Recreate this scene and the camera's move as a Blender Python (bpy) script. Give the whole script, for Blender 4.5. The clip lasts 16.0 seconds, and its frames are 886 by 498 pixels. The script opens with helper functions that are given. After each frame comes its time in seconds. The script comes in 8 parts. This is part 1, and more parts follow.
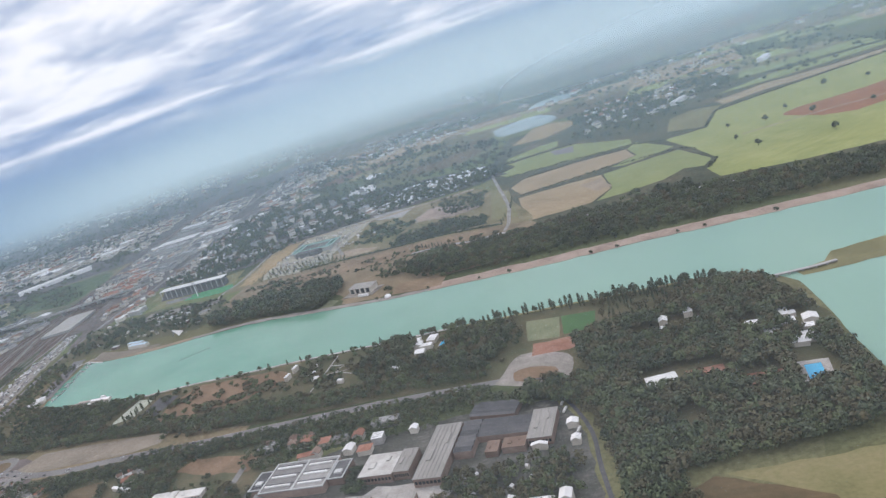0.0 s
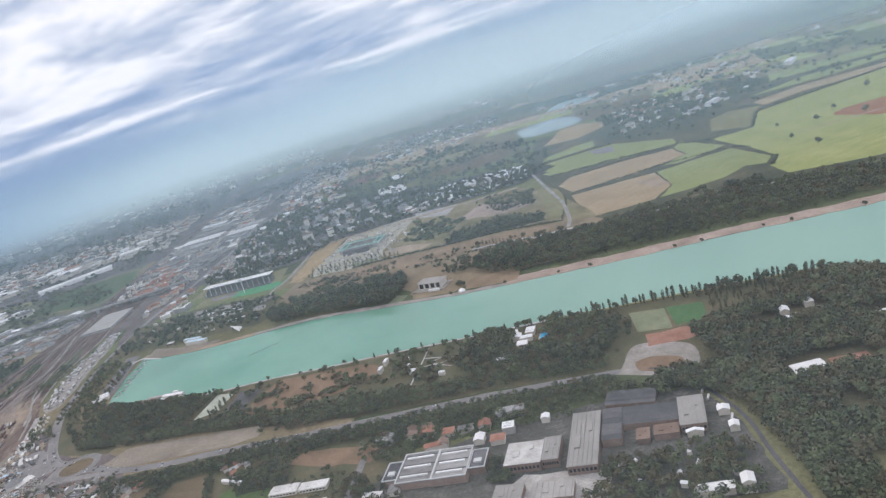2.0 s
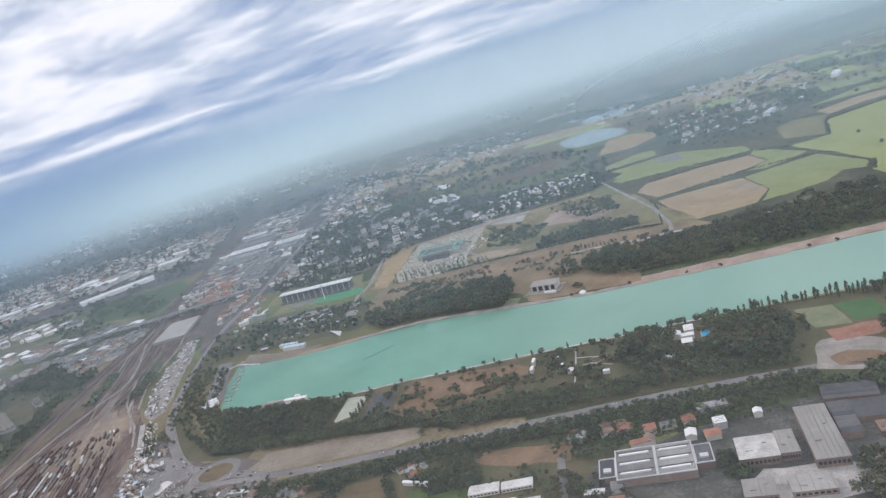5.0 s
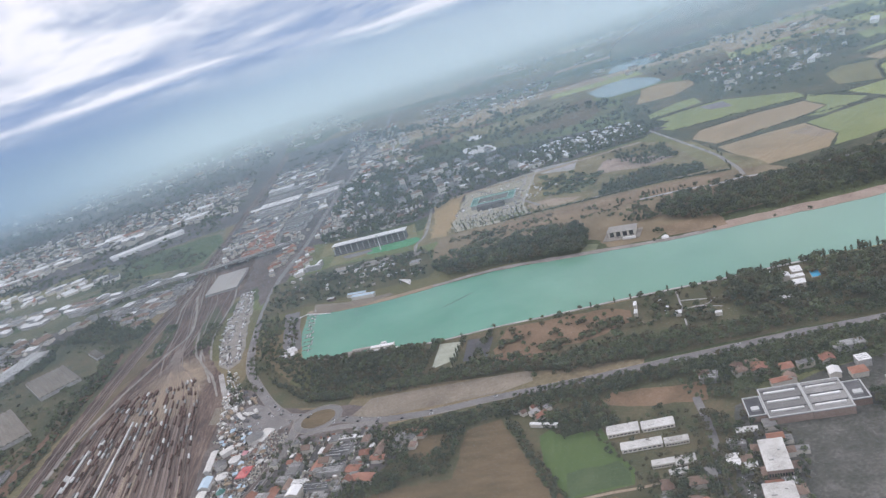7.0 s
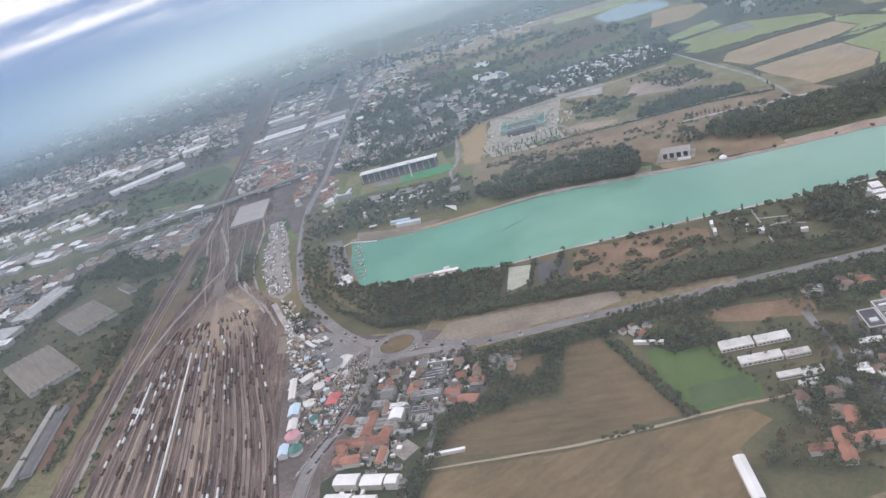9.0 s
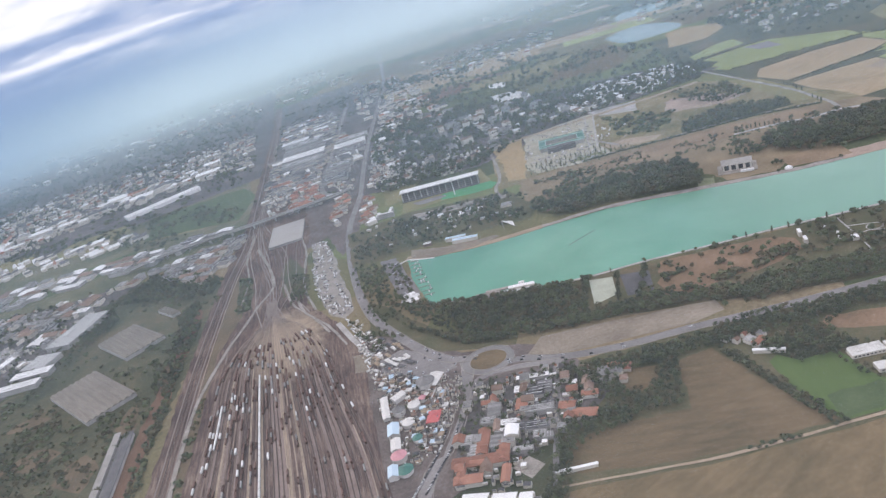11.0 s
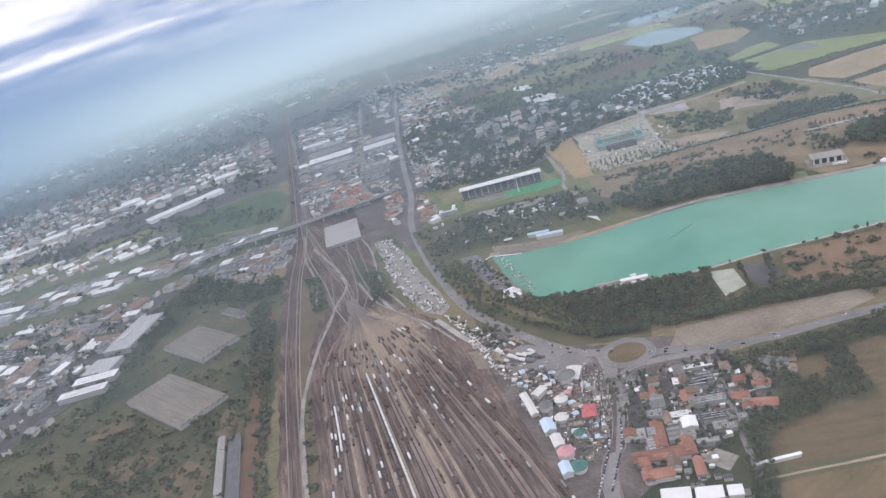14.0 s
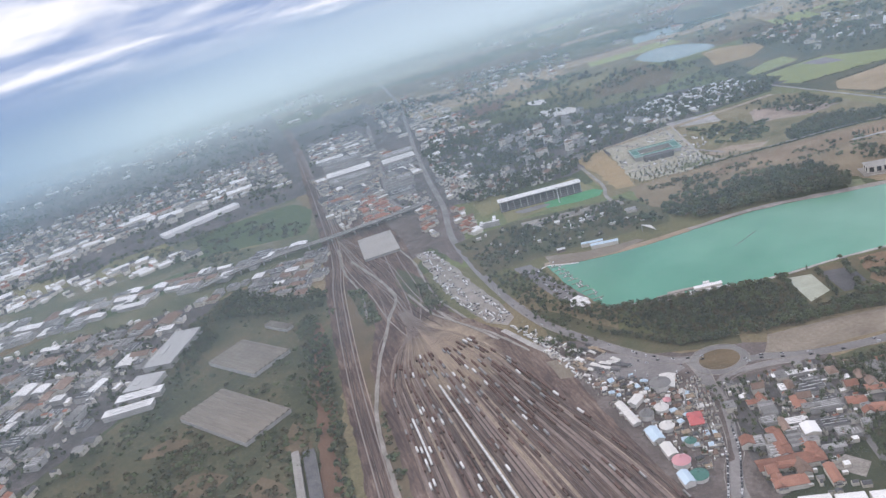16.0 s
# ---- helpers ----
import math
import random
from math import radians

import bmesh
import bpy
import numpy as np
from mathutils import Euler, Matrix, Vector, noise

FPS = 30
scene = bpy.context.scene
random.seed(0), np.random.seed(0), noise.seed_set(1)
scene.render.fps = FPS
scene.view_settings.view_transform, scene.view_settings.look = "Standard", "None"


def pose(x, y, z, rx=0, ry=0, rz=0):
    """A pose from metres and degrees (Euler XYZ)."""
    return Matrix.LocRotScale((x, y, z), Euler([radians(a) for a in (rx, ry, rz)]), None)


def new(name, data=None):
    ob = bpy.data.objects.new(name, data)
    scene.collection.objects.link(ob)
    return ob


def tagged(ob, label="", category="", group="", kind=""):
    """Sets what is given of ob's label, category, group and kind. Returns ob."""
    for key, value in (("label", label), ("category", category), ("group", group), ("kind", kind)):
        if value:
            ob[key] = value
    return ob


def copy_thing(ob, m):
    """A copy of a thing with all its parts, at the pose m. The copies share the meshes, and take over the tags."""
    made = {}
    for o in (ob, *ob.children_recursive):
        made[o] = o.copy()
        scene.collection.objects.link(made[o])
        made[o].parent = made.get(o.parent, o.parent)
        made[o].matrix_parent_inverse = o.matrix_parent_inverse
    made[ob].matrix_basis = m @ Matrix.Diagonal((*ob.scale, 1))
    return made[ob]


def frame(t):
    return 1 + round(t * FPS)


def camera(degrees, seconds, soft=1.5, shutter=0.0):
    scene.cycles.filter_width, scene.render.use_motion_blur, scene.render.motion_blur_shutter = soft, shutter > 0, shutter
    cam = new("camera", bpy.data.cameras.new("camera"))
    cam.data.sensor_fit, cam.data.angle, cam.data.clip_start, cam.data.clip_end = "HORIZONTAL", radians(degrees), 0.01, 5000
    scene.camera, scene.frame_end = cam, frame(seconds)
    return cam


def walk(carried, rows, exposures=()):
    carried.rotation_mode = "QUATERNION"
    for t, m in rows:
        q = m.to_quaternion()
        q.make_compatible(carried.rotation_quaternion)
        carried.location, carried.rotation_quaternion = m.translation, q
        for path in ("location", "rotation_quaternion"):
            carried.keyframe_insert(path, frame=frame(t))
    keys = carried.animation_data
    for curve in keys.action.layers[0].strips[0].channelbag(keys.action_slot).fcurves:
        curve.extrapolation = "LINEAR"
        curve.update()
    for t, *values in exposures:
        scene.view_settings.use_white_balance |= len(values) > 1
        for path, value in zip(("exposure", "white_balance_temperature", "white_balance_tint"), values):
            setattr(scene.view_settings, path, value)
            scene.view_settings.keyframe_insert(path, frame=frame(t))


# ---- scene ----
cam = camera(62.0, 16.0, 1.35)
# seconds, place, yaw, pitch and lean to the right
PATH = [
    (0.0, 0.00, -0.00, 177.93, -0.00, -14.86, 17.88),
    (0.5, -18.90, 2.04, 180.88, -0.53, -14.79, 17.62),
    (1.0, -37.71, 4.28, 183.75, -0.96, -14.74, 17.42),
    (1.5, -56.41, 6.74, 186.55, -1.31, -14.77, 17.23),
    (2.0, -75.01, 9.40, 189.27, -1.54, -14.80, 17.22),
    (2.5, -93.51, 12.27, 191.92, -2.05, -14.68, 16.93),
    (3.0, -111.90, 15.34, 194.49, -2.49, -14.31, 16.82),
    (3.5, -130.19, 18.62, 196.98, -3.00, -13.97, 16.68),
    (4.0, -148.36, 22.10, 199.41, -3.27, -13.68, 16.68),
    (6.5, -237.50, 42.38, 210.47, -3.31, -15.13, 16.84),
    (7.0, -254.95, 46.99, 212.48, -3.19, -17.14, 17.17),
    (7.5, -272.27, 51.77, 214.43, -3.29, -19.59, 17.53),
    (8.0, -289.46, 56.72, 216.31, -3.51, -21.37, 17.69),
    (8.5, -306.51, 61.83, 218.13, -3.90, -22.24, 17.75),
    (9.0, -323.40, 67.10, 219.89, -4.28, -22.65, 17.66),
    (11.5, -405.53, 95.58, 227.82, -7.31, -21.02, 17.30),
    (12.0, -421.44, 101.65, 229.24, -7.75, -21.17, 17.01),
    (12.5, -437.16, 107.82, 230.61, -8.26, -21.37, 17.26),
    (13.0, -452.69, 114.10, 231.94, -8.62, -21.37, 17.06),
    (13.5, -468.02, 120.46, 233.22, -9.19, -21.29, 16.78),
    (14.0, -483.14, 126.91, 234.45, -9.78, -21.04, 16.70),
    (14.5, -498.05, 133.42, 235.63, -10.45, -20.83, 16.48),
    (15.0, -512.74, 140.00, 236.78, -10.96, -20.68, 16.42),
    (15.5, -527.20, 146.63, 237.88, -11.58, -20.45, 16.30),
    (16.0, -541.42, 153.29, 238.95, -12.06, -20.03, 16.14),
]
walk(cam, [(t, pose(x, y, z, 0, 0, yaw) @ pose(0, 0, 0, 90 + pitch, 0, 0) @ pose(0, 0, 0, 0, 0, -lean))
           for t, x, y, z, yaw, pitch, lean in PATH], [(0.0, 0.62, 6350, 16), (3.0, 0.61, 6350, 16), (6.5, 0.57, 6350, 17), (7.5, 0.65, 6350, 18), (8.5, 0.70, 6350, 19), (16.0, 0.70, 6350, 19)])

# ---------------------------------------------------------------- world and sun
SUN_EL, SUN_AZ = 34.0, -38.0


def sock(n, key, value, nt):
    name = key.replace("_", " ")
    s = n.inputs[int(key[1:])] if key[0] == "i" and key[1:].isdigit() else n.inputs[name]
    if isinstance(value, bpy.types.NodeSocket):
        nt.links.new(value, s)
    else:
        s.default_value = value


def math_node(nt, op, a, b=0.0, c=0.0, clamp=False):
    n = nt.nodes.new("ShaderNodeMath")
    n.operation, n.use_clamp = op, clamp
    for i, v in enumerate((a, b, c)):
        sock(n, "i%d" % i, v, nt)
    return n.outputs[0]


def mix_rgb(nt, fac, a, b, blend="MIX"):
    n = nt.nodes.new("ShaderNodeMix")
    n.data_type, n.blend_type = "RGBA", blend
    sock(n, "i0", fac, nt)
    sock(n, "i6", a, nt)
    sock(n, "i7", b, nt)
    return n.outputs[2]


def ramp(nt, fac, stops):
    n = nt.nodes.new("ShaderNodeValToRGB")
    el = n.color_ramp.elements
    while len(el) < len(stops):
        el.new(0.5)
    for e, (at, col) in zip(el, stops):
        e.position, e.color = at, (*col, 1)
    nt.links.new(fac, n.inputs[0])
    return n.outputs[0]


def noise_node(nt, vec, scale, detail=3.0, rough=0.55, distort=0.0):
    n = nt.nodes.new("ShaderNodeTexNoise")
    nt.links.new(vec, n.inputs["Vector"])
    n.inputs["Scale"].default_value, n.inputs["Detail"].default_value = scale, detail
    n.inputs["Roughness"].default_value, n.inputs["Distortion"].default_value = rough, distort
    return n.outputs[0]


def build_world():
    w = bpy.data.worlds.new("world")
    scene.world = w
    w.use_nodes = True
    nt = w.node_tree
    nt.nodes.clear()
    out = nt.nodes.new("ShaderNodeOutputWorld")
    bg = nt.nodes.new("ShaderNodeBackground")
    nt.links.new(bg.outputs[0], out.inputs[0])
    sky = nt.nodes.new("ShaderNodeTexSky")
    sky.sky_type, sky.sun_disc = "NISHITA", False
    sky.sun_elevation, sky.sun_rotation = radians(SUN_EL), radians(SUN_AZ)
    clear = mix_rgb(nt, 1.0, sky.outputs[0], (0.10, 0.10, 0.10, 1), "MULTIPLY")
    d = nt.nodes.new("ShaderNodeTexCoord").outputs["Generated"]
    sp = nt.nodes.new("ShaderNodeSeparateXYZ")
    nt.links.new(d, sp.inputs[0])
    x, y, z = sp.outputs
    zz = math_node(nt, "ADD", math_node(nt, "MAXIMUM", z, 0.0), 0.085)
    cx = math_node(nt, "DIVIDE", x, zz)
    cy = math_node(nt, "DIVIDE", y, zz)
    comb = nt.nodes.new("ShaderNodeCombineXYZ")
    # streets of cloud run nearly along x
    nt.links.new(math_node(nt, "MULTIPLY_ADD", cx, 0.26, math_node(nt, "MULTIPLY", cy, 0.05)), comb.inputs[0])
    nt.links.new(math_node(nt, "MULTIPLY_ADD", cx, 0.10, math_node(nt, "MULTIPLY", cy, 0.9)), comb.inputs[1])
    n1 = noise_node(nt, comb.outputs[0], 0.62, 5.0, 0.55, 0.5)
    n2 = noise_node(nt, comb.outputs[0], 2.1, 4.0, 0.6, 0.3)
    n = math_node(nt, "MULTIPLY_ADD", n2, 0.30, math_node(nt, "MULTIPLY", n1, 0.85))
    # thinner, brighter cloud towards the sun
    dot = nt.nodes.new("ShaderNodeVectorMath")
    dot.operation = "DOT_PRODUCT"
    nt.links.new(d, dot.inputs[0])
    dot.inputs[1].default_value = Vector((-0.34, 0.80, 0.46)).normalized()
    near = math_node(nt, "MULTIPLY_ADD", dot.outputs["Value"], 3.4, -2.98, clamp=True)
    n = math_node(nt, "MULTIPLY_ADD", near, 0.42, n)
    n = math_node(nt, "MULTIPLY_ADD", z, 0.25, n)
    cloud = ramp(nt, n, [(0.44, (0.34, 0.40, 0.49)), (0.60, (0.54, 0.59, 0.66)), (0.76, (0.80, 0.83, 0.87)), (0.95, (1.3, 1.28, 1.25))])
    col = mix_rgb(nt, 0.88, clear, cloud)
    # pale air over the horizon
    low = math_node(nt, "POWER", math_node(nt, "SUBTRACT", 1.0, math_node(nt, "MULTIPLY", math_node(nt, "ABSOLUTE", z), 9.0, clamp=True), clamp=True), 1.6)
    col = mix_rgb(nt, math_node(nt, "MULTIPLY", low, 0.9), col, (0.42, 0.52, 0.64, 1))
    nt.links.new(col, bg.inputs[0])
    bg.inputs[1].default_value = 1.0


build_world()
sun = new("sun", bpy.data.lights.new("sun", "SUN"))
sun.data.energy, sun.data.angle, sun.data.color = 1.5, radians(12), (1.0, 0.92, 0.80)
sun.matrix_world = pose(0, 0, 900, 90 - SUN_EL, 0, 180 - SUN_AZ)

# ---------------------------------------------------------------- materials


def coords(nt, kind="Object"):
    if kind == "World":
        return nt.nodes.new("ShaderNodeNewGeometry").outputs["Position"]
    return nt.nodes.new("ShaderNodeTexCoord").outputs[kind]


def spilled(nt, c, v, x, y, rx, ry, colour):
    """A ragged spill of another soil round one place."""
    sp = nt.nodes.new("ShaderNodeSeparateXYZ")
    nt.links.new(v, sp.inputs[0])
    dx = math_node(nt, "POWER", math_node(nt, "ABSOLUTE", math_node(nt, "DIVIDE", math_node(nt, "SUBTRACT", sp.outputs[0], x), rx)), 2.0)
    dy = math_node(nt, "POWER", math_node(nt, "ABSOLUTE", math_node(nt, "DIVIDE", math_node(nt, "SUBTRACT", sp.outputs[1], y), ry)), 2.0)
    d = math_node(nt, "ADD", math_node(nt, "ADD", dx, dy), math_node(nt, "MULTIPLY", noise_node(nt, v, 0.09, 4.0, 0.6), 1.6))
    k = math_node(nt, "MULTIPLY_ADD", d, -0.9, 1.75, clamp=True)
    return mix_rgb(nt, math_node(nt, "MULTIPLY", k, 0.8), c, (*colour, 1))


def surface(name, cols, scale=0.05, fine=0.9, rough=0.85, spread=0.5, metal=0.0, bump=0.3, island=0.0, per_object=0.0, space="World", spec=0.3, broad=0.0, spot=None):
    """Mottled surface: cols from dark to light, mixed by noise at two sizes."""
    m = bpy.data.materials.new(name)
    m.use_nodes = True
    nt = m.node_tree
    b = nt.nodes["Principled BSDF"]
    v = coords(nt, space)
    a = noise_node(nt, v, scale, 4.0)
    f = noise_node(nt, v, fine, 3.0, 0.6)
    t = math_node(nt, "MULTIPLY_ADD", f, 0.45, math_node(nt, "MULTIPLY", a, 0.55))
    if broad:
        t = math_node(nt, "ADD", t, math_node(nt, "MULTIPLY_ADD", noise_node(nt, v, 0.014, 2.0), broad, -broad / 2))
    if island:
        r = nt.nodes.new("ShaderNodeNewGeometry").outputs["Random Per Island"]
        t = math_node(nt, "ADD", t, math_node(nt, "MULTIPLY_ADD", r, island, -island / 2))
    if per_object:
        r = nt.nodes.new("ShaderNodeObjectInfo").outputs["Random"]
        t = math_node(nt, "ADD", t, math_node(nt, "MULTIPLY_ADD", r, per_object, -per_object / 2))
    k = len(cols)
    lo, hi = 0.5 - spread / 2, 0.5 + spread / 2
    c = ramp(nt, t, [(lo + (hi - lo) * i / max(k - 1, 1), col) for i, col in enumerate(cols)])
    if spot:
        c = spilled(nt, c, v, *spot)
    nt.links.new(c, b.inputs["Base Color"])
    b.inputs["Roughness"].default_value, b.inputs["Metallic"].default_value = rough, metal
    b.inputs["Specular IOR Level"].default_value = spec
    if bump:
        bn = nt.nodes.new("ShaderNodeBump")
        bn.inputs["Strength"].default_value, bn.inputs["Distance"].default_value = bump, 0.2
        nt.links.new(f, bn.inputs["Height"])
        nt.links.new(bn.outputs[0], b.inputs["Normal"])
    return m


def striped(name, cols, angle, width, rough=0.9, spread=0.55, spot=None):
    """Field with rows along one bearing (degrees from +x)."""
    m = bpy.data.materials.new(name)
    m.use_nodes = True
    nt = m.node_tree
    b = nt.nodes["Principled BSDF"]
    mp = nt.nodes.new("ShaderNodeMapping")
    nt.links.new(coords(nt, "World"), mp.inputs[0])
    mp.inputs["Rotation"].default_value = (0, 0, -radians(angle))
    st = nt.nodes.new("ShaderNodeMapping")
    nt.links.new(mp.outputs[0], st.inputs[0])
    st.inputs["Scale"].default_value = (0.06, 1.0 / width, 1)
    rows = noise_node(nt, st.outputs[0], 1.0, 3.0, 0.6)
    big = noise_node(nt, mp.outputs[0], 0.025, 4.0)
    fine = noise_node(nt, mp.outputs[0], 0.5, 3.0, 0.65)
    t = math_node(nt, "MULTIPLY_ADD", rows, 0.4, math_node(nt, "MULTIPLY_ADD", big, 0.4, math_node(nt, "MULTIPLY", fine, 0.2)))
    k = len(cols)
    c = ramp(nt, t, [(0.5 - spread / 2 + spread * i / (k - 1), col) for i, col in enumerate(cols)])
    if spot:
        c = spilled(nt, c, coords(nt, "World"), *spot)
    nt.links.new(c, b.inputs["Base Color"])
    b.inputs["Roughness"].default_value, b.inputs["Specular IOR Level"].default_value = rough, 0.2
    return m


def plain_ground():
    """The plain to the horizon: a patchwork of meadow, plough and scrub."""
    m = bpy.data.materials.new("plain")
    m.use_nodes = True
    nt = m.node_tree
    b = nt.nodes["Principled BSDF"]
    p = coords(nt, "World")
    mp = nt.nodes.new("ShaderNodeMapping")
    nt.links.new(p, mp.inputs[0])
    mp.inputs["Rotation"].default_value = (0, 0, radians(17))
    mp.inputs["Scale"].default_value = (0.0045, 0.008, 0.0)
    vo = nt.nodes.new("ShaderNodeTexVoronoi")
    vo.distance = "CHEBYCHEV"
    nt.links.new(mp.outputs[0], vo.inputs["Vector"])
    vo.inputs["Scale"].default_value = 1.0
    sp = nt.nodes.new("ShaderNodeSeparateColor")
    nt.links.new(vo.outputs["Color"], sp.inputs[0])
    field = ramp(nt, sp.outputs[0], [(0.0, (0.055, 0.075, 0.04)), (0.30, (0.12, 0.14, 0.06)), (0.5, (0.20, 0.17, 0.095)), (0.72, (0.26, 0.20, 0.125)), (1.0, (0.16, 0.20, 0.08))])
    n = noise_node(nt, p, 0.02, 5.0, 0.6)
    scrub = ramp(nt, n, [(0.35, (0.035, 0.048, 0.028)), (0.65, (0.11, 0.115, 0.06))])
    fine = noise_node(nt, p, 0.35, 4.0, 0.65)
    c = mix_rgb(nt, math_node(nt, "MULTIPLY_ADD", n, 1.3, -0.45, clamp=True), field, scrub)
    c = mix_rgb(nt, 0.6, c, ramp(nt, fine, [(0.3, (0.35, 0.35, 0.35)), (0.7, (1.2, 1.2, 1.2))]), "MULTIPLY")
    nt.links.new(c, b.inputs["Base Color"])
    b.inputs["Roughness"].default_value, b.inputs["Specular IOR Level"].default_value = 0.95, 0.15
    return m


def lake_water():
    m = bpy.data.materials.new("lake_water")
    m.use_nodes = True
    nt = m.node_tree
    b = nt.nodes["Principled BSDF"]
    p = coords(nt, "World")
    big = noise_node(nt, p, 0.012, 3.0)
    c = ramp(nt, big, [(0.3, (0.104, 0.25, 0.172)), (0.5, (0.138, 0.30, 0.212)), (0.7, (0.175, 0.348, 0.252))])
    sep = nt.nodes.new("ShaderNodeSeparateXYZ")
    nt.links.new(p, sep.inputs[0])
    # haze and sky reflection painted into the water: deeper at the head, paler east
    haze_wash = math_node(nt, "MULTIPLY_ADD", sep.outputs[0], 1 / 330.0, 1.06, clamp=True)
    c = mix_rgb(nt, haze_wash, mix_rgb(nt, 1.0, c, (0.66, 0.93, 0.90, 1), "MULTIPLY"), c)
    # second step of the painted haze, paler still eastward
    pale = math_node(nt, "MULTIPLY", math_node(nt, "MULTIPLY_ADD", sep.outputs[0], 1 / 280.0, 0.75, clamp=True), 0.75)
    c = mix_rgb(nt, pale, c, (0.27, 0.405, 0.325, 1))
    nt.links.new(c, b.inputs["Base Color"])
    mp = nt.nodes.new("ShaderNodeMapping")
    nt.links.new(p, mp.inputs[0])
    mp.inputs["Scale"].default_value = (0.5, 1.1, 1)
    rip = noise_node(nt, mp.outputs[0], 1.6, 3.0, 0.6)
    bn = nt.nodes.new("ShaderNodeBump")
    bn.inputs["Strength"].default_value, bn.inputs["Distance"].default_value = 0.16, 0.10
    nt.links.new(rip, bn.inputs["Height"])
    nt.links.new(bn.outputs[0], b.inputs["Normal"])
    b.inputs["Roughness"].default_value, b.inputs["IOR"].default_value = 0.10, 1.33
    return m


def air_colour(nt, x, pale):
    """Colour painted as haze on the far sheets and low on the backdrop, bluer to the west; x in kilometres. The haze on
    the plain is paler than the air over it.
    """
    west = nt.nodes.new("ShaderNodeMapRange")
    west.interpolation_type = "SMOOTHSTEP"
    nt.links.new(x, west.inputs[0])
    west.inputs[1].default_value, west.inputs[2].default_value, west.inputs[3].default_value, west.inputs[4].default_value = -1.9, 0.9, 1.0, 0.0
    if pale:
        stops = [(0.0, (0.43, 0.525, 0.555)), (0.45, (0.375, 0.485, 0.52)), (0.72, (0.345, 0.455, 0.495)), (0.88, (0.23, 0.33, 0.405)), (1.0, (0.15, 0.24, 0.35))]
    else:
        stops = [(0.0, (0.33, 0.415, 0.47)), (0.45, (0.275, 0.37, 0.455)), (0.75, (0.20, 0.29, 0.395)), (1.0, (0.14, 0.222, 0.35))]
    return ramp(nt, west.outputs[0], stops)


def haze_sheet(strength, near, far="", foot=60.0):
    """Haze painted on an upright sheet: clear near the ground and high up, thickest between."""
    m = bpy.data.materials.new("haze_sheet")
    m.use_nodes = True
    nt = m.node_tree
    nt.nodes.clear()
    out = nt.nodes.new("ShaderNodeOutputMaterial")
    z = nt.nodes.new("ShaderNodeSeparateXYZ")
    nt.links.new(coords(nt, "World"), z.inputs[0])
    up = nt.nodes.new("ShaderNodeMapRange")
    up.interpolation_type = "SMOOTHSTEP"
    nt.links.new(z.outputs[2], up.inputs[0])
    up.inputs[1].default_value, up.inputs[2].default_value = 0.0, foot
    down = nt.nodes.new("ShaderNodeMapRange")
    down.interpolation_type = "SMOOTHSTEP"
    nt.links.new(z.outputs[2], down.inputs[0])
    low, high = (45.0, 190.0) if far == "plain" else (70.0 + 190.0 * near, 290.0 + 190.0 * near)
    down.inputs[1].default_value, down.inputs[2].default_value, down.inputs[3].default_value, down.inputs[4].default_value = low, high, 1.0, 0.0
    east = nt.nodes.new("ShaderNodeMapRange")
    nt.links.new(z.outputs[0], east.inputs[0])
    # thicker to the east near by, painted in for glare; to the west far out
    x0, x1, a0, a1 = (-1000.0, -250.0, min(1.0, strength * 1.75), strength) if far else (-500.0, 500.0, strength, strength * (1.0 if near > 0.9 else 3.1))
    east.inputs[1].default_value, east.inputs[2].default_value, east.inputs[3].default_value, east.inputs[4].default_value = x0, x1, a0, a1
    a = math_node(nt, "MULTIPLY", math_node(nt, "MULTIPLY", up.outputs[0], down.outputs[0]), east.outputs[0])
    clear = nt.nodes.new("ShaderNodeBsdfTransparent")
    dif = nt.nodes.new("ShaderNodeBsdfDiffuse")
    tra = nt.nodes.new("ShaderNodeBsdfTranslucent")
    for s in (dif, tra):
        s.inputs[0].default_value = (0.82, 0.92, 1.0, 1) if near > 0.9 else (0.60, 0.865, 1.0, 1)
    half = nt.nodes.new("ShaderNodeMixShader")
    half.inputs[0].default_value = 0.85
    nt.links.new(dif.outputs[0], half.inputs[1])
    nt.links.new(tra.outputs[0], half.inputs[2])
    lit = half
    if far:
        # far sheets glow by themselves in the colour of the sky behind them
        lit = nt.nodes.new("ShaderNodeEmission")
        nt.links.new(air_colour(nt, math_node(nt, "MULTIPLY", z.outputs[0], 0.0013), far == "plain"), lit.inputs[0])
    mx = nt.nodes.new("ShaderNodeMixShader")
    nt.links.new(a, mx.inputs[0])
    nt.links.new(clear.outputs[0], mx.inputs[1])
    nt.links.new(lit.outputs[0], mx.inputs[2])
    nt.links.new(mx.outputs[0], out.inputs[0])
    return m


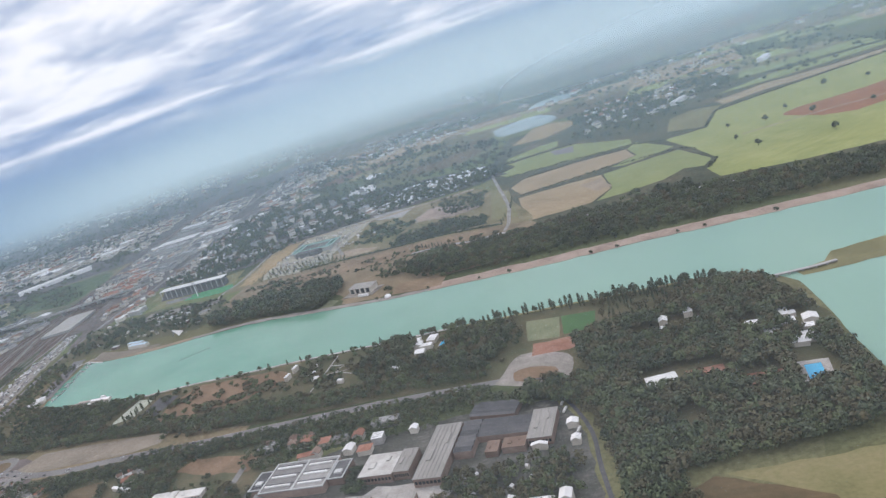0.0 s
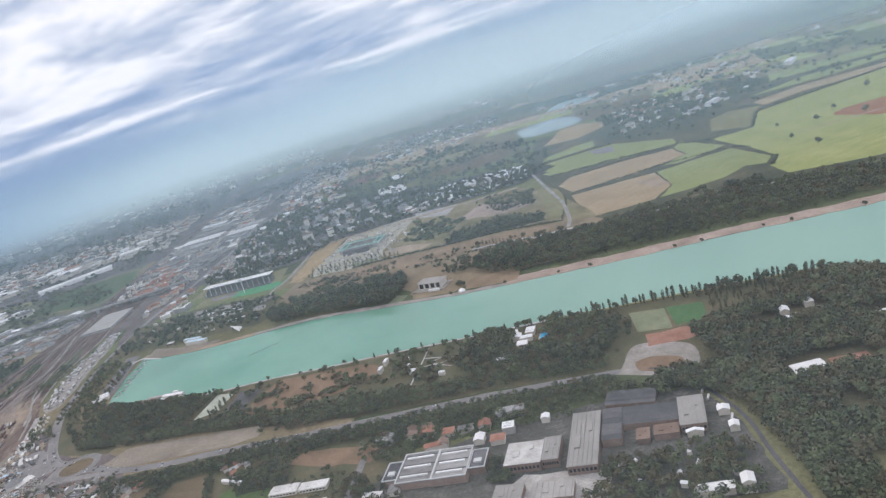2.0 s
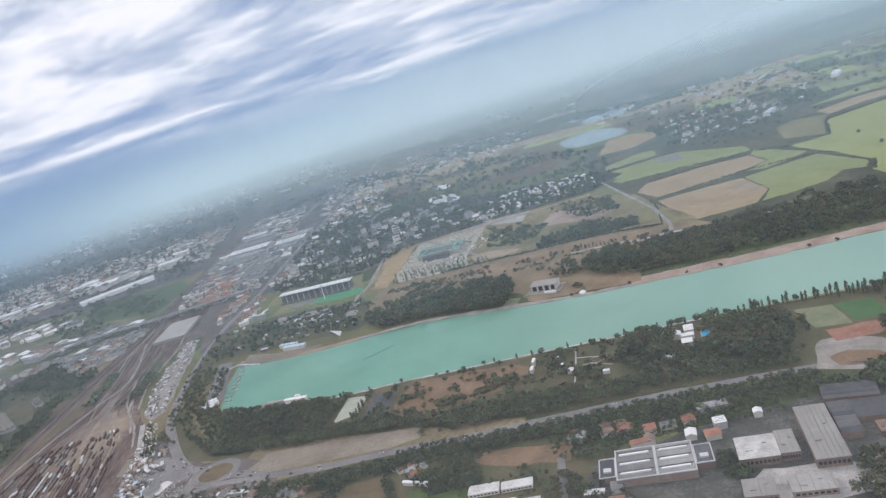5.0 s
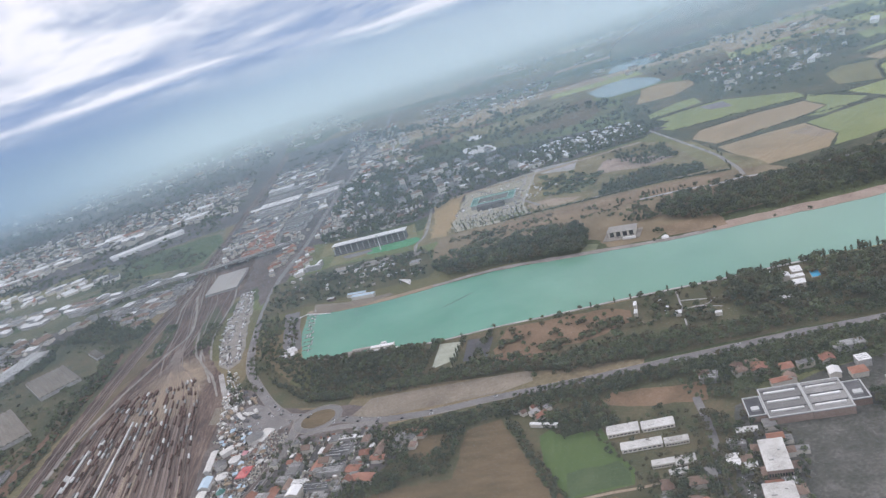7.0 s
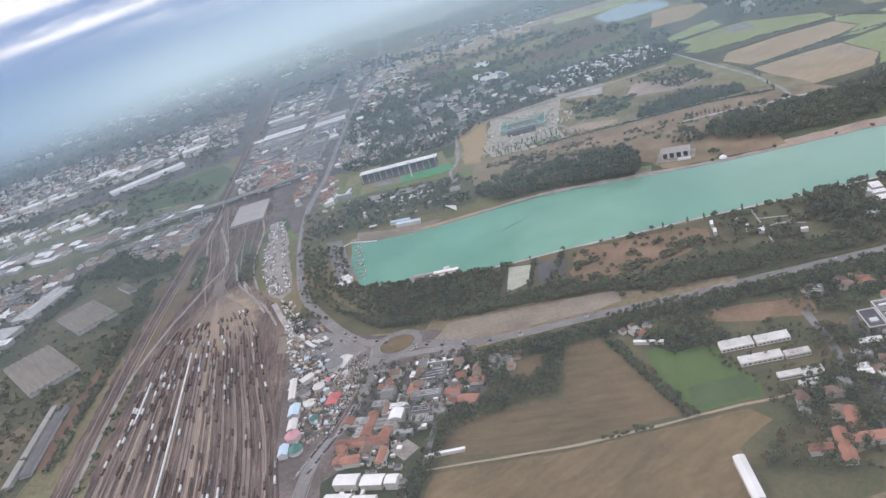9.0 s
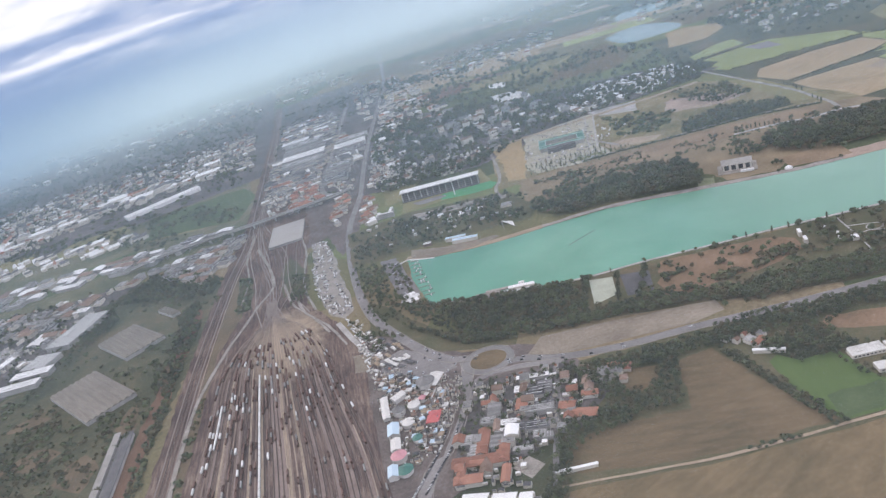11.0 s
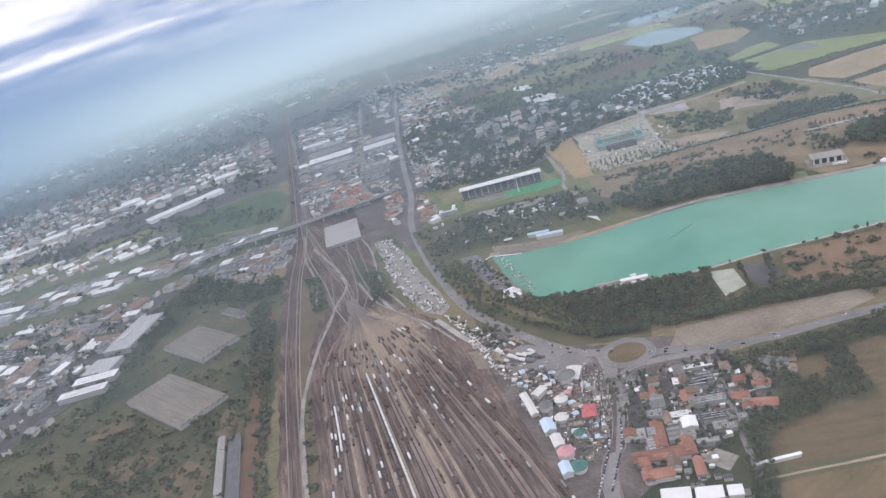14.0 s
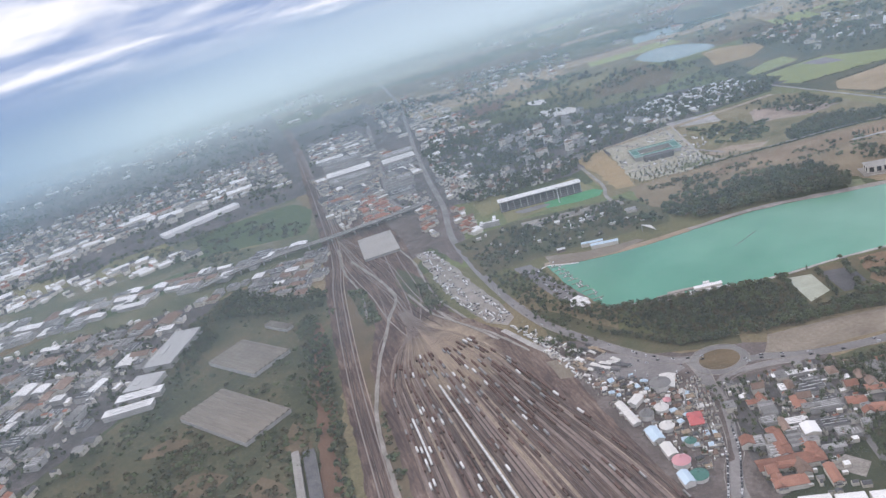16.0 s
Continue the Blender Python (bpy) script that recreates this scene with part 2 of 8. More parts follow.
M = {
    "plain": plain_ground(),
    "water": lake_water(),
    "pondwater": surface("pondwater", [(0.15, 0.24, 0.24), (0.21, 0.31, 0.30)], 0.02, 0.3, rough=0.2, spec=0.5),
    "meadow": striped("meadow", [(0.19, 0.215, 0.075), (0.28, 0.30, 0.11), (0.38, 0.37, 0.16)], 15, 6, spread=0.45),
    "fieldgreen": striped("fieldgreen", [(0.155, 0.185, 0.072), (0.225, 0.25, 0.10), (0.30, 0.305, 0.14)], 15, 5, spread=0.45),
    "palestubble": striped("palestubble", [(0.23, 0.168, 0.098), (0.325, 0.245, 0.15), (0.42, 0.33, 0.21)], 18, 5, spread=0.42),
    "lawn": surface("lawn", [(0.035, 0.06, 0.022), (0.058, 0.09, 0.034), (0.085, 0.115, 0.05)], 0.06, 0.7),
    "turf": surface("turf", [(0.042, 0.10, 0.034), (0.066, 0.145, 0.05)], 0.08, 0.9, spread=0.30),
    "wornturf": surface("wornturf", [(0.115, 0.13, 0.07), (0.165, 0.18, 0.10), (0.22, 0.22, 0.14)], 0.09, 0.9, spread=0.30),
    "astro": surface("astro", [(0.05, 0.20, 0.085), (0.075, 0.28, 0.12)], 0.05, 0.8),
    "sitepark": surface("sitepark", [(0.075, 0.085, 0.035), (0.145, 0.125, 0.06), (0.215, 0.175, 0.095), (0.29, 0.23, 0.145)], 0.03, 0.35, spread=0.36, broad=0.35),
    "sitedust": surface("sitedust", [(0.20, 0.18, 0.115), (0.29, 0.265, 0.195), (0.40, 0.375, 0.30), (0.50, 0.48, 0.42)], 0.14, 0.6, spread=0.55),
    "tanrough": surface("tanrough", [(0.115, 0.092, 0.054), (0.20, 0.152, 0.092), (0.275, 0.21, 0.135)], 0.03, 0.5, spread=0.42, broad=0.4),
    "courtgreen": surface("courtgreen", [(0.27, 0.285, 0.22), (0.36, 0.375, 0.30), (0.45, 0.46, 0.38)], 0.12, 0.8, spread=0.35),
    "orangesoil": surface("orangesoil", [(0.135, 0.098, 0.058), (0.225, 0.158, 0.098), (0.30, 0.22, 0.142)], 0.04, 0.5, spread=0.40, broad=0.3),
    "parksoil": surface("parksoil", [(0.10, 0.075, 0.042), (0.185, 0.118, 0.07), (0.25, 0.165, 0.105)], 0.05, 0.5, spread=0.40, broad=0.3),
    "pitchgrass": striped("pitchgrass", [(0.052, 0.088, 0.026), (0.075, 0.118, 0.036), (0.10, 0.14, 0.05)], 70, 3),
    "rustsoil": surface("rustsoil", [(0.085, 0.05, 0.032), (0.13, 0.075, 0.048), (0.17, 0.105, 0.07)], 0.06, 0.6),
    "mauvelot": surface("mauvelot", [(0.15, 0.138, 0.135), (0.20, 0.185, 0.18), (0.26, 0.243, 0.235)], 0.05, 0.5, spread=0.30),
    "rooflight": surface("rooflight", [(0.40, 0.40, 0.39), (0.55, 0.55, 0.54)], 0.3, 2.0, rough=0.4, per_object=0.3),
    "brickwall": surface("brickwall", [(0.15, 0.105, 0.085), (0.22, 0.155, 0.125), (0.30, 0.225, 0.185)], 0.3, 2.0, per_object=0.3),
    "paleroof": surface("paleroof", [(0.20, 0.19, 0.175), (0.28, 0.265, 0.245), (0.37, 0.35, 0.325)], 0.07, 0.8, rough=0.7, per_object=0.25),
    "drygrass": surface("drygrass", [(0.10, 0.10, 0.045), (0.18, 0.165, 0.075), (0.25, 0.21, 0.11)], 0.04, 0.5, broad=0.5),
    "stubble": striped("stubble", [(0.085, 0.070, 0.036), (0.128, 0.097, 0.052), (0.175, 0.128, 0.070), (0.225, 0.17, 0.10)], 20, 5, spread=0.42),
    "plough": striped("plough", [(0.068, 0.057, 0.031), (0.10, 0.077, 0.043), (0.135, 0.098, 0.055), (0.17, 0.127, 0.075)], -20, 4, spread=0.40),
    "ochre": surface("ochre", [(0.235, 0.165, 0.082), (0.32, 0.228, 0.115), (0.385, 0.288, 0.16)], 0.04, 0.4, spread=0.35),
    "redsoil": striped("redsoil", [(0.22, 0.10, 0.055), (0.34, 0.16, 0.09)], 10, 5),
    "clay": surface("clay", [(0.16, 0.085, 0.06), (0.27, 0.125, 0.08), (0.30, 0.19, 0.145)], 0.1, 0.8, spread=0.30),
    "dustlot": surface("dustlot", [(0.145, 0.118, 0.09), (0.205, 0.17, 0.13), (0.27, 0.23, 0.18)], 0.04, 0.5, spread=0.30),
    "fairsoil": surface("fairsoil", [(0.066, 0.052, 0.047), (0.108, 0.087, 0.079), (0.175, 0.147, 0.132)], 0.06, 0.5, spread=0.30),
    "pinkbank": surface("pinkbank", [(0.22, 0.162, 0.128), (0.31, 0.235, 0.188), (0.39, 0.31, 0.255)], 0.05, 0.5, spread=0.30),
    "sand": surface("sand", [(0.20, 0.15, 0.105), (0.30, 0.23, 0.16), (0.38, 0.31, 0.23)], 0.06, 0.6),
    "gravel": surface("gravel", [(0.16, 0.14, 0.12), (0.25, 0.225, 0.20), (0.36, 0.33, 0.30)], 0.08, 0.9, spread=0.30),
    "paleyard": surface("paleyard", [(0.24, 0.225, 0.205), (0.35, 0.33, 0.31), (0.47, 0.45, 0.42)], 0.08, 0.9, spread=0.30),
    "asphalt": surface("asphalt", [(0.055, 0.055, 0.06), (0.085, 0.083, 0.085), (0.12, 0.115, 0.115)], 0.05, 0.9, spread=0.30),
    "oldasphalt": surface("oldasphalt", [(0.13, 0.122, 0.12), (0.175, 0.165, 0.16), (0.225, 0.212, 0.205)], 0.05, 0.9, spread=0.30),
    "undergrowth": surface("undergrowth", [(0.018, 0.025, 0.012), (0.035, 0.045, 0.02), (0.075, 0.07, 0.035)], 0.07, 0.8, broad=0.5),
    "parkland": surface("parkland", [(0.04, 0.055, 0.022), (0.085, 0.08, 0.04), (0.15, 0.11, 0.065)], 0.05, 0.5, broad=0.5),
    "scrub": surface("scrub", [(0.026, 0.036, 0.019), (0.048, 0.056, 0.029), (0.084, 0.079, 0.042), (0.135, 0.103, 0.062)], 0.026, 0.25, spread=0.44, broad=0.6),
    "yardsoil": striped("yardsoil", [(0.032, 0.021, 0.020), (0.068, 0.045, 0.041), (0.135, 0.094, 0.077), (0.25, 0.19, 0.147)], 89, 1.8, spread=0.30, spot=(-461, 600, 32, 64, (0.42, 0.335, 0.24))),
    "yardsand": surface("yardsand", [(0.16, 0.12, 0.09), (0.29, 0.225, 0.165), (0.42, 0.34, 0.25)], 0.06, 0.6, spread=0.34),
    "yardpink": surface("yardpink", [(0.13, 0.092, 0.08), (0.205, 0.152, 0.132), (0.30, 0.23, 0.195)], 0.05, 0.7, spread=0.40),
    "ballast": surface("ballast", [(0.030, 0.019, 0.017), (0.072, 0.048, 0.042), (0.165, 0.119, 0.095), (0.34, 0.262, 0.20)], 0.017, 1.2, spread=0.42, per_object=0.55, spot=(-461, 596, 30, 62, (0.42, 0.33, 0.235))),
    "westland": surface("westland", [(0.045, 0.054, 0.033), (0.08, 0.092, 0.05), (0.125, 0.122, 0.07), (0.175, 0.15, 0.105)], 0.022, 0.2, spread=0.42, broad=0.5),
    "worksyard": surface("worksyard", [(0.032, 0.036, 0.026), (0.075, 0.074, 0.064), (0.17, 0.16, 0.145)], 0.07, 0.6, spread=0.4),
    "railbed": surface("railbed", [(0.13, 0.105, 0.09), (0.22, 0.185, 0.16), (0.33, 0.29, 0.26)], 0.06, 1.0, per_object=0.3),
    "dryearth": surface("dryearth", [(0.065, 0.056, 0.034), (0.12, 0.092, 0.056), (0.18, 0.135, 0.085)], 0.04, 0.5, broad=0.5),
    "rail": surface("rail", [(0.14, 0.10, 0.085), (0.25, 0.20, 0.17)], 0.3, 3, rough=0.5, metal=0.6),
    "town": surface("town", [(0.045, 0.043, 0.042), (0.085, 0.078, 0.076), (0.155, 0.137, 0.130)], 0.02, 0.25, spread=0.30),
    "leaf": surface("leaf", [(0.038, 0.054, 0.026), (0.064, 0.086, 0.039), (0.092, 0.112, 0.050), (0.118, 0.125, 0.060)], 0.045, 0.25, rough=0.7, spread=0.5, bump=0, island=0.18, broad=0.5),
    "leafdark": surface("leafdark", [(0.022, 0.034, 0.020), (0.042, 0.058, 0.031), (0.070, 0.082, 0.043), (0.10, 0.098, 0.05)], 0.06, 0.3, rough=0.7, bump=0, island=0.16, broad=0.5),
    "leafdry": surface("leafdry", [(0.046, 0.048, 0.025), (0.080, 0.074, 0.038), (0.120, 0.103, 0.055)], 0.05, 0.3, rough=0.75, bump=0, island=0.15, broad=0.5),
    "bark": surface("bark", [(0.04, 0.03, 0.022), (0.09, 0.07, 0.05)], 1.0, 6.0, space="Object"),
    "whiteroof": surface("whiteroof", [(0.55, 0.54, 0.52), (0.70, 0.69, 0.68), (0.82, 0.82, 0.81)], 0.12, 1.5, rough=0.6, spread=0.5, per_object=0.25),
    "dirtywhite": surface("dirtywhite", [(0.27, 0.25, 0.225), (0.50, 0.485, 0.46), (0.68, 0.67, 0.65)], 0.16, 1.2, rough=0.6, spread=0.42, per_object=0.15),
    "greyroof": surface("greyroof", [(0.12, 0.117, 0.114), (0.205, 0.198, 0.192), (0.33, 0.32, 0.31)], 0.12, 1.5, rough=0.7, per_object=0.35),
    "darkroof": surface("darkroof", [(0.055, 0.055, 0.06), (0.095, 0.095, 0.10), (0.15, 0.145, 0.145)], 0.15, 1.5, per_object=0.3),
    "shedroof": striped("shedroof", [(0.13, 0.118, 0.102), (0.195, 0.177, 0.152), (0.27, 0.247, 0.212)], -57, 1.8, spread=0.40),
    "tileroof": surface("tileroof", [(0.17, 0.075, 0.05), (0.27, 0.125, 0.085), (0.36, 0.18, 0.125)], 0.2, 2.0, per_object=0.35),
    "brownroof": surface("brownroof", [(0.12, 0.075, 0.055), (0.19, 0.13, 0.10), (0.27, 0.19, 0.15)], 0.2, 2.0, per_object=0.35),
    "plaster": surface("plaster", [(0.42, 0.38, 0.32), (0.55, 0.51, 0.44), (0.66, 0.62, 0.56)], 0.3, 2.0, per_object=0.4),
    "concrete": surface("concrete", [(0.25, 0.24, 0.23), (0.36, 0.35, 0.335), (0.45, 0.44, 0.42)], 0.2, 1.5, per_object=0.2),
    "glass": surface("glass", [(0.02, 0.025, 0.03), (0.04, 0.045, 0.05)], 0.5, 2, rough=0.15, bump=0, spec=0.5),
    "red": surface("red", [(0.40, 0.085, 0.085), (0.52, 0.13, 0.125)], 0.2, 2.0, rough=0.5),
    "pink": surface("pink", [(0.48, 0.21, 0.23), (0.60, 0.31, 0.33)], 0.2, 2.0, rough=0.6),
    "paleblue": surface("paleblue", [(0.40, 0.52, 0.62), (0.55, 0.66, 0.74)], 0.2, 2.0, rough=0.5),
    "teal": surface("teal", [(0.035, 0.125, 0.10), (0.06, 0.18, 0.145)], 0.15, 1.5, rough=0.5),
    "paleteal": surface("paleteal", [(0.34, 0.50, 0.45), (0.46, 0.60, 0.54)], 0.2, 1.5, rough=0.5),
    "pool": surface("pool", [(0.06, 0.36, 0.60), (0.10, 0.46, 0.70)], 0.2, 1.0, rough=0.1, spec=0.5),
    "canvas": surface("canvas", [(0.50, 0.48, 0.45), (0.68, 0.66, 0.63)], 0.3, 2.0, rough=0.7, per_object=0.2),
    "wagon_brown": surface("wagon_brown", [(0.075, 0.042, 0.034), (0.12, 0.066, 0.05), (0.17, 0.10, 0.08)], 0.3, 2.5, rough=0.7, per_object=0.3),
    "wagon_grey": surface("wagon_grey", [(0.13, 0.12, 0.115), (0.24, 0.23, 0.22), (0.42, 0.41, 0.39)], 0.3, 2.5, rough=0.6, per_object=0.5),
    "wagon_white": surface("wagon_white", [(0.55, 0.54, 0.52), (0.74, 0.73, 0.71)], 0.3, 2.5, rough=0.5, per_object=0.3),
    "black": surface("black", [(0.02, 0.02, 0.02), (0.045, 0.043, 0.04)], 0.5, 3.0),
    "carpaint": surface("carpaint", [(0.03, 0.03, 0.035), (0.10, 0.10, 0.11), (0.55, 0.55, 0.55)], 0.2, 1.0, rough=0.3, spread=0.25, bump=0, per_object=1.0, spec=0.5),
}
# distance, strength and nearness of each sheet with painted haze
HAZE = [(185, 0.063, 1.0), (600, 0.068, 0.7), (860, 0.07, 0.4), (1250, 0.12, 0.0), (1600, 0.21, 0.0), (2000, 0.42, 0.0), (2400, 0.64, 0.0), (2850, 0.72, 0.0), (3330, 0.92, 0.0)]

# ---------------------------------------------------------------- builders
RND = random.Random(7)
LAID, TOP = [], {}


def mesh_object(name, verts, faces, material, parent=None):
    me = bpy.data.meshes.new(name)
    me.from_pydata(verts, [], faces)
    me.materials.append(material)
    ob = new(name, me)
    ob.parent = parent
    return ob


def part(name, bm, material, parent, label=""):
    """Links a bmesh as one mesh object under a thing or a part."""
    bmesh.ops.recalc_face_normals(bm, faces=bm.faces)
    me = bpy.data.meshes.new(name)
    bm.to_mesh(me)
    bm.free()
    me.materials.append(material)
    ob = new(name, me)
    ob.parent = parent
    if label:
        ob["label"] = label
    return ob


def thing(name, m, label, category, group="", kind=""):
    ob = new(name)
    ob.empty_display_size = 0.5
    ob.matrix_basis = m
    return tagged(ob, label, category, group, kind)


def add_box(bm, x0, y0, z0, x1, y1, z1, taper=0.0):
    v = [bm.verts.new(p) for p in ((x0, y0, z0), (x1, y0, z0), (x1, y1, z0), (x0, y1, z0),
                                   (x0 + taper, y0 + taper, z1), (x1 - taper, y0 + taper, z1), (x1 - taper, y1 - taper, z1), (x0 + taper, y1 - taper, z1))]
    for f in ((3, 2, 1, 0), (4, 5, 6, 7), (0, 1, 5, 4), (1, 2, 6, 5), (2, 3, 7, 6), (3, 0, 4, 7)):
        bm.faces.new([v[i] for i in f])


def box_mesh(*boxes):
    bm = bmesh.new()
    for b in boxes:
        add_box(bm, *b)
    return bm


def prism(bm, outline, y0, y1):
    """An outline in x and z, drawn out along y."""
    a = [bm.verts.new((x, y0, z)) for x, z in outline]
    b = [bm.verts.new((x, y1, z)) for x, z in outline]
    n = len(outline)
    bm.faces.new(a)
    bm.faces.new(b[::-1])
    for i in range(n):
        bm.faces.new((a[i], b[i], b[(i + 1) % n], a[(i + 1) % n]))


def ring(bm, r0, z0, r1, z1, n=12, cx=0.0, cy=0.0, cap=True):
    a = [bm.verts.new((cx + r0 * math.cos(math.tau * i / n), cy + r0 * math.sin(math.tau * i / n), z0)) for i in range(n)]
    if r1 < 1e-4:
        t = bm.verts.new((cx, cy, z1))
        for i in range(n):
            bm.faces.new((a[i], a[(i + 1) % n], t))
    else:
        b = [bm.verts.new((cx + r1 * math.cos(math.tau * i / n), cy + r1 * math.sin(math.tau * i / n), z1)) for i in range(n)]
        for i in range(n):
            bm.faces.new((a[i], a[(i + 1) % n], b[(i + 1) % n], b[i]))
        if cap:
            bm.faces.new(b)
    if cap:
        bm.faces.new(a[::-1])


def smooth_line(pts, step=8.0):
    """A Catmull-Rom line through the points."""
    p = [Vector((*q[:2], 0)) for q in pts]
    p = [2 * p[0] - p[1]] + p + [2 * p[-1] - p[-2]]
    out = []
    for i in range(1, len(p) - 2):
        n = max(2, int((p[i + 1] - p[i]).length / step))
        for k in range(n):
            t = k / n
            out.append(0.5 * (2 * p[i] + (p[i + 1] - p[i - 1]) * t + (2 * p[i - 1] - 5 * p[i] + 4 * p[i + 1] - p[i + 2]) * t * t
                              + (3 * p[i] - p[i - 1] - 3 * p[i + 1] + p[i + 2]) * t ** 3))
    return out + [p[-2]]


def offset_line(line, off):
    out = []
    for i, p in enumerate(line):
        d = (line[min(i + 1, len(line) - 1)] - line[max(i - 1, 0)]).normalized()
        out.append(p + Vector((-d.y, d.x, 0)) * off)
    return out


def ribbon_mesh(line, width, z, thick=0.0, wobble=0.0):
    """A strip along a line: a flat sheet, or a slab where thick is given."""
    l = [p + Vector((0, 0, 0)) for p in offset_line(line, width / 2)]
    r = offset_line(line, -width / 2)
    if wobble:
        for q in (l, r):
            for p in q:
                p.x += RND.uniform(-wobble, wobble)
                p.y += RND.uniform(-wobble, wobble)
    n = len(line)
    v = [(p.x, p.y, z) for p in l] + [(p.x, p.y, z) for p in r]
    f = [(i, i + n, i + n + 1, i + 1) for i in range(n - 1)]
    if thick:
        v += [(p.x, p.y, z - thick) for p in l] + [(p.x, p.y, z - thick) for p in r]
        f += [(i, i + 1, i + 1 + 2 * n, i + 2 * n) for i in range(n - 1)]
        f += [(i + n, i + 3 * n, i + 1 + 3 * n, i + n + 1) for i in range(n - 1)]
        f += [(i + 2 * n, i + 2 * n + 1, i + 3 * n + 1, i + 3 * n) for i in range(n - 1)]
    return v, f


def road(name, pts, width, z, material, label, category="road", wobble=0.0, thick=0.0):
    v, f = ribbon_mesh(smooth_line(pts), width, z, thick, wobble)
    return tagged(mesh_object(name, v, f, material), label, category, kind="structure")


def outline(pts, rough=0.8, step=7.0, smooth=False):
    """A ragged outline round a plot."""
    if smooth:
        line = smooth_line(list(pts) + [pts[0]], step)[:-1]
        return [(p.x, p.y) for p in line]
    out = []
    for i, a in enumerate(pts):
        b = pts[(i + 1) % len(pts)]
        n = max(1, int(math.dist(a, b) / step))
        for k in range(n):
            t = k / n
            j = rough if k else rough * 0.4
            out.append((a[0] + (b[0] - a[0]) * t + RND.uniform(-j, j), a[1] + (b[1] - a[1]) * t + RND.uniform(-j, j)))
    return out


def plot(name, pts, z, material, label, category, rough=0.8, smooth=False, kind="structure"):
    """A piece of land: one sheet laid on the ground, with its own ragged edge."""
    o = outline(pts, rough, smooth=smooth)
    LAID.append(name)
    z += 0.0009 * len(LAID)
    TOP[name] = z
    bm = bmesh.new()
    bm.faces.new([bm.verts.new((x, y, z)) for x, y in o])
    bmesh.ops.triangulate(bm, faces=bm.faces)
    for f in bm.faces:
        if f.normal.z < 0:
            f.normal_flip()
    me = bpy.data.meshes.new(name)
    bm.to_mesh(me)
    bm.free()
    me.materials.append(material)
    return tagged(new(name, me), label, category, kind=kind)


def inside(x, y, poly):
    hit = False
    for i, (x0, y0) in enumerate(poly):
        x1, y1 = poly[i - 1]
        if (y0 > y) != (y1 > y) and x < (x1 - x0) * (y - y0) / (y1 - y0) + x0:
            hit = not hit
    return hit


def scatter(poly, count, gap=0.0, avoid=(), rnd=RND):
    """Places in a plot, no two nearer than gap, outside the plots to avoid."""
    xs, ys = [p[0] for p in poly], [p[1] for p in poly]
    out, grid, tries = [], {}, 0
    cell = max(gap, 0.5)
    while len(out) < count and tries < count * 25:
        tries += 1
        x, y = rnd.uniform(min(xs), max(xs)), rnd.uniform(min(ys), max(ys))
        if not inside(x, y, poly) or any(inside(x, y, q) for q in avoid):
            continue
        c = (int(x // cell), int(y // cell))
        if gap and any(math.dist((x, y), q) < gap for i in (-1, 0, 1) for j in (-1, 0, 1) for q in grid.get((c[0] + i, c[1] + j), ())):
            continue
        grid.setdefault(c, []).append((x, y))
        out.append((x, y))
    return out


def clumps(poly, count, most, reach, avoid=(), rnd=RND):
    """Places in loose groups inside an outline."""
    out = []
    for x, y in scatter(poly, count, 1.0, avoid, rnd):
        for _ in range(rnd.randint(1, most)):
            p = (x + rnd.gauss(0, reach), y + rnd.gauss(0, reach))
            if inside(*p, poly) and not any(inside(*p, a) for a in avoid):
                out.append(p)
    return out


# ---- trees
def crown_quads(kind, n, size, seed):
    """Leaf clumps of one crown, as corners (n, 4, 3); a tree is 1 high."""
    r = np.random.default_rng(seed)
    if kind == "poplar":
        lobes = [(0, 0, 0.22 + 0.085 * i, 0.13 * math.sin(math.pi * (0.25 + 0.075 * i)) + 0.03, 0.12) for i in range(9)]
    elif kind == "bush":
        lobes = [(r.uniform(-.35, .35), r.uniform(-.35, .35), r.uniform(.3, .6), r.uniform(.25, .38), r.uniform(.22, .35)) for _ in range(5)]
    else:
        lobes = [(0, 0, 0.66, 0.30, 0.30)] + [(0.27 * math.cos(a) * r.uniform(.5, 1.1), 0.27 * math.sin(a) * r.uniform(.5, 1.1), r.uniform(.42, .76), r.uniform(.17, .26), r.uniform(.14, .22))
                                              for a in r.uniform(0, math.tau, 7)]
    pick = r.integers(0, len(lobes), n)
    d = r.normal(size=(n, 3))
    d /= np.linalg.norm(d, axis=1)[:, None]
    d[:, 2] = np.where(d[:, 2] < -0.5, -d[:, 2], d[:, 2])
    L = np.array(lobes)[pick]
    rad = r.uniform(0.72, 1.08, n)[:, None]
    c = L[:, :3] + d * np.stack([L[:, 3], L[:, 3], L[:, 4]], 1) * rad
    nrm = d + r.normal(size=(n, 3)) * 0.45
    nrm /= np.linalg.norm(nrm, axis=1)[:, None]
    a = np.cross(nrm, r.normal(size=(n, 3)))
    a /= np.linalg.norm(a, axis=1)[:, None]
    b = np.cross(nrm, a)
    s = (size * r.uniform(0.6, 1.35, n))[:, None]
    q = np.stack([c - a * s - b * s * .6, c + a * s * .8 - b * s * .7, c + a * s + b * s * .7, c - a * s * .7 + b * s], 1)
    q[:, :, 2] = np.clip(q[:, :, 2], 0.02, None)
    soft = d * 0.75 + np.array((0, 0, 0.25)) + nrm * 0.35
    return q, soft / np.linalg.norm(soft, axis=1)[:, None]


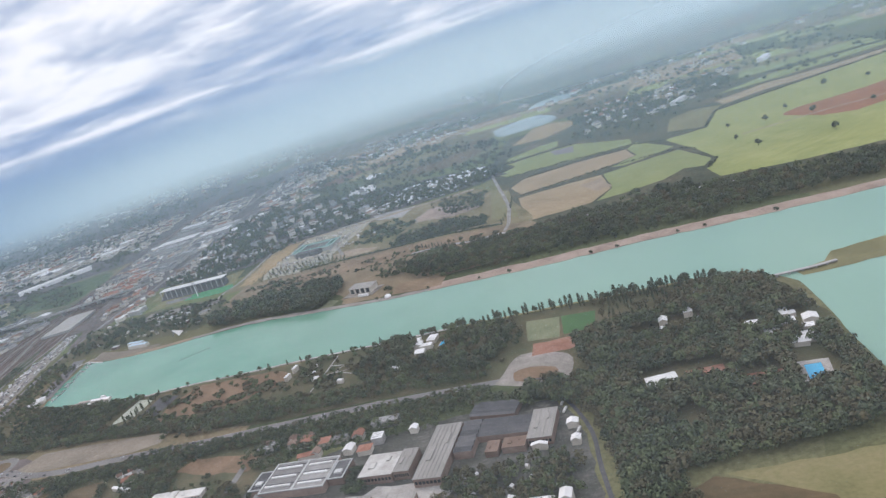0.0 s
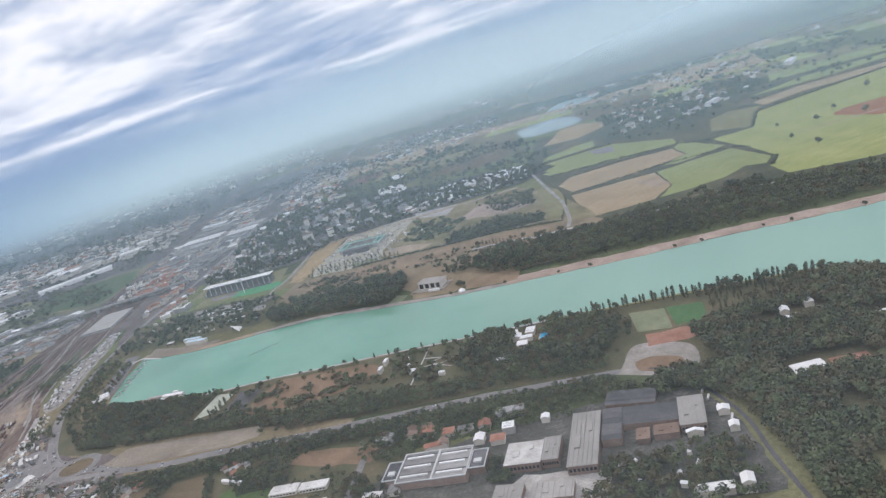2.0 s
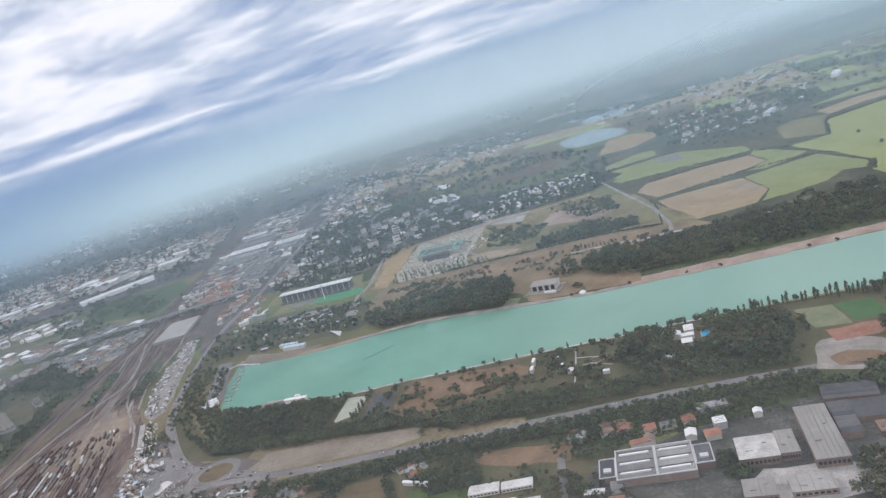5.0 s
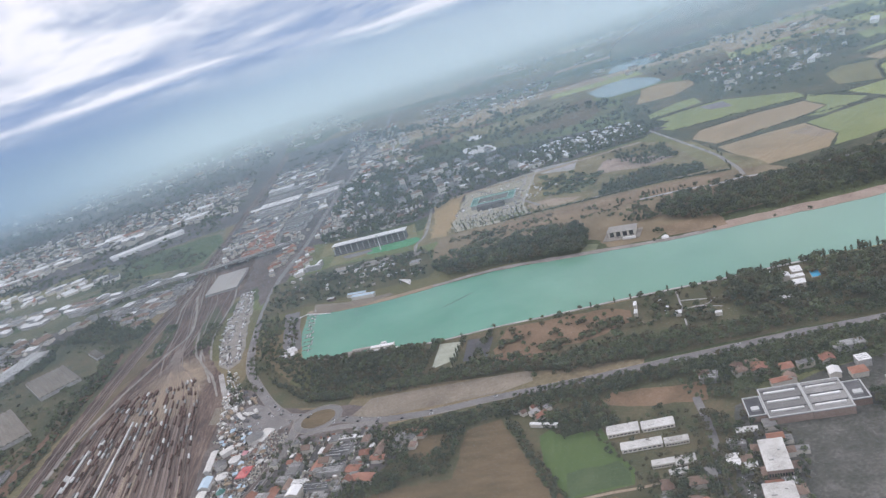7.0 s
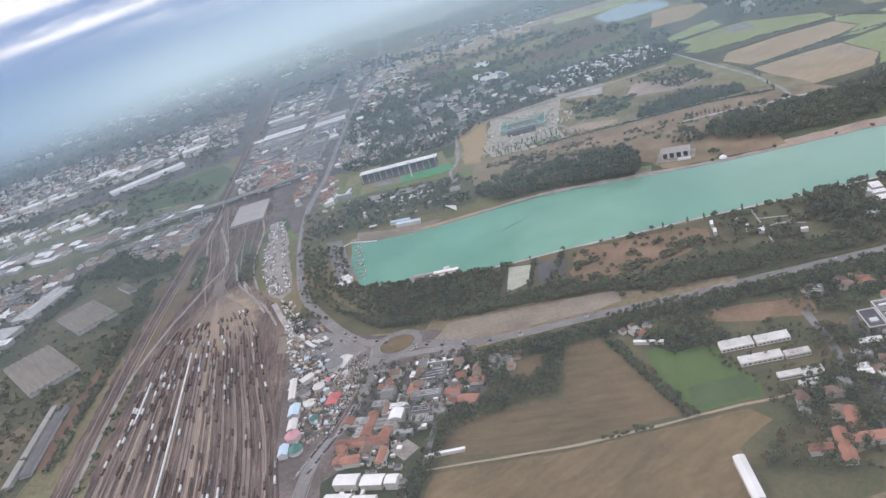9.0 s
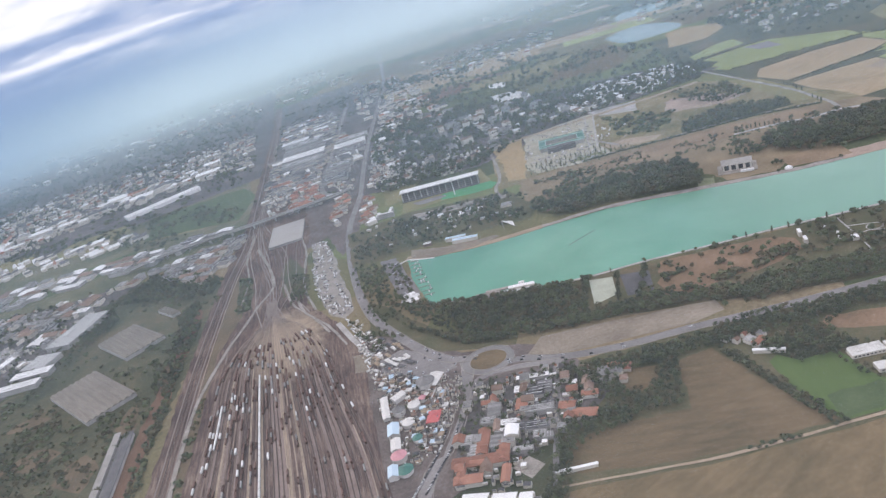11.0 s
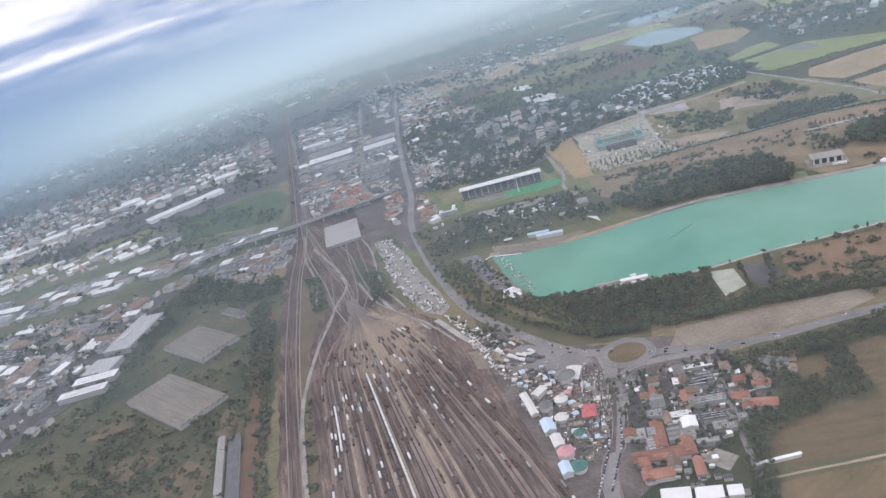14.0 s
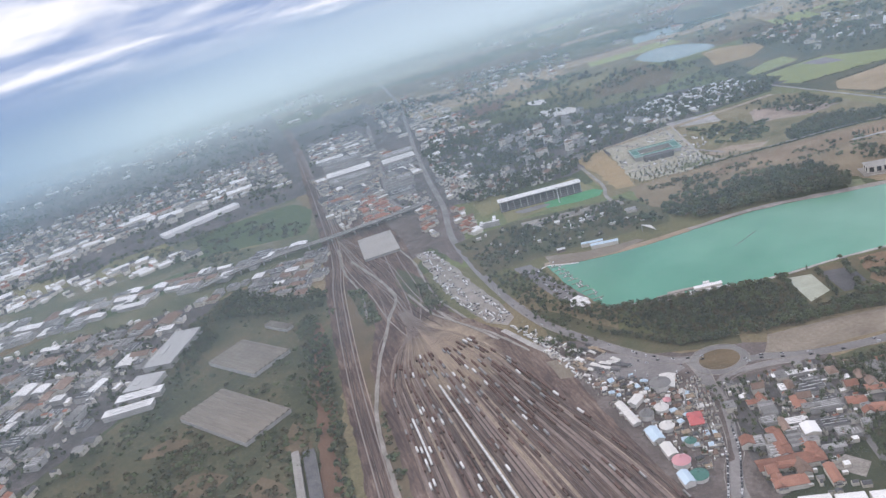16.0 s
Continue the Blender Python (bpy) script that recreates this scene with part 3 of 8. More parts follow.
def quads_mesh(name, q, normals, materials, slots=None):
    """Leaf clumps as one mesh, shaded by the round of the crown they sit on."""
    q = q.reshape(-1, 3).astype(np.float32)
    n = len(q)
    me = bpy.data.meshes.new(name)
    me.vertices.add(n)
    me.vertices.foreach_set("co", q.ravel())
    me.loops.add(n)
    me.loops.foreach_set("vertex_index", np.arange(n, dtype=np.int32))
    me.polygons.add(n // 4)
    me.polygons.foreach_set("loop_start", np.arange(0, n, 4, dtype=np.int32))
    if slots is not None:
        me.polygons.foreach_set("material_index", slots.astype(np.int32))
    me.update(calc_edges=True)
    me.attributes.new("custom_normal", "FLOAT_VECTOR", "POINT").data.foreach_set("vector", np.repeat(normals, 4, 0).astype(np.float32).ravel())
    for m in materials:
        me.materials.append(m)
    return me


FAR_CROWN = [crown_quads("round", 44, 0.115, 20 + i) for i in range(6)]
CROWN = [crown_quads("round", 128, 0.060, 120 + i) for i in range(7)]
FAR_POPLAR = [crown_quads("poplar", 40, 0.06, 40 + i) for i in range(3)]
FAR_BUSH = [crown_quads("bush", 26, 0.2, 60 + i) for i in range(4)]


def wood(name, places, height, material, label, forms=CROWN, spread=0.3, wide=1.0, seed=1):
    """A stand of trees too many to count, as one object."""
    r = np.random.default_rng(seed)
    out, slots, turned = [], [], []
    kinds = [material] + [m for m in (M["leaf"], M["leafdark"], M["leafdry"]) if m != material]
    p = np.array(places)
    pick = r.integers(0, len(forms), len(p))
    for k, (f, nrm) in enumerate(forms):
        at = p[pick == k]
        if not len(at):
            continue
        slots.append(np.repeat(r.choice(3, len(at), p=(0.60, 0.25, 0.15)), len(f)))
        a, h = r.uniform(0, math.tau, len(at)), height * r.uniform(1 - spread, 1 + spread, len(at))
        w = h * wide * r.uniform(0.8, 1.2, len(at))
        c, s = np.cos(a)[:, None, None], np.sin(a)[:, None, None]
        x, y, z = f[None, :, :, 0], f[None, :, :, 1], f[None, :, :, 2]
        turned.append(np.stack([nrm[None, :, 0] * c[:, :, 0] - nrm[None, :, 1] * s[:, :, 0], nrm[None, :, 0] * s[:, :, 0] + nrm[None, :, 1] * c[:, :, 0], nrm[None, :, 2] + 0 * c[:, :, 0]], -1).reshape(-1, 3))
        w, h = w[:, None, None], h[:, None, None]
        out.append(np.stack([(x * c - y * s) * w + at[:, 0][:, None, None], (x * s + y * c) * w + at[:, 1][:, None, None], z * h + 0 * c], -1).reshape(-1, 4, 3))
    return tagged(new(name, quads_mesh(name, np.concatenate(out), np.concatenate(turned), kinds, np.concatenate(slots))), label, "trees", kind="stuff")


def tree_parts(kind, seed, leaf, label, n=190):
    root = thing("tree", pose(0, 0, 0), label, "tree")
    bm = bmesh.new()
    top = 0.75 if kind == "poplar" else 0.5
    ring(bm, 0.035, 0, 0.016, top, 7)
    r = random.Random(seed)
    for i in range(4):
        a, z = math.tau * (i + r.random() * .6) / 4, 0.25 + 0.06 * i
        o = Vector((math.cos(a), math.sin(a), 0.9 if kind != "poplar" else 3.0)) * (0.2 if kind != "poplar" else 0.07)
        side = Vector((-o.y, o.x, 0)).normalized() * 0.012
        base, tip = Vector((0, 0, z)), Vector((0, 0, z)) + o
        v = [bm.verts.new(q) for q in (base - side, base + side, base + Vector((0, 0, 0.03)), tip)]
        for f in ((0, 1, 3), (1, 2, 3), (2, 0, 3)):
            bm.faces.new([v[j] for j in f])
    part("trunk", bm, M["bark"], root)
    crown = new("crown", quads_mesh("crown", *crown_quads(kind, n, 0.07 if kind == "round" else 0.036, seed), [leaf]))
    crown.parent = root
    return root


def put(proto, x, y, turn, sx, sy=None, sz=None, z=0.0):
    return copy_thing(proto, Matrix.LocRotScale((x, y, z), Euler((0, 0, radians(turn))), (sx, sy or sx, sz or sx)))


def drop(proto):
    """Takes a pattern thing away once its copies stand."""
    for o in (*proto.children_recursive, proto):
        bpy.data.objects.remove(o)


# ---- buildings, of unit size: 1 x 1 on plan, eaves at 1
def gable(roof, wall, label, name="house", category="house", group="", rise=0.45, over=0.06):
    root = thing(name, pose(0, 0, 0), label, category, group)
    bm = bmesh.new()
    prism(bm, [(-.5, 0), (.5, 0), (.5, 1), (0, 1 + rise * .96), (-.5, 1)], -.5, .5)
    part("wall", bm, wall, root)
    bm = bmesh.new()
    e = .5 + over
    d = 1 - rise * over * 2
    prism(bm, [(-e, d), (0, 1 + rise), (e, d), (e, d + .07), (0, 1.07 + rise), (-e, d + .07)], -e, e)
    part("roof", bm, roof, root)
    return root


def hip(roof, wall, label, name="house", category="house", group="", rise=0.4):
    root = thing(name, pose(0, 0, 0), label, category, group)
    part("wall", box_mesh((-.5, -.5, 0, .5, .5, 1)), wall, root)
    bm = bmesh.new()
    e = .56
    v = [bm.verts.new(p) for p in ((-e, -e, .98), (e, -e, .98), (e, e, .98), (-e, e, .98), (0, -.18, 1 + rise), (0, .18, 1 + rise))]
    for f in ((3, 2, 1, 0), (0, 1, 4), (1, 2, 5, 4), (2, 3, 5), (3, 0, 4, 5)):
        bm.faces.new([v[i] for i in f])
    part("roof", bm, roof, root)
    return root


def flat(roof, wall, label, name="warehouse", category="building", group="", lights=0, lit=None, ribs=0):
    root = thing(name, pose(0, 0, 0), label, category, group)
    part("wall", box_mesh((-.5, -.5, 0, .5, .5, 1)), wall, root)
    roof_part = part("roof", box_mesh((-.51, -.51, 1.003, .51, .51, 1.06), (-.3, -.2, 1.06, -.12, .05, 1.2), (.15, .1, 1.06, .25, .3, 1.16)), roof, root)
    for i in range(ribs):
        x = -.46 + .92 * i / (ribs - 1)
        part("roof_seam", box_mesh((x - .006, -.505, 1.06, x + .006, .505, 1.10)), M["greyroof"], roof_part)
    for i in range(lights):
        y = -.42 + .84 * (i + .5) / lights
        part("rooflight", box_mesh((-.4, y - .02, 1.06, .4, y + .02, 1.12)), lit or M["rooflight"], roof_part)
    return root


def vaulted(roof, wall, label, bays, name="warehouse", category="building", group=""):
    """A hall with a row of low ridges."""
    root = thing(name, pose(0, 0, 0), label, category, group)
    part("wall", box_mesh((-.5, -.5, 0, .5, .5, 1)), wall, root)
    for i in range(bays):
        y0, y1 = -.5 + i / bays, -.5 + (i + 1) / bays
        bm = bmesh.new()
        v = [bm.verts.new(p) for p in ((-.51, y0, 1.002), (.51, y0, 1.002), (.51, y1, 1.002), (-.51, y1, 1.002), (-.51, (y0 + y1) / 2, 1.3), (.51, (y0 + y1) / 2, 1.3))]
        for f in ((0, 1, 2, 3), (0, 1, 5, 4), (2, 3, 4, 5), (1, 2, 5), (3, 0, 4)):
            bm.faces.new([v[j] for j in f])
        part("roof_ridge", bm, roof, root)
    return root


def windows(parent, count, rows, w=0.5, h=0.12, sides=(-1, 1), material=None):
    """Rows of panes on the long walls of a unit building, each a part."""
    bm = box_mesh((-.5 * w / count, -.004, -.5 * h, .5 * w / count, .004, .5 * h))
    me = bpy.data.meshes.new("window")
    bm.to_mesh(me)
    bm.free()
    me.materials.append(material or M["glass"])
    wall = [c for c in parent.children if c.name.startswith("wall")][0]
    for s in sides:
        for r in range(rows):
            for i in range(count):
                ob = new("window", me)
                ob.parent = wall
                ob.location = (-.47 + .94 * (i + .5) / count, s * .503, (r + .55) / rows)


# ---------------------------------------------------------------- the land
def ground():
    """One sheet, finer near the lake, to beyond the horizon."""
    n, v, f = 60, [], []
    ax = [math.copysign(abs(i / n * 2 - 1) ** 2.2, i - n / 2) * 9000 for i in range(n + 1)]
    for y in ax:
        for x in ax:
            v.append((x - 100, y + 600, 0))
    for j in range(n):
        for i in range(n):
            a = j * (n + 1) + i
            f.append((a, a + 1, a + n + 2, a + n + 1))
    return tagged(mesh_object("ground", v, f, M["plain"]), "flat plain of fields, scrub and hedges", "ground", kind="structure")


ground()

LAKE_FAR = [(-352, 674), (-326, 658), (-283, 644), (-240, 638), (-180, 627), (-120, 600), (-65, 575), (-20, 560), (20, 548), (65, 534), (105, 524), (145, 514), (185, 502), (230, 489), (300, 470), (420, 446), (640, 390)]
LAKE_NEAR = [(-356, 626), (-353, 576), (-318, 556), (-290, 545), (-250, 529), (-210, 521), (-167, 509), (-120, 497), (-65, 481), (-3, 465), (34, 453), (69, 442), (102, 431), (128, 423), (150, 414), (176, 388)]
BASIN = [(181, 372), (177, 350), (172, 325), (165, 296), (160, 270), (185, 230), (300, 200), (640, 250)]
LAKE = LAKE_FAR + BASIN[::-1] + LAKE_NEAR[::-1]
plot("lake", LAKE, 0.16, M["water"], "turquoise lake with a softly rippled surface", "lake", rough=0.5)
plot("land_spit", [(186, 384), (204, 386), (214, 396), (245, 394), (330, 372), (420, 345), (420, 322), (330, 350), (228, 368), (205, 372), (186, 376)], 0.32, M["drygrass"], "low grassy spit between the two basins of the lake", "land")
road("lake_bank", [(x, y + 8) for x, y in LAKE_FAR[7:]], 16.5, 0.35, M["pinkbank"], "bare sandy bank along the far shore", "bank", 1.3, 0.3)
road("lake_bank", [(x, y + 3) for x, y in LAKE_FAR[3:8]], 6.5, 0.355, M["gravel"], "narrow pale bank below the shore wood", "bank", 1.0, 0.3)
road("lake_bank", [(x, y + 3.0) for x, y in LAKE_FAR[:4]], 7.5, 0.36, M["sand"], "pale sandy bank at the lake's head", "bank", 0.4, 0.3)
road("shore_path", [(x, y - 1.6) for x, y in LAKE_NEAR[1:10]], 2.2, 0.38, M["paleyard"], "pale paved promenade along the shore", "path", 0.1, 0.3)
road("lake_bank", [(x, y - 1.5) for x, y in LAKE_NEAR[9:]], 2.5, 0.36, M["drygrass"], "grassy bank of the peninsula", "bank", 0.4, 0.3)

# fields beyond the lake
plot("farmland", [(84, 640), (92, 1000), (160, 1220), (420, 1100), (700, 1010), (980, 920), (760, 680), (560, 575), (400, 550), (250, 590), (180, 640)], 0.02, M["scrub"], "rough land and hedgerows between the fields", "field", 2.0)
plot("field", [(281, 829), (330, 826), (376, 900), (448, 911), (640, 930), (900, 900), (760, 700), (560, 570), (400, 560), (346, 577), (305, 590), (250, 617), (254, 655), (276, 680), (281, 750)], 0.06, M["meadow"], "wide pale green meadow", "field")
plot("field", [(388, 764), (394, 775), (413, 781), (486, 774), (640, 800), (600, 700), (422, 690), (401, 713)], 0.11, M["redsoil"], "reddish ploughed field", "field")
plot("field", [(96, 836), (118, 864), (185, 862), (239, 847), (235, 801), (200, 788), (157, 784), (100, 790)], 0.07, M["palestubble"], "brown stubble field between hedges", "field")
plot("field", [(241, 847), (260, 870), (274, 786), (246, 774), (213, 771), (200, 783), (237, 801)], 0.07, M["fieldgreen"], "green field with a hedge round it", "field")
plot("field", [(94, 776), (155, 768), (184, 761), (173, 694), (145, 665), (118, 667), (84, 673)], 0.08, M["palestubble"], "tan stubble field", "field")
plot("field", [(186, 761), (197, 762), (270, 764), (273, 687), (258, 667), (242, 681), (215, 664), (172, 662), (150, 665), (175, 694)], 0.07, M["fieldgreen"], "yellow-green hay field", "field")
plot("bare_patch", [(156, 748), (179, 748), (178, 704), (160, 698)], 0.12, M["sand"], "pale bare patch in a stubble field", "ground", 2.5)
plot("field", [(98, 935), (112, 990), (188, 990), (212, 983), (263, 898), (252, 863), (176, 884), (104, 905)], 0.07, M["fieldgreen"], "fresh green field", "field")
plot("field", [(178, 985), (208, 974), (198, 932), (177, 950)], 0.10, M["mauvelot"], "pale fallow plot in a green field", "field")
plot("field", [(118, 1002), (126, 1030), (180, 1054), (205, 1050), (194, 1007)], 0.07, M["fieldgreen"], "light green field", "field")
plot("field", [(150, 1130), (185, 1195), (205, 1240), (240, 1240), (268, 1186), (250, 1142), (200, 1110)], 0.07, M["ochre"], "orange-brown field before the far pond", "field")
plot("field", [(300, 870), (330, 940), (366, 960), (400, 930), (372, 905), (330, 835)], 0.06, M["drygrass"], "yellowish field edge", "field")
plot("field", [(404, 966), (478, 980), (560, 960), (680, 955), (640, 930), (499, 930), (457, 938), (398, 928)], 0.07, M["palestubble"], "long tan field", "field")
plot("field", [(420, 1010), (520, 1040), (680, 1010), (660, 985), (520, 990)], 0.07, M["fieldgreen"], "long green field", "field")
plot("pond", [(156, 1372), (200, 1400), (243, 1395), (262, 1318), (248, 1262), (206, 1254), (152, 1275)], 0.12, M["pondwater"], "pale grey-blue pond between fields", "pond", smooth=True)
plot("pond", [(250, 1520), (300, 1600), (380, 1580), (360, 1500)], 0.12, M["pondwater"], "far pale pond", "pond", smooth=True)
plot("pond", [(-116, 1150), (-112, 1213), (-79, 1200), (-71, 1146), (-89, 1112)], 0.12, M["canvas"], "small bright pond among trees", "pond", smooth=True)
plot("pond", [(-85, 1316), (-63, 1296), (-77, 1258), (-92, 1285)], 0.12, M["canvas"], "small bright pond among far trees", "pond", smooth=True)
plot("yard", [(306, 1040), (335, 1056), (374, 1068), (360, 1022), (306, 1014)], 0.12, M["paleyard"], "pale grey yard beside far sheds", "yard")
plot("field", [(-30, 1180), (40, 1300), (140, 1330), (130, 1200), (60, 1120)], 0.06, M["plough"], "brown field by the far pond", "field")
plot("field", [(-201, 1440), (-62, 1425), (-16, 1371), (-45, 1350), (-150, 1330), (-215, 1370)], 0.06, M["rustsoil"], "reddish-brown field beyond the town", "field", 2.0)
plot("field", [(-75, 1480), (81, 1520), (60, 1450), (-62, 1424)], 0.06, M["palestubble"], "tan field beyond the town", "field", 2.0)

FARF = [("palestubble", "tan"), ("meadow", "pale green"), ("plough", "brown"), ("drygrass", "dry yellow"), ("fieldgreen", "green"), ("redsoil", "reddish")]
fr = random.Random(5)
for k in range(64):
    x, y = fr.uniform(120, 1400), fr.uniform(1010, 2300)
    if k > 46:
        x, y = fr.uniform(-230, 120), fr.uniform(1230, 2200)
    w, h, a = fr.uniform(60, 150), fr.uniform(30, 80), radians(-18)
    mt, word = fr.choice(FARF if k <= 46 else FARF[:1] + FARF[2:4])
    c = [(-w, -h), (w, -h * .8), (w * .9, h), (-w * .9, h * .8)]
    plot("field", [(x + p * math.cos(a) - q * math.sin(a), y + p * math.sin(a) + q * math.cos(a)) for p, q in c], 0.04, M[mt], word + " field far out in the plain", "field", 1.5)

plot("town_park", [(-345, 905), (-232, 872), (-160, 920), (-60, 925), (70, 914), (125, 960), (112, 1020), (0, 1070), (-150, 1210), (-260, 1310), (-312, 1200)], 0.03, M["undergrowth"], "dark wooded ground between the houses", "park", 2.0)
# park and building site behind the far shore
plot("site", [(-238, 768), (-200, 930), (-85, 920), (-10, 915), (60, 900), (84, 840), (92, 690), (85, 655), (-40, 690), (-125, 745)], 0.06, M["sitepark"], "dry parkland with bare soil patches", "park")
plot("bare_field", [(-224, 783), (-212, 833), (-200, 920), (-163, 918), (-186, 837), (-207, 772)], 0.10, M["ochre"], "sandy orange-brown field", "field", 2.0)
plot("yard", [(-160, 916), (-198, 798), (-197, 777), (-147, 759), (-118, 760), (-117, 796), (-84, 881), (-70, 922), (-114, 926)], 0.10, M["sitedust"], "dusty pale court round the green-roofed building", "yard", 1.5)
plot("lawn", [(-158, 777), (-146, 784), (-122, 774), (-124, 762), (-146, 763)], 0.10, M["wornturf"], "pale green lawn in the dusty yard", "lawn", 1.2)
plot("bare_ground", [(-118, 790), (-112, 766), (-77, 753), (-62, 760), (-95, 789)], 0.10, M["sand"], "bare sandy triangle inside the park wall", "ground", 1.2)
plot("brick_terrace", [(-2, 864), (8, 870), (49, 808), (53, 793), (22, 790), (-28, 821)], 0.10, M["pinkbank"], "brick-pink stepped terraces of bare earth", "ground", 2.5)
plot("park_lawn", [(-95, 800), (-76, 880), (-40, 862), (-26, 820), (-40, 790), (-62, 772)], 0.09, M["drygrass"], "olive-green park lawn", "lawn", 2.5)
plot("bare_ground", [(-72, 934), (-16, 914), (-35, 872), (-68, 900)], 0.10, M["paleyard"], "pale concrete yard at the edge of the park", "yard", 1.0)
plot("sports_ground", [(-335, 800), (-322, 850), (-232, 862), (-236, 792)], 0.08, M["drygrass"], "dry grass round the grandstand", "sports ground", 0.8)
plot("sports_ground", [(-292, 800), (-286, 818), (-236, 806), (-232, 792), (-242, 782), (-262, 786)], 0.12, M["astro"], "bright green sports pitch", "sports ground", 0.3)
plot("lawn", [(-345, 842), (-338, 905), (-300, 890), (-316, 846)], 0.10, M["drygrass"], "dry yellowish lawn beside the grandstand", "lawn")
PARK_WALL = [(-150, 760), (-121, 754), (-89, 745), (-57, 736), (-25, 728), (7, 719), (33, 705), (60, 690)]
road("park_road", [(x + 1.5, y + 5) for x, y in PARK_WALL], 3, 0.27, M["gravel"], "pale gravel park road", wobble=0.3)
plot("orange_strip", [(-150, 750), (-89, 738), (-25, 721), (33, 698), (56, 686), (40, 672), (-32, 689), (-97, 700), (-151, 726)], 0.08, M["orangesoil"], "long strip of bare orange-brown ground", "ground", 1.5)
road("park_road", [(-205, 926), (-140, 918), (-85, 911), (-19, 905), (60, 900)], 8, 0.27, M["sand"], "wide pale earth road past the building site", wobble=0.8)
road("site_wall_path", [(-72, 913), (-98, 850), (-121, 791)], 1.8, 0.28, M["paleyard"], "white concrete path beside the building site", "path", 0.1)
road("site_wall_path", [(-82, 913), (-107, 852), (-128, 796)], 1.4, 0.28, M["paleyard"], "white concrete path beside the building site", "path", 0.1)
road("park_road", [(-95, 790), (-60, 812), (-28, 818), (20, 800)], 2.4, 0.27, M["sand"], "narrow earth path across the park", wobble=0.5)
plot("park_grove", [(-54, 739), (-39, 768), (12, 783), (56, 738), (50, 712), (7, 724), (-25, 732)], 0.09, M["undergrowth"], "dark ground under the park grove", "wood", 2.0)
road("park_road", [(-150, 925), (-120, 845), (-105, 775)], 4, 0.27, M["gravel"], "pale gravel track", wobble=0.3)
road("park_road", [(91, 967), (86, 876), (80, 760), (72, 711), (68, 688), (60, 664)], 4, 0.27, M["gravel"], "pale field track that bends round the park", wobble=0.3)
road("park_road", [(-30, 690), (10, 676), (32, 663), (55, 660), (78, 645), (121, 630), (170, 626), (206, 612), (250, 592)], 4.5, 0.275, M["paleyard"], "pale earth road behind the far wood", wobble=0.4)
road("field_track", [(330, 740), (420, 730), (560, 700), (700, 720)], 3, 0.29, M["sand"], "pale dirt track through the meadow", wobble=0.3)
plot("rough_verge", [(56, 720), (75, 860), (92, 830), (80, 700)], 0.10, M["drygrass"], "dry rough grass beside the field track", "grass")

# near side of the lake
plot("parkland", [(-345, 570), (-318, 552), (-250, 526), (-167, 505), (-65, 477), (-3, 461), (34, 449), (102, 427), (150, 410), (172, 385), (172, 330), (160, 290), (130, 255), (60, 255), (48, 340), (5, 368), (-60, 392), (-140, 412), (-200, 440), (-300, 485), (-345, 500)], 0.05, M["parkland"], "park with dry grass, bare earth and trees", "park")
PARK_LAWN = [(-203, 511), (-174, 503), (-138, 491), (-126, 477), (-130, 462), (-166, 456), (-184, 462), (-200, 460), (-226, 461), (-218, 486)]
plot("dry_lawn", PARK_LAWN, 0.09, M["parksoil"], "bare orange-brown park lawn", "lawn", 1.5)
plot("garden_lawn", [(-122, 488), (-70, 473), (-74, 440), (-100, 428), (-124, 446)], 0.09, M["parkland"], "worn greenish lawn with garden paths", "lawn", 2.0)
for pts in ([(-92, 482), (-95, 472), (-101, 453), (-108, 433)], [(-101, 453), (-92, 454), (-80, 443)], [(-97, 468), (-87, 462), (-75, 454)]):
    road("garden_path", pts, 1.1, 0.31, M["paleyard"], "thin pale garden path", "path", 0.1)
road("garden_path", [(-86 + 5 * math.cos(a), 456 + 4 * math.sin(a)) for a in np.linspace(0, math.tau, 17)], 0.9, 0.315, M["paleyard"], "pale path round an oval bed", "path", 0.05)
plot("strip_field", [(-316, 462), (-303, 476), (-263, 464), (-204, 444), (-206, 431), (-226, 430), (-268, 441), (-302, 450)], 0.10, M["dustlot"], "long bare gravel car park", "car park", 0.4)
plot("court", [(-261, 488), (-250, 522), (-236, 515), (-244, 491)], 0.12, M["courtgreen"], "pale greenish hard court by the shore", "court", 0.1)
plot("court", [(-240, 484), (-231, 514), (-214, 506), (-224, 479)], 0.12, M["asphalt"], "dark hard court by the shore", "court", 0.1)
plot("pitch", [(31, 406), (36, 436), (56, 427), (49, 398)], 0.12, M["wornturf"], "pale worn playing field", "playing field", 0.2)
plot("pitch", [(52, 400), (57, 427), (77, 419), (70, 396)], 0.12, M["turf"], "bright green playing field", "playing field", 0.2)
plot("court", [(29, 384), (33, 400), (60, 393), (60, 380), (50, 378)], 0.12, M["clay"], "red clay court", "court", 1.2)
plot("gravel_lot", [(4, 364), (12, 376), (16, 384), (24, 391), (36, 386), (48, 374), (48, 361), (42, 348), (33, 346), (20, 351)], 0.11, M["gravel"], "wide trodden gravel lot by the park gate", "car park", smooth=True)
plot("sand_oval", [(15, 361), (16, 371), (26, 372), (38, 363), (37, 355), (26, 353)], 0.14, M["parksoil"], "oval of bare brown earth", "ground", smooth=True)
plot("court", [(90, 305), (92, 316), (109, 312), (106, 300)], 0.14, M["clay"], "red clay tennis courts among trees", "court", 0.2)
plot("court", [(110, 287), (112, 297), (128, 292), (123, 282)], 0.14, M["clay"], "red clay tennis courts among trees", "court", 0.2)
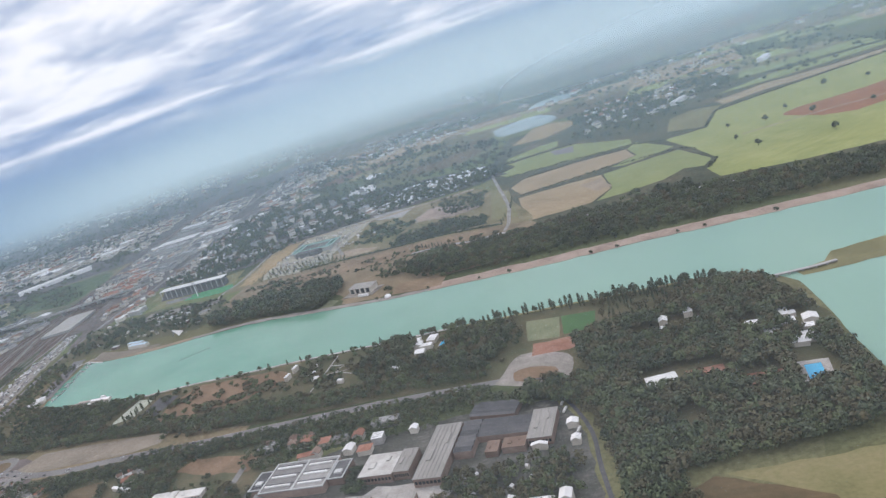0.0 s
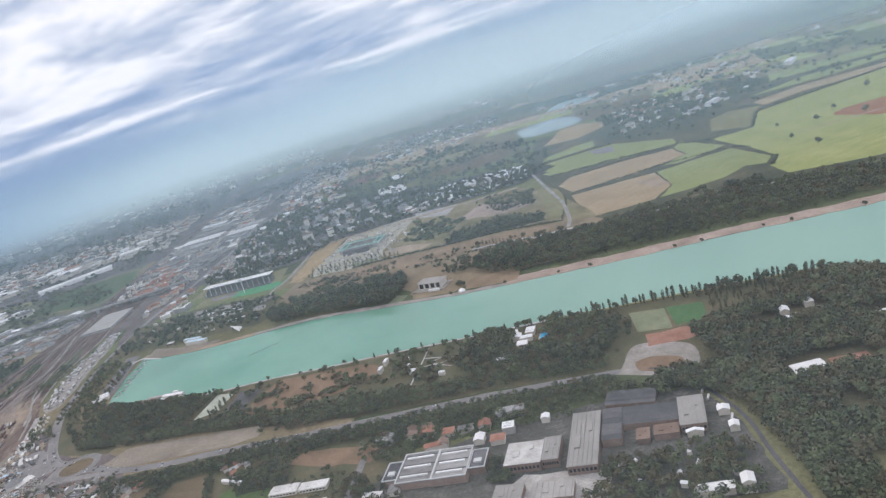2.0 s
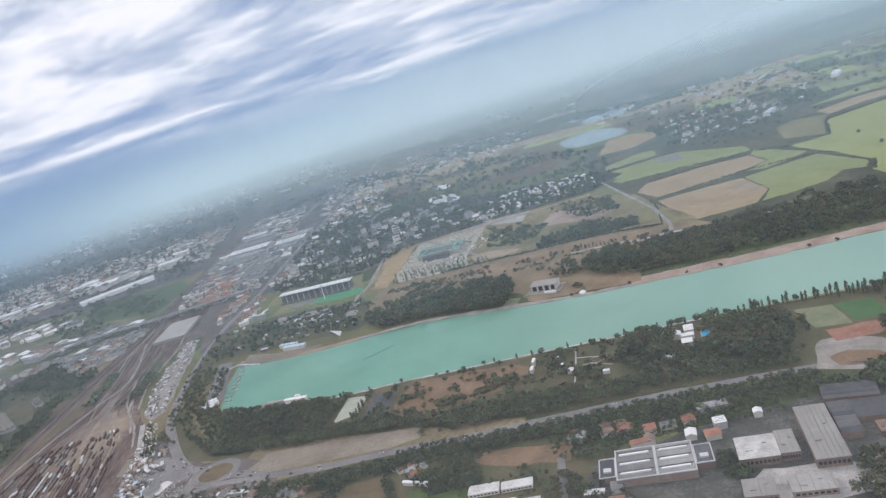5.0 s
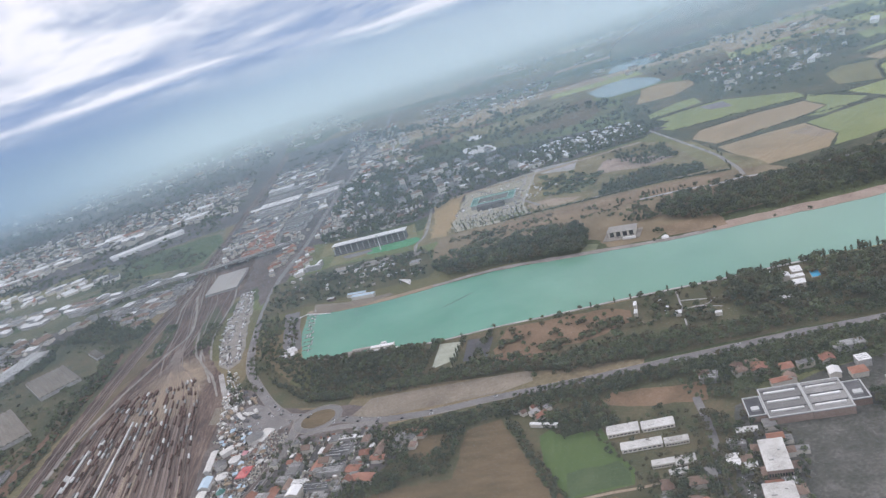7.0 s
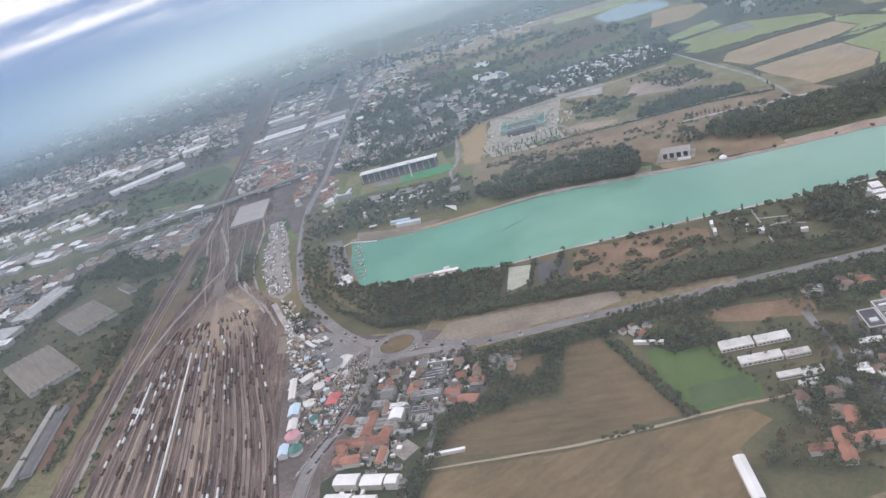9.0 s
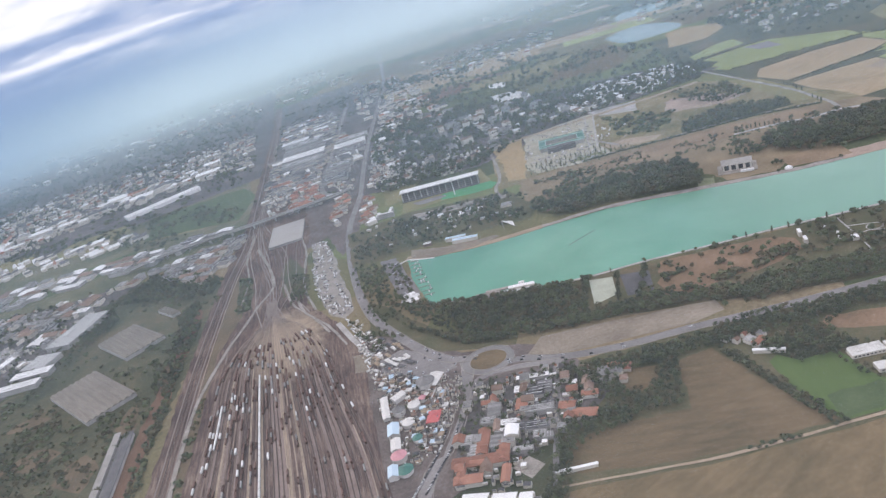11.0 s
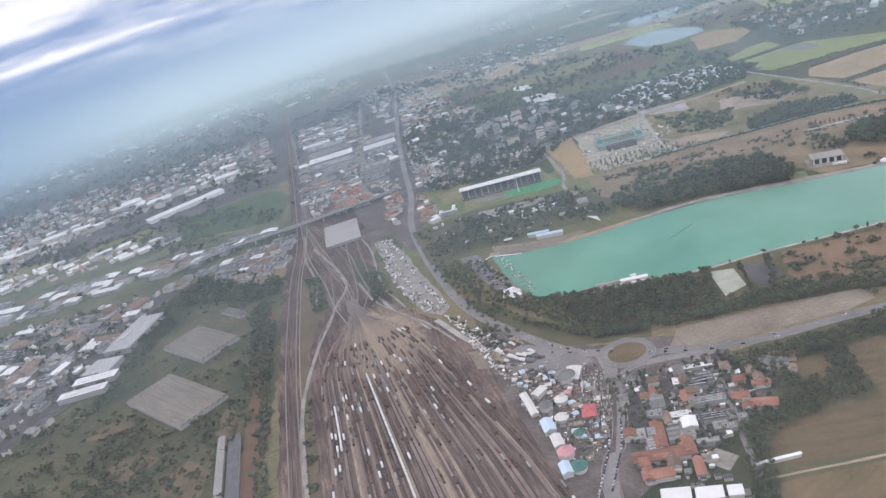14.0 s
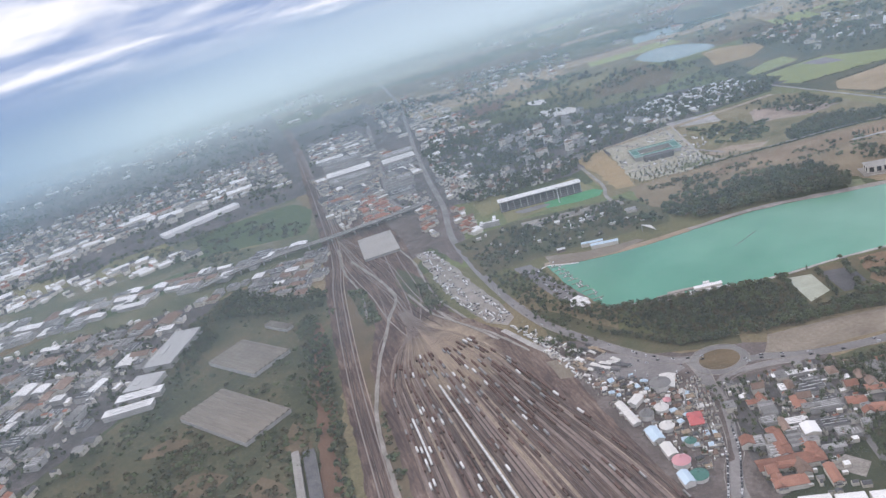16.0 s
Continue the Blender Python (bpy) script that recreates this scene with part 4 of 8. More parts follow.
plot("pool_deck", [(128, 274), (134, 294), (147, 289), (140, 271)], 0.14, M["paleyard"], "pale paved deck round a swimming pool", "deck", 0.1)
plot("field", [(40, 196), (50, 229), (70, 236), (104, 205), (100, 180)], 0.08, M["plough"], "brown ploughed field", "field")
plot("field", [(74, 236), (92, 231), (180, 215), (170, 170), (100, 180), (100, 208)], 0.08, M["drygrass"], "pale green stubble field", "field")

# south of the main road
plot("rough_ground", [(-352, 372), (-320, 440), (-230, 424), (-130, 398), (-110, 350), (-120, 250), (-352, 245)], 0.03, M["parkland"], "rough ground between fields and houses", "ground", 1.5)
plot("factory_yard", [(-126, 345), (-80, 348), (-20, 344), (30, 330), (36, 290), (28, 240), (-60, 262), (-150, 255), (-156, 290)], 0.05, M["worksyard"], "worn asphalt round the factory halls", "yard", 1.5)
plot("field", [(-331, 352), (-326, 376), (-293, 371), (-267, 364), (-252, 402), (-232, 402), (-229, 364), (-221, 322), (-271, 329), (-302, 339)], 0.07, M["plough"], "brown ploughed field", "field")
plot("field", [(-338, 343), (-302, 333), (-271, 324), (-239, 319), (-200, 312), (-196, 300), (-216, 292), (-222, 262), (-205, 250), (-345, 250), (-350, 320)], 0.07, M["stubble"], "brown stubble field", "field")
plot("sports_field", [(-218, 374), (-207, 379), (-188, 371), (-189, 340), (-186, 325), (-190, 315), (-220, 320), (-222, 352)], 0.10, M["pitchgrass"], "yellow-green football field", "sports field", 0.3)
plot("sports_field", [(-215, 338), (-190, 334), (-188, 325), (-191, 316), (-219, 321)], 0.115, M["lawn"], "worn lower end of the football field", "sports field", 1.0)
plot("bare_plot", [(-280, 412), (-262, 405), (-273, 388), (-289, 395)], 0.10, M["plough"], "bare brown garden plot", "garden", 1.5)
plot("garden", [(-216, 388), (-186, 382), (-182, 362), (-206, 366)], 0.10, M["undergrowth"], "overgrown garden by the road", "garden")
plot("bare_field", [(-183, 383), (-172, 391), (-151, 382), (-128, 374), (-134, 357), (-157, 366)], 0.10, M["parksoil"], "orange-brown bare plot", "field", 1.2)
road("field_track", [(-342, 348), (-325, 343), (-302, 336), (-271, 327), (-239, 321), (-202, 315), (-180, 310), (-160, 316)], 1.7, 0.40, M["sand"], "pale dirt track between fields", wobble=0.25)

road("works_road", [(30, 345), (36, 318), (38, 290), (34, 262), (30, 220)], 2.0, 0.31, M["asphalt"], "worn asphalt works road")
road("works_road", [(-138, 362), (-146, 330), (-158, 295), (-170, 250)], 4.0, 0.31, M["oldasphalt"], "worn asphalt works road")
plot("rough_grass", [(-238, 690), (-215, 772), (-150, 768), (-60, 742), (40, 700), (88, 672), (100, 612), (60, 575), (-20, 590), (-95, 618), (-120, 672), (-200, 695)], 0.04, M["tanrough"], "rough dry grass behind the shore", "grass", 1.5)

plot("hall_yard", [(-72, 296), (-62, 302), (-38, 294), (-26, 284), (-34, 268), (-62, 272), (-80, 282)], 0.10, M["paleyard"], "pale concrete yard before the factory halls", "yard", 1.2)
# main roads
ROAD_LAKE = [(-328, 462), (-320, 460), (-300, 446), (-268, 434), (-230, 426), (-180, 413), (-130, 402), (-60, 386), (5, 367), (22, 361)]
road("main_road", ROAD_LAKE, 6.0, 0.20, M["oldasphalt"], "grey asphalt main road along the park")
road("park_lane", [(20, 360), (40, 345), (50, 325), (53, 290), (52, 250), (48, 200)], 1.6, 0.33, M["asphalt"], "narrow asphalt lane under trees")
RB = (-338, 472.5)
road("ring_road", [(RB[0] + 13.8 * math.cos(a), RB[1] + 12.6 * math.sin(a)) for a in np.linspace(0, math.tau, 25)], 4.6, 0.22, M["oldasphalt"], "asphalt ring of the roundabout")
plot("traffic_island", [(RB[0] + 11.4 * math.cos(a), RB[1] + 10.2 * math.sin(a)) for a in np.linspace(0, math.tau, 24, endpoint=False)], 0.26, M["plough"], "round traffic island of dry grass and bare soil", "traffic island", 0.2)
ROAD_NORTH = [(-344, 480), (-358, 489), (-371, 512), (-384, 548), (-395, 587), (-399, 630), (-399, 684), (-396, 744), (-387, 822), (-364, 920), (-343, 1049), (-311, 1227), (-270, 1430), (-200, 1800), (-100, 2600)]
road("north_road", ROAD_NORTH, 6.5, 0.20, M["mauvelot"], "grey asphalt road past the lake's head")
road("market_street", [(-350, 482), (-353, 466), (-357, 456), (-362, 442), (-370, 424), (-381, 406), (-399, 376), (-410, 330), (-414, 280)], 7.0, 0.205, M["mauvelot"], "worn grey street beside the fair")
road("slip_road", [(-360, 440), (-356, 450), (-348, 456), (-338, 457), (-322, 452), (-300, 442)], 4.5, 0.325, M["mauvelot"], "curved asphalt slip road")
MARKET = [(-350, 482), (-353, 466), (-358, 454), (-362, 442), (-369, 424), (-379, 406), (-395, 386), (-408, 340)]
for pts, w in ((ROAD_NORTH[:6], 6.5), (MARKET, 7.0), ([(-360, 440), (-356, 448), (-348, 454), (-338, 456), (-322, 452), (-300, 442)], 4.5), (ROAD_LAKE[1:8], 6.0)):
    for side in (-1, 1):
        edge = [(p.x, p.y) for p in offset_line(smooth_line(pts), side * (w / 2 + .25))]
        road("kerb", edge, 0.4, 0.345, M["gravel"], "pale worn kerb beside the road", "kerb", 0.06, 0.2)
for ra, rb in ((16.4, 15.2), (11.5, 10.3)):
    road("kerb", [(RB[0] + ra * math.cos(a), RB[1] + rb * math.sin(a)) for a in np.linspace(0.35, math.tau - 0.35, 25)], 0.4, 0.43, M["gravel"], "pale worn kerb round the roundabout", "kerb", 0.06, 0.25)
plot("car_park", [(-401, 519), (-384, 524), (-366, 505), (-357, 478), (-370, 474), (-386, 490), (-400, 497)], 0.12, M["mauvelot"], "worn mauve-grey asphalt yard by the fair", "car park", 0.8)
plot("verge", [(-400, 560), (-388, 548), (-366, 508), (-345, 492), (-318, 478), (-312, 490), (-345, 512), (-368, 556), (-384, 600), (-398, 620)], 0.06, M["parkland"], "strip of rough grass beside the road", "verge", 1.2)
plot("fair_land", [(-418, 330), (-414, 560), (-396, 570), (-384, 545), (-350, 492), (-318, 478), (-300, 462), (-294, 436), (-340, 350), (-380, 320)], 0.045, M["fairsoil"], "trodden brown-grey land round fair and roundabout", "ground", 1.0)
plot("fair_ground", [(-408, 508), (-396, 508), (-362, 468), (-360, 444), (-384, 400), (-412, 396), (-412, 440)], 0.10, M["fairsoil"], "reddish trodden ground of the fair", "fairground", 0.6)
plot("quarter_yard", [(-360, 455), (-300, 440), (-292, 400), (-330, 372), (-384, 376)], 0.08, M["town"], "paved yards and gardens between houses", "yard", 1.0)
road("lane", [(-304, 446), (-309, 434), (-318, 407), (-333, 373), (-342, 350)], 3.0, 0.3, M["oldasphalt"], "narrow asphalt lane")
plot("railway_verge", [(-547, 440), (-518, 440), (-512, 600), (-498, 690), (-504, 800), (-526, 780), (-538, 620)], 0.045, M["dryearth"], "dry weedy ground between main line and yard", "ground", 1.0)
plot("depot_land", [(-444, 790), (-434, 950), (-360, 960), (-352, 900), (-380, 800), (-404, 740), (-412, 810)], 0.045, M["fairsoil"], "brown-grey land round the depot", "ground", 1.5)
plot("lorry_park", [(-429, 806), (-417, 802), (-411, 755), (-409, 690), (-406, 645), (-407, 612), (-415, 604), (-424, 616), (-430, 645), (-433, 690), (-431, 750)], 0.14, M["gravel"], "pale worn concrete lorry park", "car park", 1.2)
road("yard_lane", [(-421, 600), (-412, 560), (-404, 530)], 4.0, 0.21, M["paleyard"], "pale concrete lane beside the railway", wobble=0.2)
plot("yard", [(-416, 540), (-406, 536), (-403, 520), (-410, 512), (-417, 516)], 0.14, M["dustlot"], "worn concrete yard", "yard", 0.9)

plot("boat_park", [(-374, 692), (-360, 688), (-355, 600), (-366, 586), (-372, 620)], 0.10, M["oldasphalt"], "asphalt boat park behind the marina", "boat park", 0.6)

for pts in ([(-908, 1223), (-829, 1212), (-808, 1136), (-890, 1140)], [(-600, 1060), (-520, 1075), (-510, 1040), (-560, 1020), (-640, 1045)], [(-757, 1191), (-687, 1191), (-676, 1142), (-738, 1100), (-808, 1134)]):
    plot("meadow", pts, 0.05, M["drygrass"], "dry yellowish meadow beside the works", "field", 3.0)
# railway land
plot("railway_land", [(-528, 240), (-525, 460), (-516, 620), (-498, 680), (-506, 790), (-500, 930), (-490, 1000), (-430, 1000), (-428, 860), (-436, 780), (-442, 660), (-420, 598), (-412, 560), (-410, 505), (-413, 470), (-414, 396), (-408, 240)], 0.05, M["yardsoil"], "rust-brown soil of the marshalling yard", "railway yard")
plot("sandy_ground", [(-481, 640), (-470, 655), (-458, 640), (-446, 612), (-441, 580), (-446, 552), (-455, 545), (-461, 566), (-470, 556), (-480, 588), (-490, 612)], 0.085, M["yardsand"], "pale sandy ground at the throat of the yard", "ground", 3.0)
for k, (x, y, w, h) in enumerate(((-470, 600, 9, 26), (-452, 585, 7, 30), (-488, 618, 6, 16), (-462, 640, 8, 14), (-438, 570, 5, 26), (-478, 560, 3, 22))):
    plot("sandy_patch", [(x - w, y), (x - w * .5, y + h * .7), (x, y + h), (x + w * .6, y + h * .5), (x + w, y - h * .1), (x + w * .4, y - h), (x - w * .3, y - h * .5)], 0.09, M["yardsand"], "pale sandy patch at the throat of the yard", "ground", 1.5)
plot("green_patch", [(-503, 690), (-490, 690), (-488, 730), (-490, 770), (-504, 780)], 0.10, M["scrub"], "patch of rough grass between the lines", "grass", 1.5)
plot("green_patch", [(-462, 690), (-444, 680), (-440, 740), (-452, 790), (-462, 760)], 0.10, M["scrub"], "patch of rough grass between the lines", "grass", 1.5)
plot("railway_land", [(-553, 240), (-548, 460), (-537, 620), (-524, 770), (-503, 938), (-468, 1500), (-455, 1900), (-440, 1900), (-452, 1500), (-488, 938), (-508, 770), (-521, 620), (-532, 460), (-536, 240)], 0.08, M["yardsoil"], "brown ballast bed of the main line", "railway", 1.0)
plot("bare_strip", [(-560, 470), (-549, 563), (-542, 642), (-535, 727), (-540, 738), (-552, 651), (-561, 572), (-572, 480)], 0.07, M["rustsoil"], "strip of rusty bare soil", "ground", 1.5)
plot("scrubland", [(-720, 560), (-740, 640), (-690, 690), (-640, 850), (-600, 890), (-515, 780), (-532, 640), (-552, 520), (-580, 440), (-700, 450)], 0.04, M["scrub"], "rough scrubland with low bushes", "scrub", 3.0)
plot("west_land", [(-1000, 890), (-1000, 1250), (-720, 1200), (-505, 1215), (-488, 1000), (-508, 875), (-600, 890), (-640, 885)], 0.0, M["westland"], "worn land of yards, weeds and paths beyond the works", "ground", 3.0)
plot("meadow", [(-640, 1178), (-511, 1165), (-492, 1098), (-512, 1002), (-640, 1055)], 0.05, M["lawn"], "green meadow beside the railway", "field", 2.0)
plot("meadow", [(-790, 985), (-744, 1010), (-648, 1022), (-636, 986), (-658, 966), (-740, 950)], 0.05, M["lawn"], "green meadow between sheds", "field", 2.0)
plot("meadow", [(-900, 1000), (-800, 1020), (-790, 960), (-900, 930)], 0.05, M["stubble"], "dry field at the edge of town", "field", 2.0)
plot("town_land", [(-490, 1000), (-440, 1900), (-250, 1900), (-230, 1300), (-160, 1180), (60, 1050), (110, 930), (-80, 920), (-230, 870), (-350, 910), (-420, 940)], 0.03, M["town"], "streets and gardens of the town", "town", 2.0)
plot("town_land", [(-1300, 1250), (-1300, 2300), (-452, 2300), (-464, 1500), (-486, 1200), (-720, 1160), (-900, 1100)], 0.03, M["town"], "streets and gardens of the far town", "town", 2.0)
plot("town_land", [(-1000, 560), (-1000, 700), (-760, 640), (-690, 690), (-740, 560), (-900, 540)], 0.03, M["scrub"], "gardens west of the scrubland", "gardens", 2.0)
plot("town_land", [(-1000, 700), (-1000, 960), (-650, 890), (-600, 870), (-640, 800), (-700, 690), (-760, 640)], 0.03, M["town"], "yards of the works quarter", "town", 2.0)

# added sheets stand in for haze; the nearest lifts all dark tones
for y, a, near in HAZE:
    h = mesh_object("haze", [(-9000, y, -1), (9000, y, -1), (0, y, 3200)], [(0, 1, 2)], haze_sheet(a, near, "" if y < 1500 else "plain" if y < 2800 else "sky", 16.0 if y > 2400 else 40.0 if y > 1900 else 60.0))
    tagged(h, "upright see-through sheet painted as bluish haze", "haze", kind="structure")

def cloud_backdrop():
    """Far bank of layered cloud that closes the view behind the haze."""
    m = bpy.data.materials.new("far_cloud")
    m.use_nodes = True
    nt = m.node_tree
    nt.nodes.clear()
    out = nt.nodes.new("ShaderNodeOutputMaterial")
    em = nt.nodes.new("ShaderNodeEmission")
    nt.links.new(em.outputs[0], out.inputs[0])
    sp = nt.nodes.new("ShaderNodeSeparateXYZ")
    nt.links.new(coords(nt, "World"), sp.inputs[0])
    x = math_node(nt, "MULTIPLY", sp.outputs[0], 0.001)
    z = math_node(nt, "MULTIPLY", sp.outputs[2], 0.001)
    # layers crowd together towards the horizon
    up = math_node(nt, "LOGARITHM", math_node(nt, "ADD", math_node(nt, "MAXIMUM", z, 0.0), 0.09), 2.718)
    lay = math_node(nt, "MULTIPLY_ADD", x, -0.11, up)
    comb = nt.nodes.new("ShaderNodeCombineXYZ")
    nt.links.new(math_node(nt, "MULTIPLY", x, 1.15), comb.inputs[0])
    nt.links.new(math_node(nt, "MULTIPLY", lay, 3.4), comb.inputs[1])
    comb.inputs[2].default_value = 1.3
    n1 = noise_node(nt, comb.outputs[0], 1.0, 6.0, 0.58, 0.35)
    n2 = noise_node(nt, comb.outputs[0], 3.2, 4.0, 0.6, 0.4)
    n = math_node(nt, "MULTIPLY_ADD", n2, 0.35, math_node(nt, "MULTIPLY_ADD", n1, 1.55, -0.255))
    high = nt.nodes.new("ShaderNodeMapRange")
    high.interpolation_type = "SMOOTHSTEP"
    nt.links.new(z, high.inputs[0])
    high.inputs[1].default_value, high.inputs[2].default_value = 0.24, 0.62
    west = nt.nodes.new("ShaderNodeMapRange")
    west.interpolation_type = "SMOOTHSTEP"
    nt.links.new(x, west.inputs[0])
    west.inputs[1].default_value, west.inputs[2].default_value, west.inputs[3].default_value, west.inputs[4].default_value = -1.2, 1.3, 1.0, 0.25
    n = math_node(nt, "MULTIPLY_ADD", math_node(nt, "MULTIPLY", high.outputs[0], west.outputs[0]), 0.17, n)

    def streak(n, x0, z0, slope, half, thick, amount):
        dx = math_node(nt, "DIVIDE", math_node(nt, "SUBTRACT", x, x0), half)
        zc = math_node(nt, "MULTIPLY_ADD", math_node(nt, "SUBTRACT", x, x0), slope, z0)
        dz = math_node(nt, "DIVIDE", math_node(nt, "SUBTRACT", z, math_node(nt, "MULTIPLY_ADD", n2, 0.03, math_node(nt, "SUBTRACT", zc, 0.015))), thick)
        d = math_node(nt, "ADD", math_node(nt, "POWER", math_node(nt, "ABSOLUTE", dx), 2.0), math_node(nt, "POWER", math_node(nt, "ABSOLUTE", dz), 2.0))
        g = math_node(nt, "EXPONENT", math_node(nt, "MULTIPLY", d, -1.0))
        return math_node(nt, "MULTIPLY_ADD", g, amount, n)

    n = streak(n, -1.25, 0.270, 0.030, 0.50, 0.020, 0.50)
    n = streak(n, 0.15, 0.245, 0.008, 0.34, 0.011, 0.45)
    n = streak(n, -0.02, 0.205, 0.02, 0.10, 0.011, 0.30)
    n = streak(n, -0.90, 0.138, 0.02, 0.05, 0.012, 0.25)
    n = streak(n, 0.35, 0.186, 0.01, 0.60, 0.022, -0.28)
    n = streak(n, -1.30, 0.345, 0.03, 0.60, 0.030, -0.22)
    cloud = ramp(nt, n, [(0.36, (0.130, 0.200, 0.345)), (0.58, (0.215, 0.285, 0.42)), (0.76, (0.36, 0.415, 0.50)), (0.98, (0.66, 0.67, 0.70))])
    # pale air low down, bluer to the west
    air = air_colour(nt, x, False)
    low = nt.nodes.new("ShaderNodeMapRange")
    low.interpolation_type = "SMOOTHSTEP"
    nt.links.new(z, low.inputs[0])
    low.inputs[1].default_value, low.inputs[2].default_value, low.inputs[3].default_value, low.inputs[4].default_value = 0.02, 0.25, 1.0, 0.0
    nt.links.new(mix_rgb(nt, low.outputs[0], cloud, air), em.inputs[0])
    ob = mesh_object("backdrop", [(-7000, 3400, -5), (8000, 3400, -5), (8000, 3400, 2600), (-7000, 3400, 2600)], [(0, 1, 2, 3)], m)
    tagged(ob, "layered grey and white cloud over the far horizon", "sky", kind="structure")


cloud_backdrop()

# ---------------------------------------------------------------- railway
def track_line(pts):
    return smooth_line(pts, 12.0)


TRACKS = []


def track(pts, label, bed="ballast"):
    root = thing("railway_track", pose(0, 0, 0), label, "railway track", "tracks of the yard")
    line = track_line(pts)
    TRACKS.append(1)
    z = 0.30 + 0.0022 * len(TRACKS)
    v, f = ribbon_mesh(line, 1.0, z, 0.2)
    mesh_object("ballast", v, f, M[bed], root)
    for s in (-0.4, 0.4):
        v, f = ribbon_mesh(offset_line(line, s), 0.16, z + 0.1, 0.098)
        mesh_object("rail", v, f, M["rail"], root)
    return line


YARD = []
for i in range(40):
    k = i / 39
    x0, x1, x2 = -521 + 106 * k, -509 + 73 * k, -479 + 14 * k
    top = 655 - 26 * abs(k - 0.5) ** 1.5
    YARD.append(track([(x0 - 3, 250), (x0, 400), (x0 * .45 + x1 * .55, 505), (x1, 590 - 18 * abs(k - .5)), ((x1 + x2) / 2, 625), (x2, top + 4), (x2 * .6 - 472 * .4, 690)], "rusty rails of a siding in brown ballast"))
sr = random.Random(17)
for i in range(1, 39):
    if i % 3 == 1 or i in (6, 20, 21, 33):
        n0 = sr.randint(4, 12)
        n1 = sr.randint(24, 36)
        v, f = ribbon_mesh(offset_line(YARD[i], 1.35)[n0:n1], sr.uniform(1.4, 2.6), 0.22 + 0.003 * i, 0.08, 0.25)
        tagged(mesh_object("sand_strip", v, f, M[sr.choice(("yardsand", "yardpink", "yardpink"))]), "pale strip of sand between two sidings", "ground", kind="structure")
MAIN = [(-549, 240), (-545, 400), (-541, 470), (-533, 609), (-517, 771), (-496, 938), (-470, 1400), (-452, 1815)]
for o, bed in ((0, "railbed"), (2.4, "ballast"), (5.0, "ballast"), (7.6, "railbed"), (10.4, "ballast")):
    track([(x + o, y) for x, y in MAIN], "rails of the main line on grey-brown ballast", bed)
for o in (0, 2.6, 5.2):
    track([(-476 + o, 660), (-473 + o, 720), (-482 + o, 800), (-486 + o, 880), (-484 + o, 960), (-458 + o, 1500)], "rails that leave the throat of the yard", "railbed")
track([(-470, 662), (-462, 720), (-458, 790), (-452, 860)], "rails that lead to the depot", "railbed")
track([(-466, 660), (-450, 720), (-446, 800), (-440, 860)], "rails that lead to the depot", "railbed")
track([(-508, 600), (-505, 640), (-488, 680), (-481, 740)], "curved rails at the edge of the yard", "railbed")
for k in range(7):
    x = -488 + 6.5 * k
    track([(x + 8, 640), (x + 2 - k, 690), (-487 + 5.2 * k, 740), (-492 + 6 * k, 800), (-494 + 5 * k, 850), (-492 + 2.2 * k, 930)], "rails that fan out beyond the throat of the yard", "railbed" if k % 3 == 0 else "ballast")
for k, pts in enumerate(([(-436, 640), (-442, 690), (-440, 740), (-436, 790), (-440, 850)], [(-500, 700), (-494, 760), (-497, 830), (-490, 900)], [(-428, 590), (-440, 630), (-454, 668), (-460, 720)], [(-418, 560), (-428, 600), (-444, 640), (-450, 676)])):
    road("dirt_lane", pts, 2.0, 0.46 + 0.03 * k, M["gravel"], "pale dirt lane between the tracks", wobble=0.4, thick=0.3)
road("service_road", [(-533, 440), (-530, 500), (-526, 550), (-517, 590), (-507, 625), (-494, 660), (-484, 690), (-470, 724), (-474, 780), (-486, 850)], 2.6, 0.60, M["gravel"], "pale dirt service road that bends through the yard", wobble=0.3, thick=0.5)


def wagon(name, body, label, kind):
    root = thing(name, pose(0, 0, 0), label, "railway wagon", "wagons in the yard")
    part("underframe", box_mesh((-.62, -3.4, .42, .62, 3.4, .58), (-.08, -3.75, .45, .08, 3.75, .55)), M["black"], root)
    for y in (-2.4, 2.4):
        part("bogie", box_mesh((-.55, y - .75, .1, .55, y + .75, .42)), M["black"], root)
    bm = bmesh.new()
    if kind == "box":
        prism(bm, [(-.72, .6), (.72, .6), (.72, 1.75), (.45, 2.02), (-.45, 2.02), (-.72, 1.75)], -3.4, 3.4)
    elif kind == "open":
        add_box(bm, -.72, -3.4, .6, .72, 3.4, .72)
        for b in ((-.72, -3.4, .72, -.64, 3.4, 1.5), (.64, -3.4, .72, .72, 3.4, 1.5), (-.64, -3.4, .72, .64, -3.32, 1.5), (-.64, 3.32, .72, .64, 3.4, 1.5)):
            add_box(bm, *b)
    elif kind == "tank":
        prism(bm, [(.62 * math.cos(a), 1.25 + .62 * math.sin(a)) for a in np.linspace(0, math.tau, 12, endpoint=False)], -3.2, 3.2)
        ring(bm, .25, 1.8, .25, 2.0, 8)
    else:
        add_box(bm, -.70, -3.4, .6, .70, 3.4, .68)
        add_box(bm, -.62, -3.2, .68, .62, -.15, 1.85)
        add_box(bm, -.62, .15, .68, .62, 3.2, 1.85)
    part("body", bm, body, root)
    return root


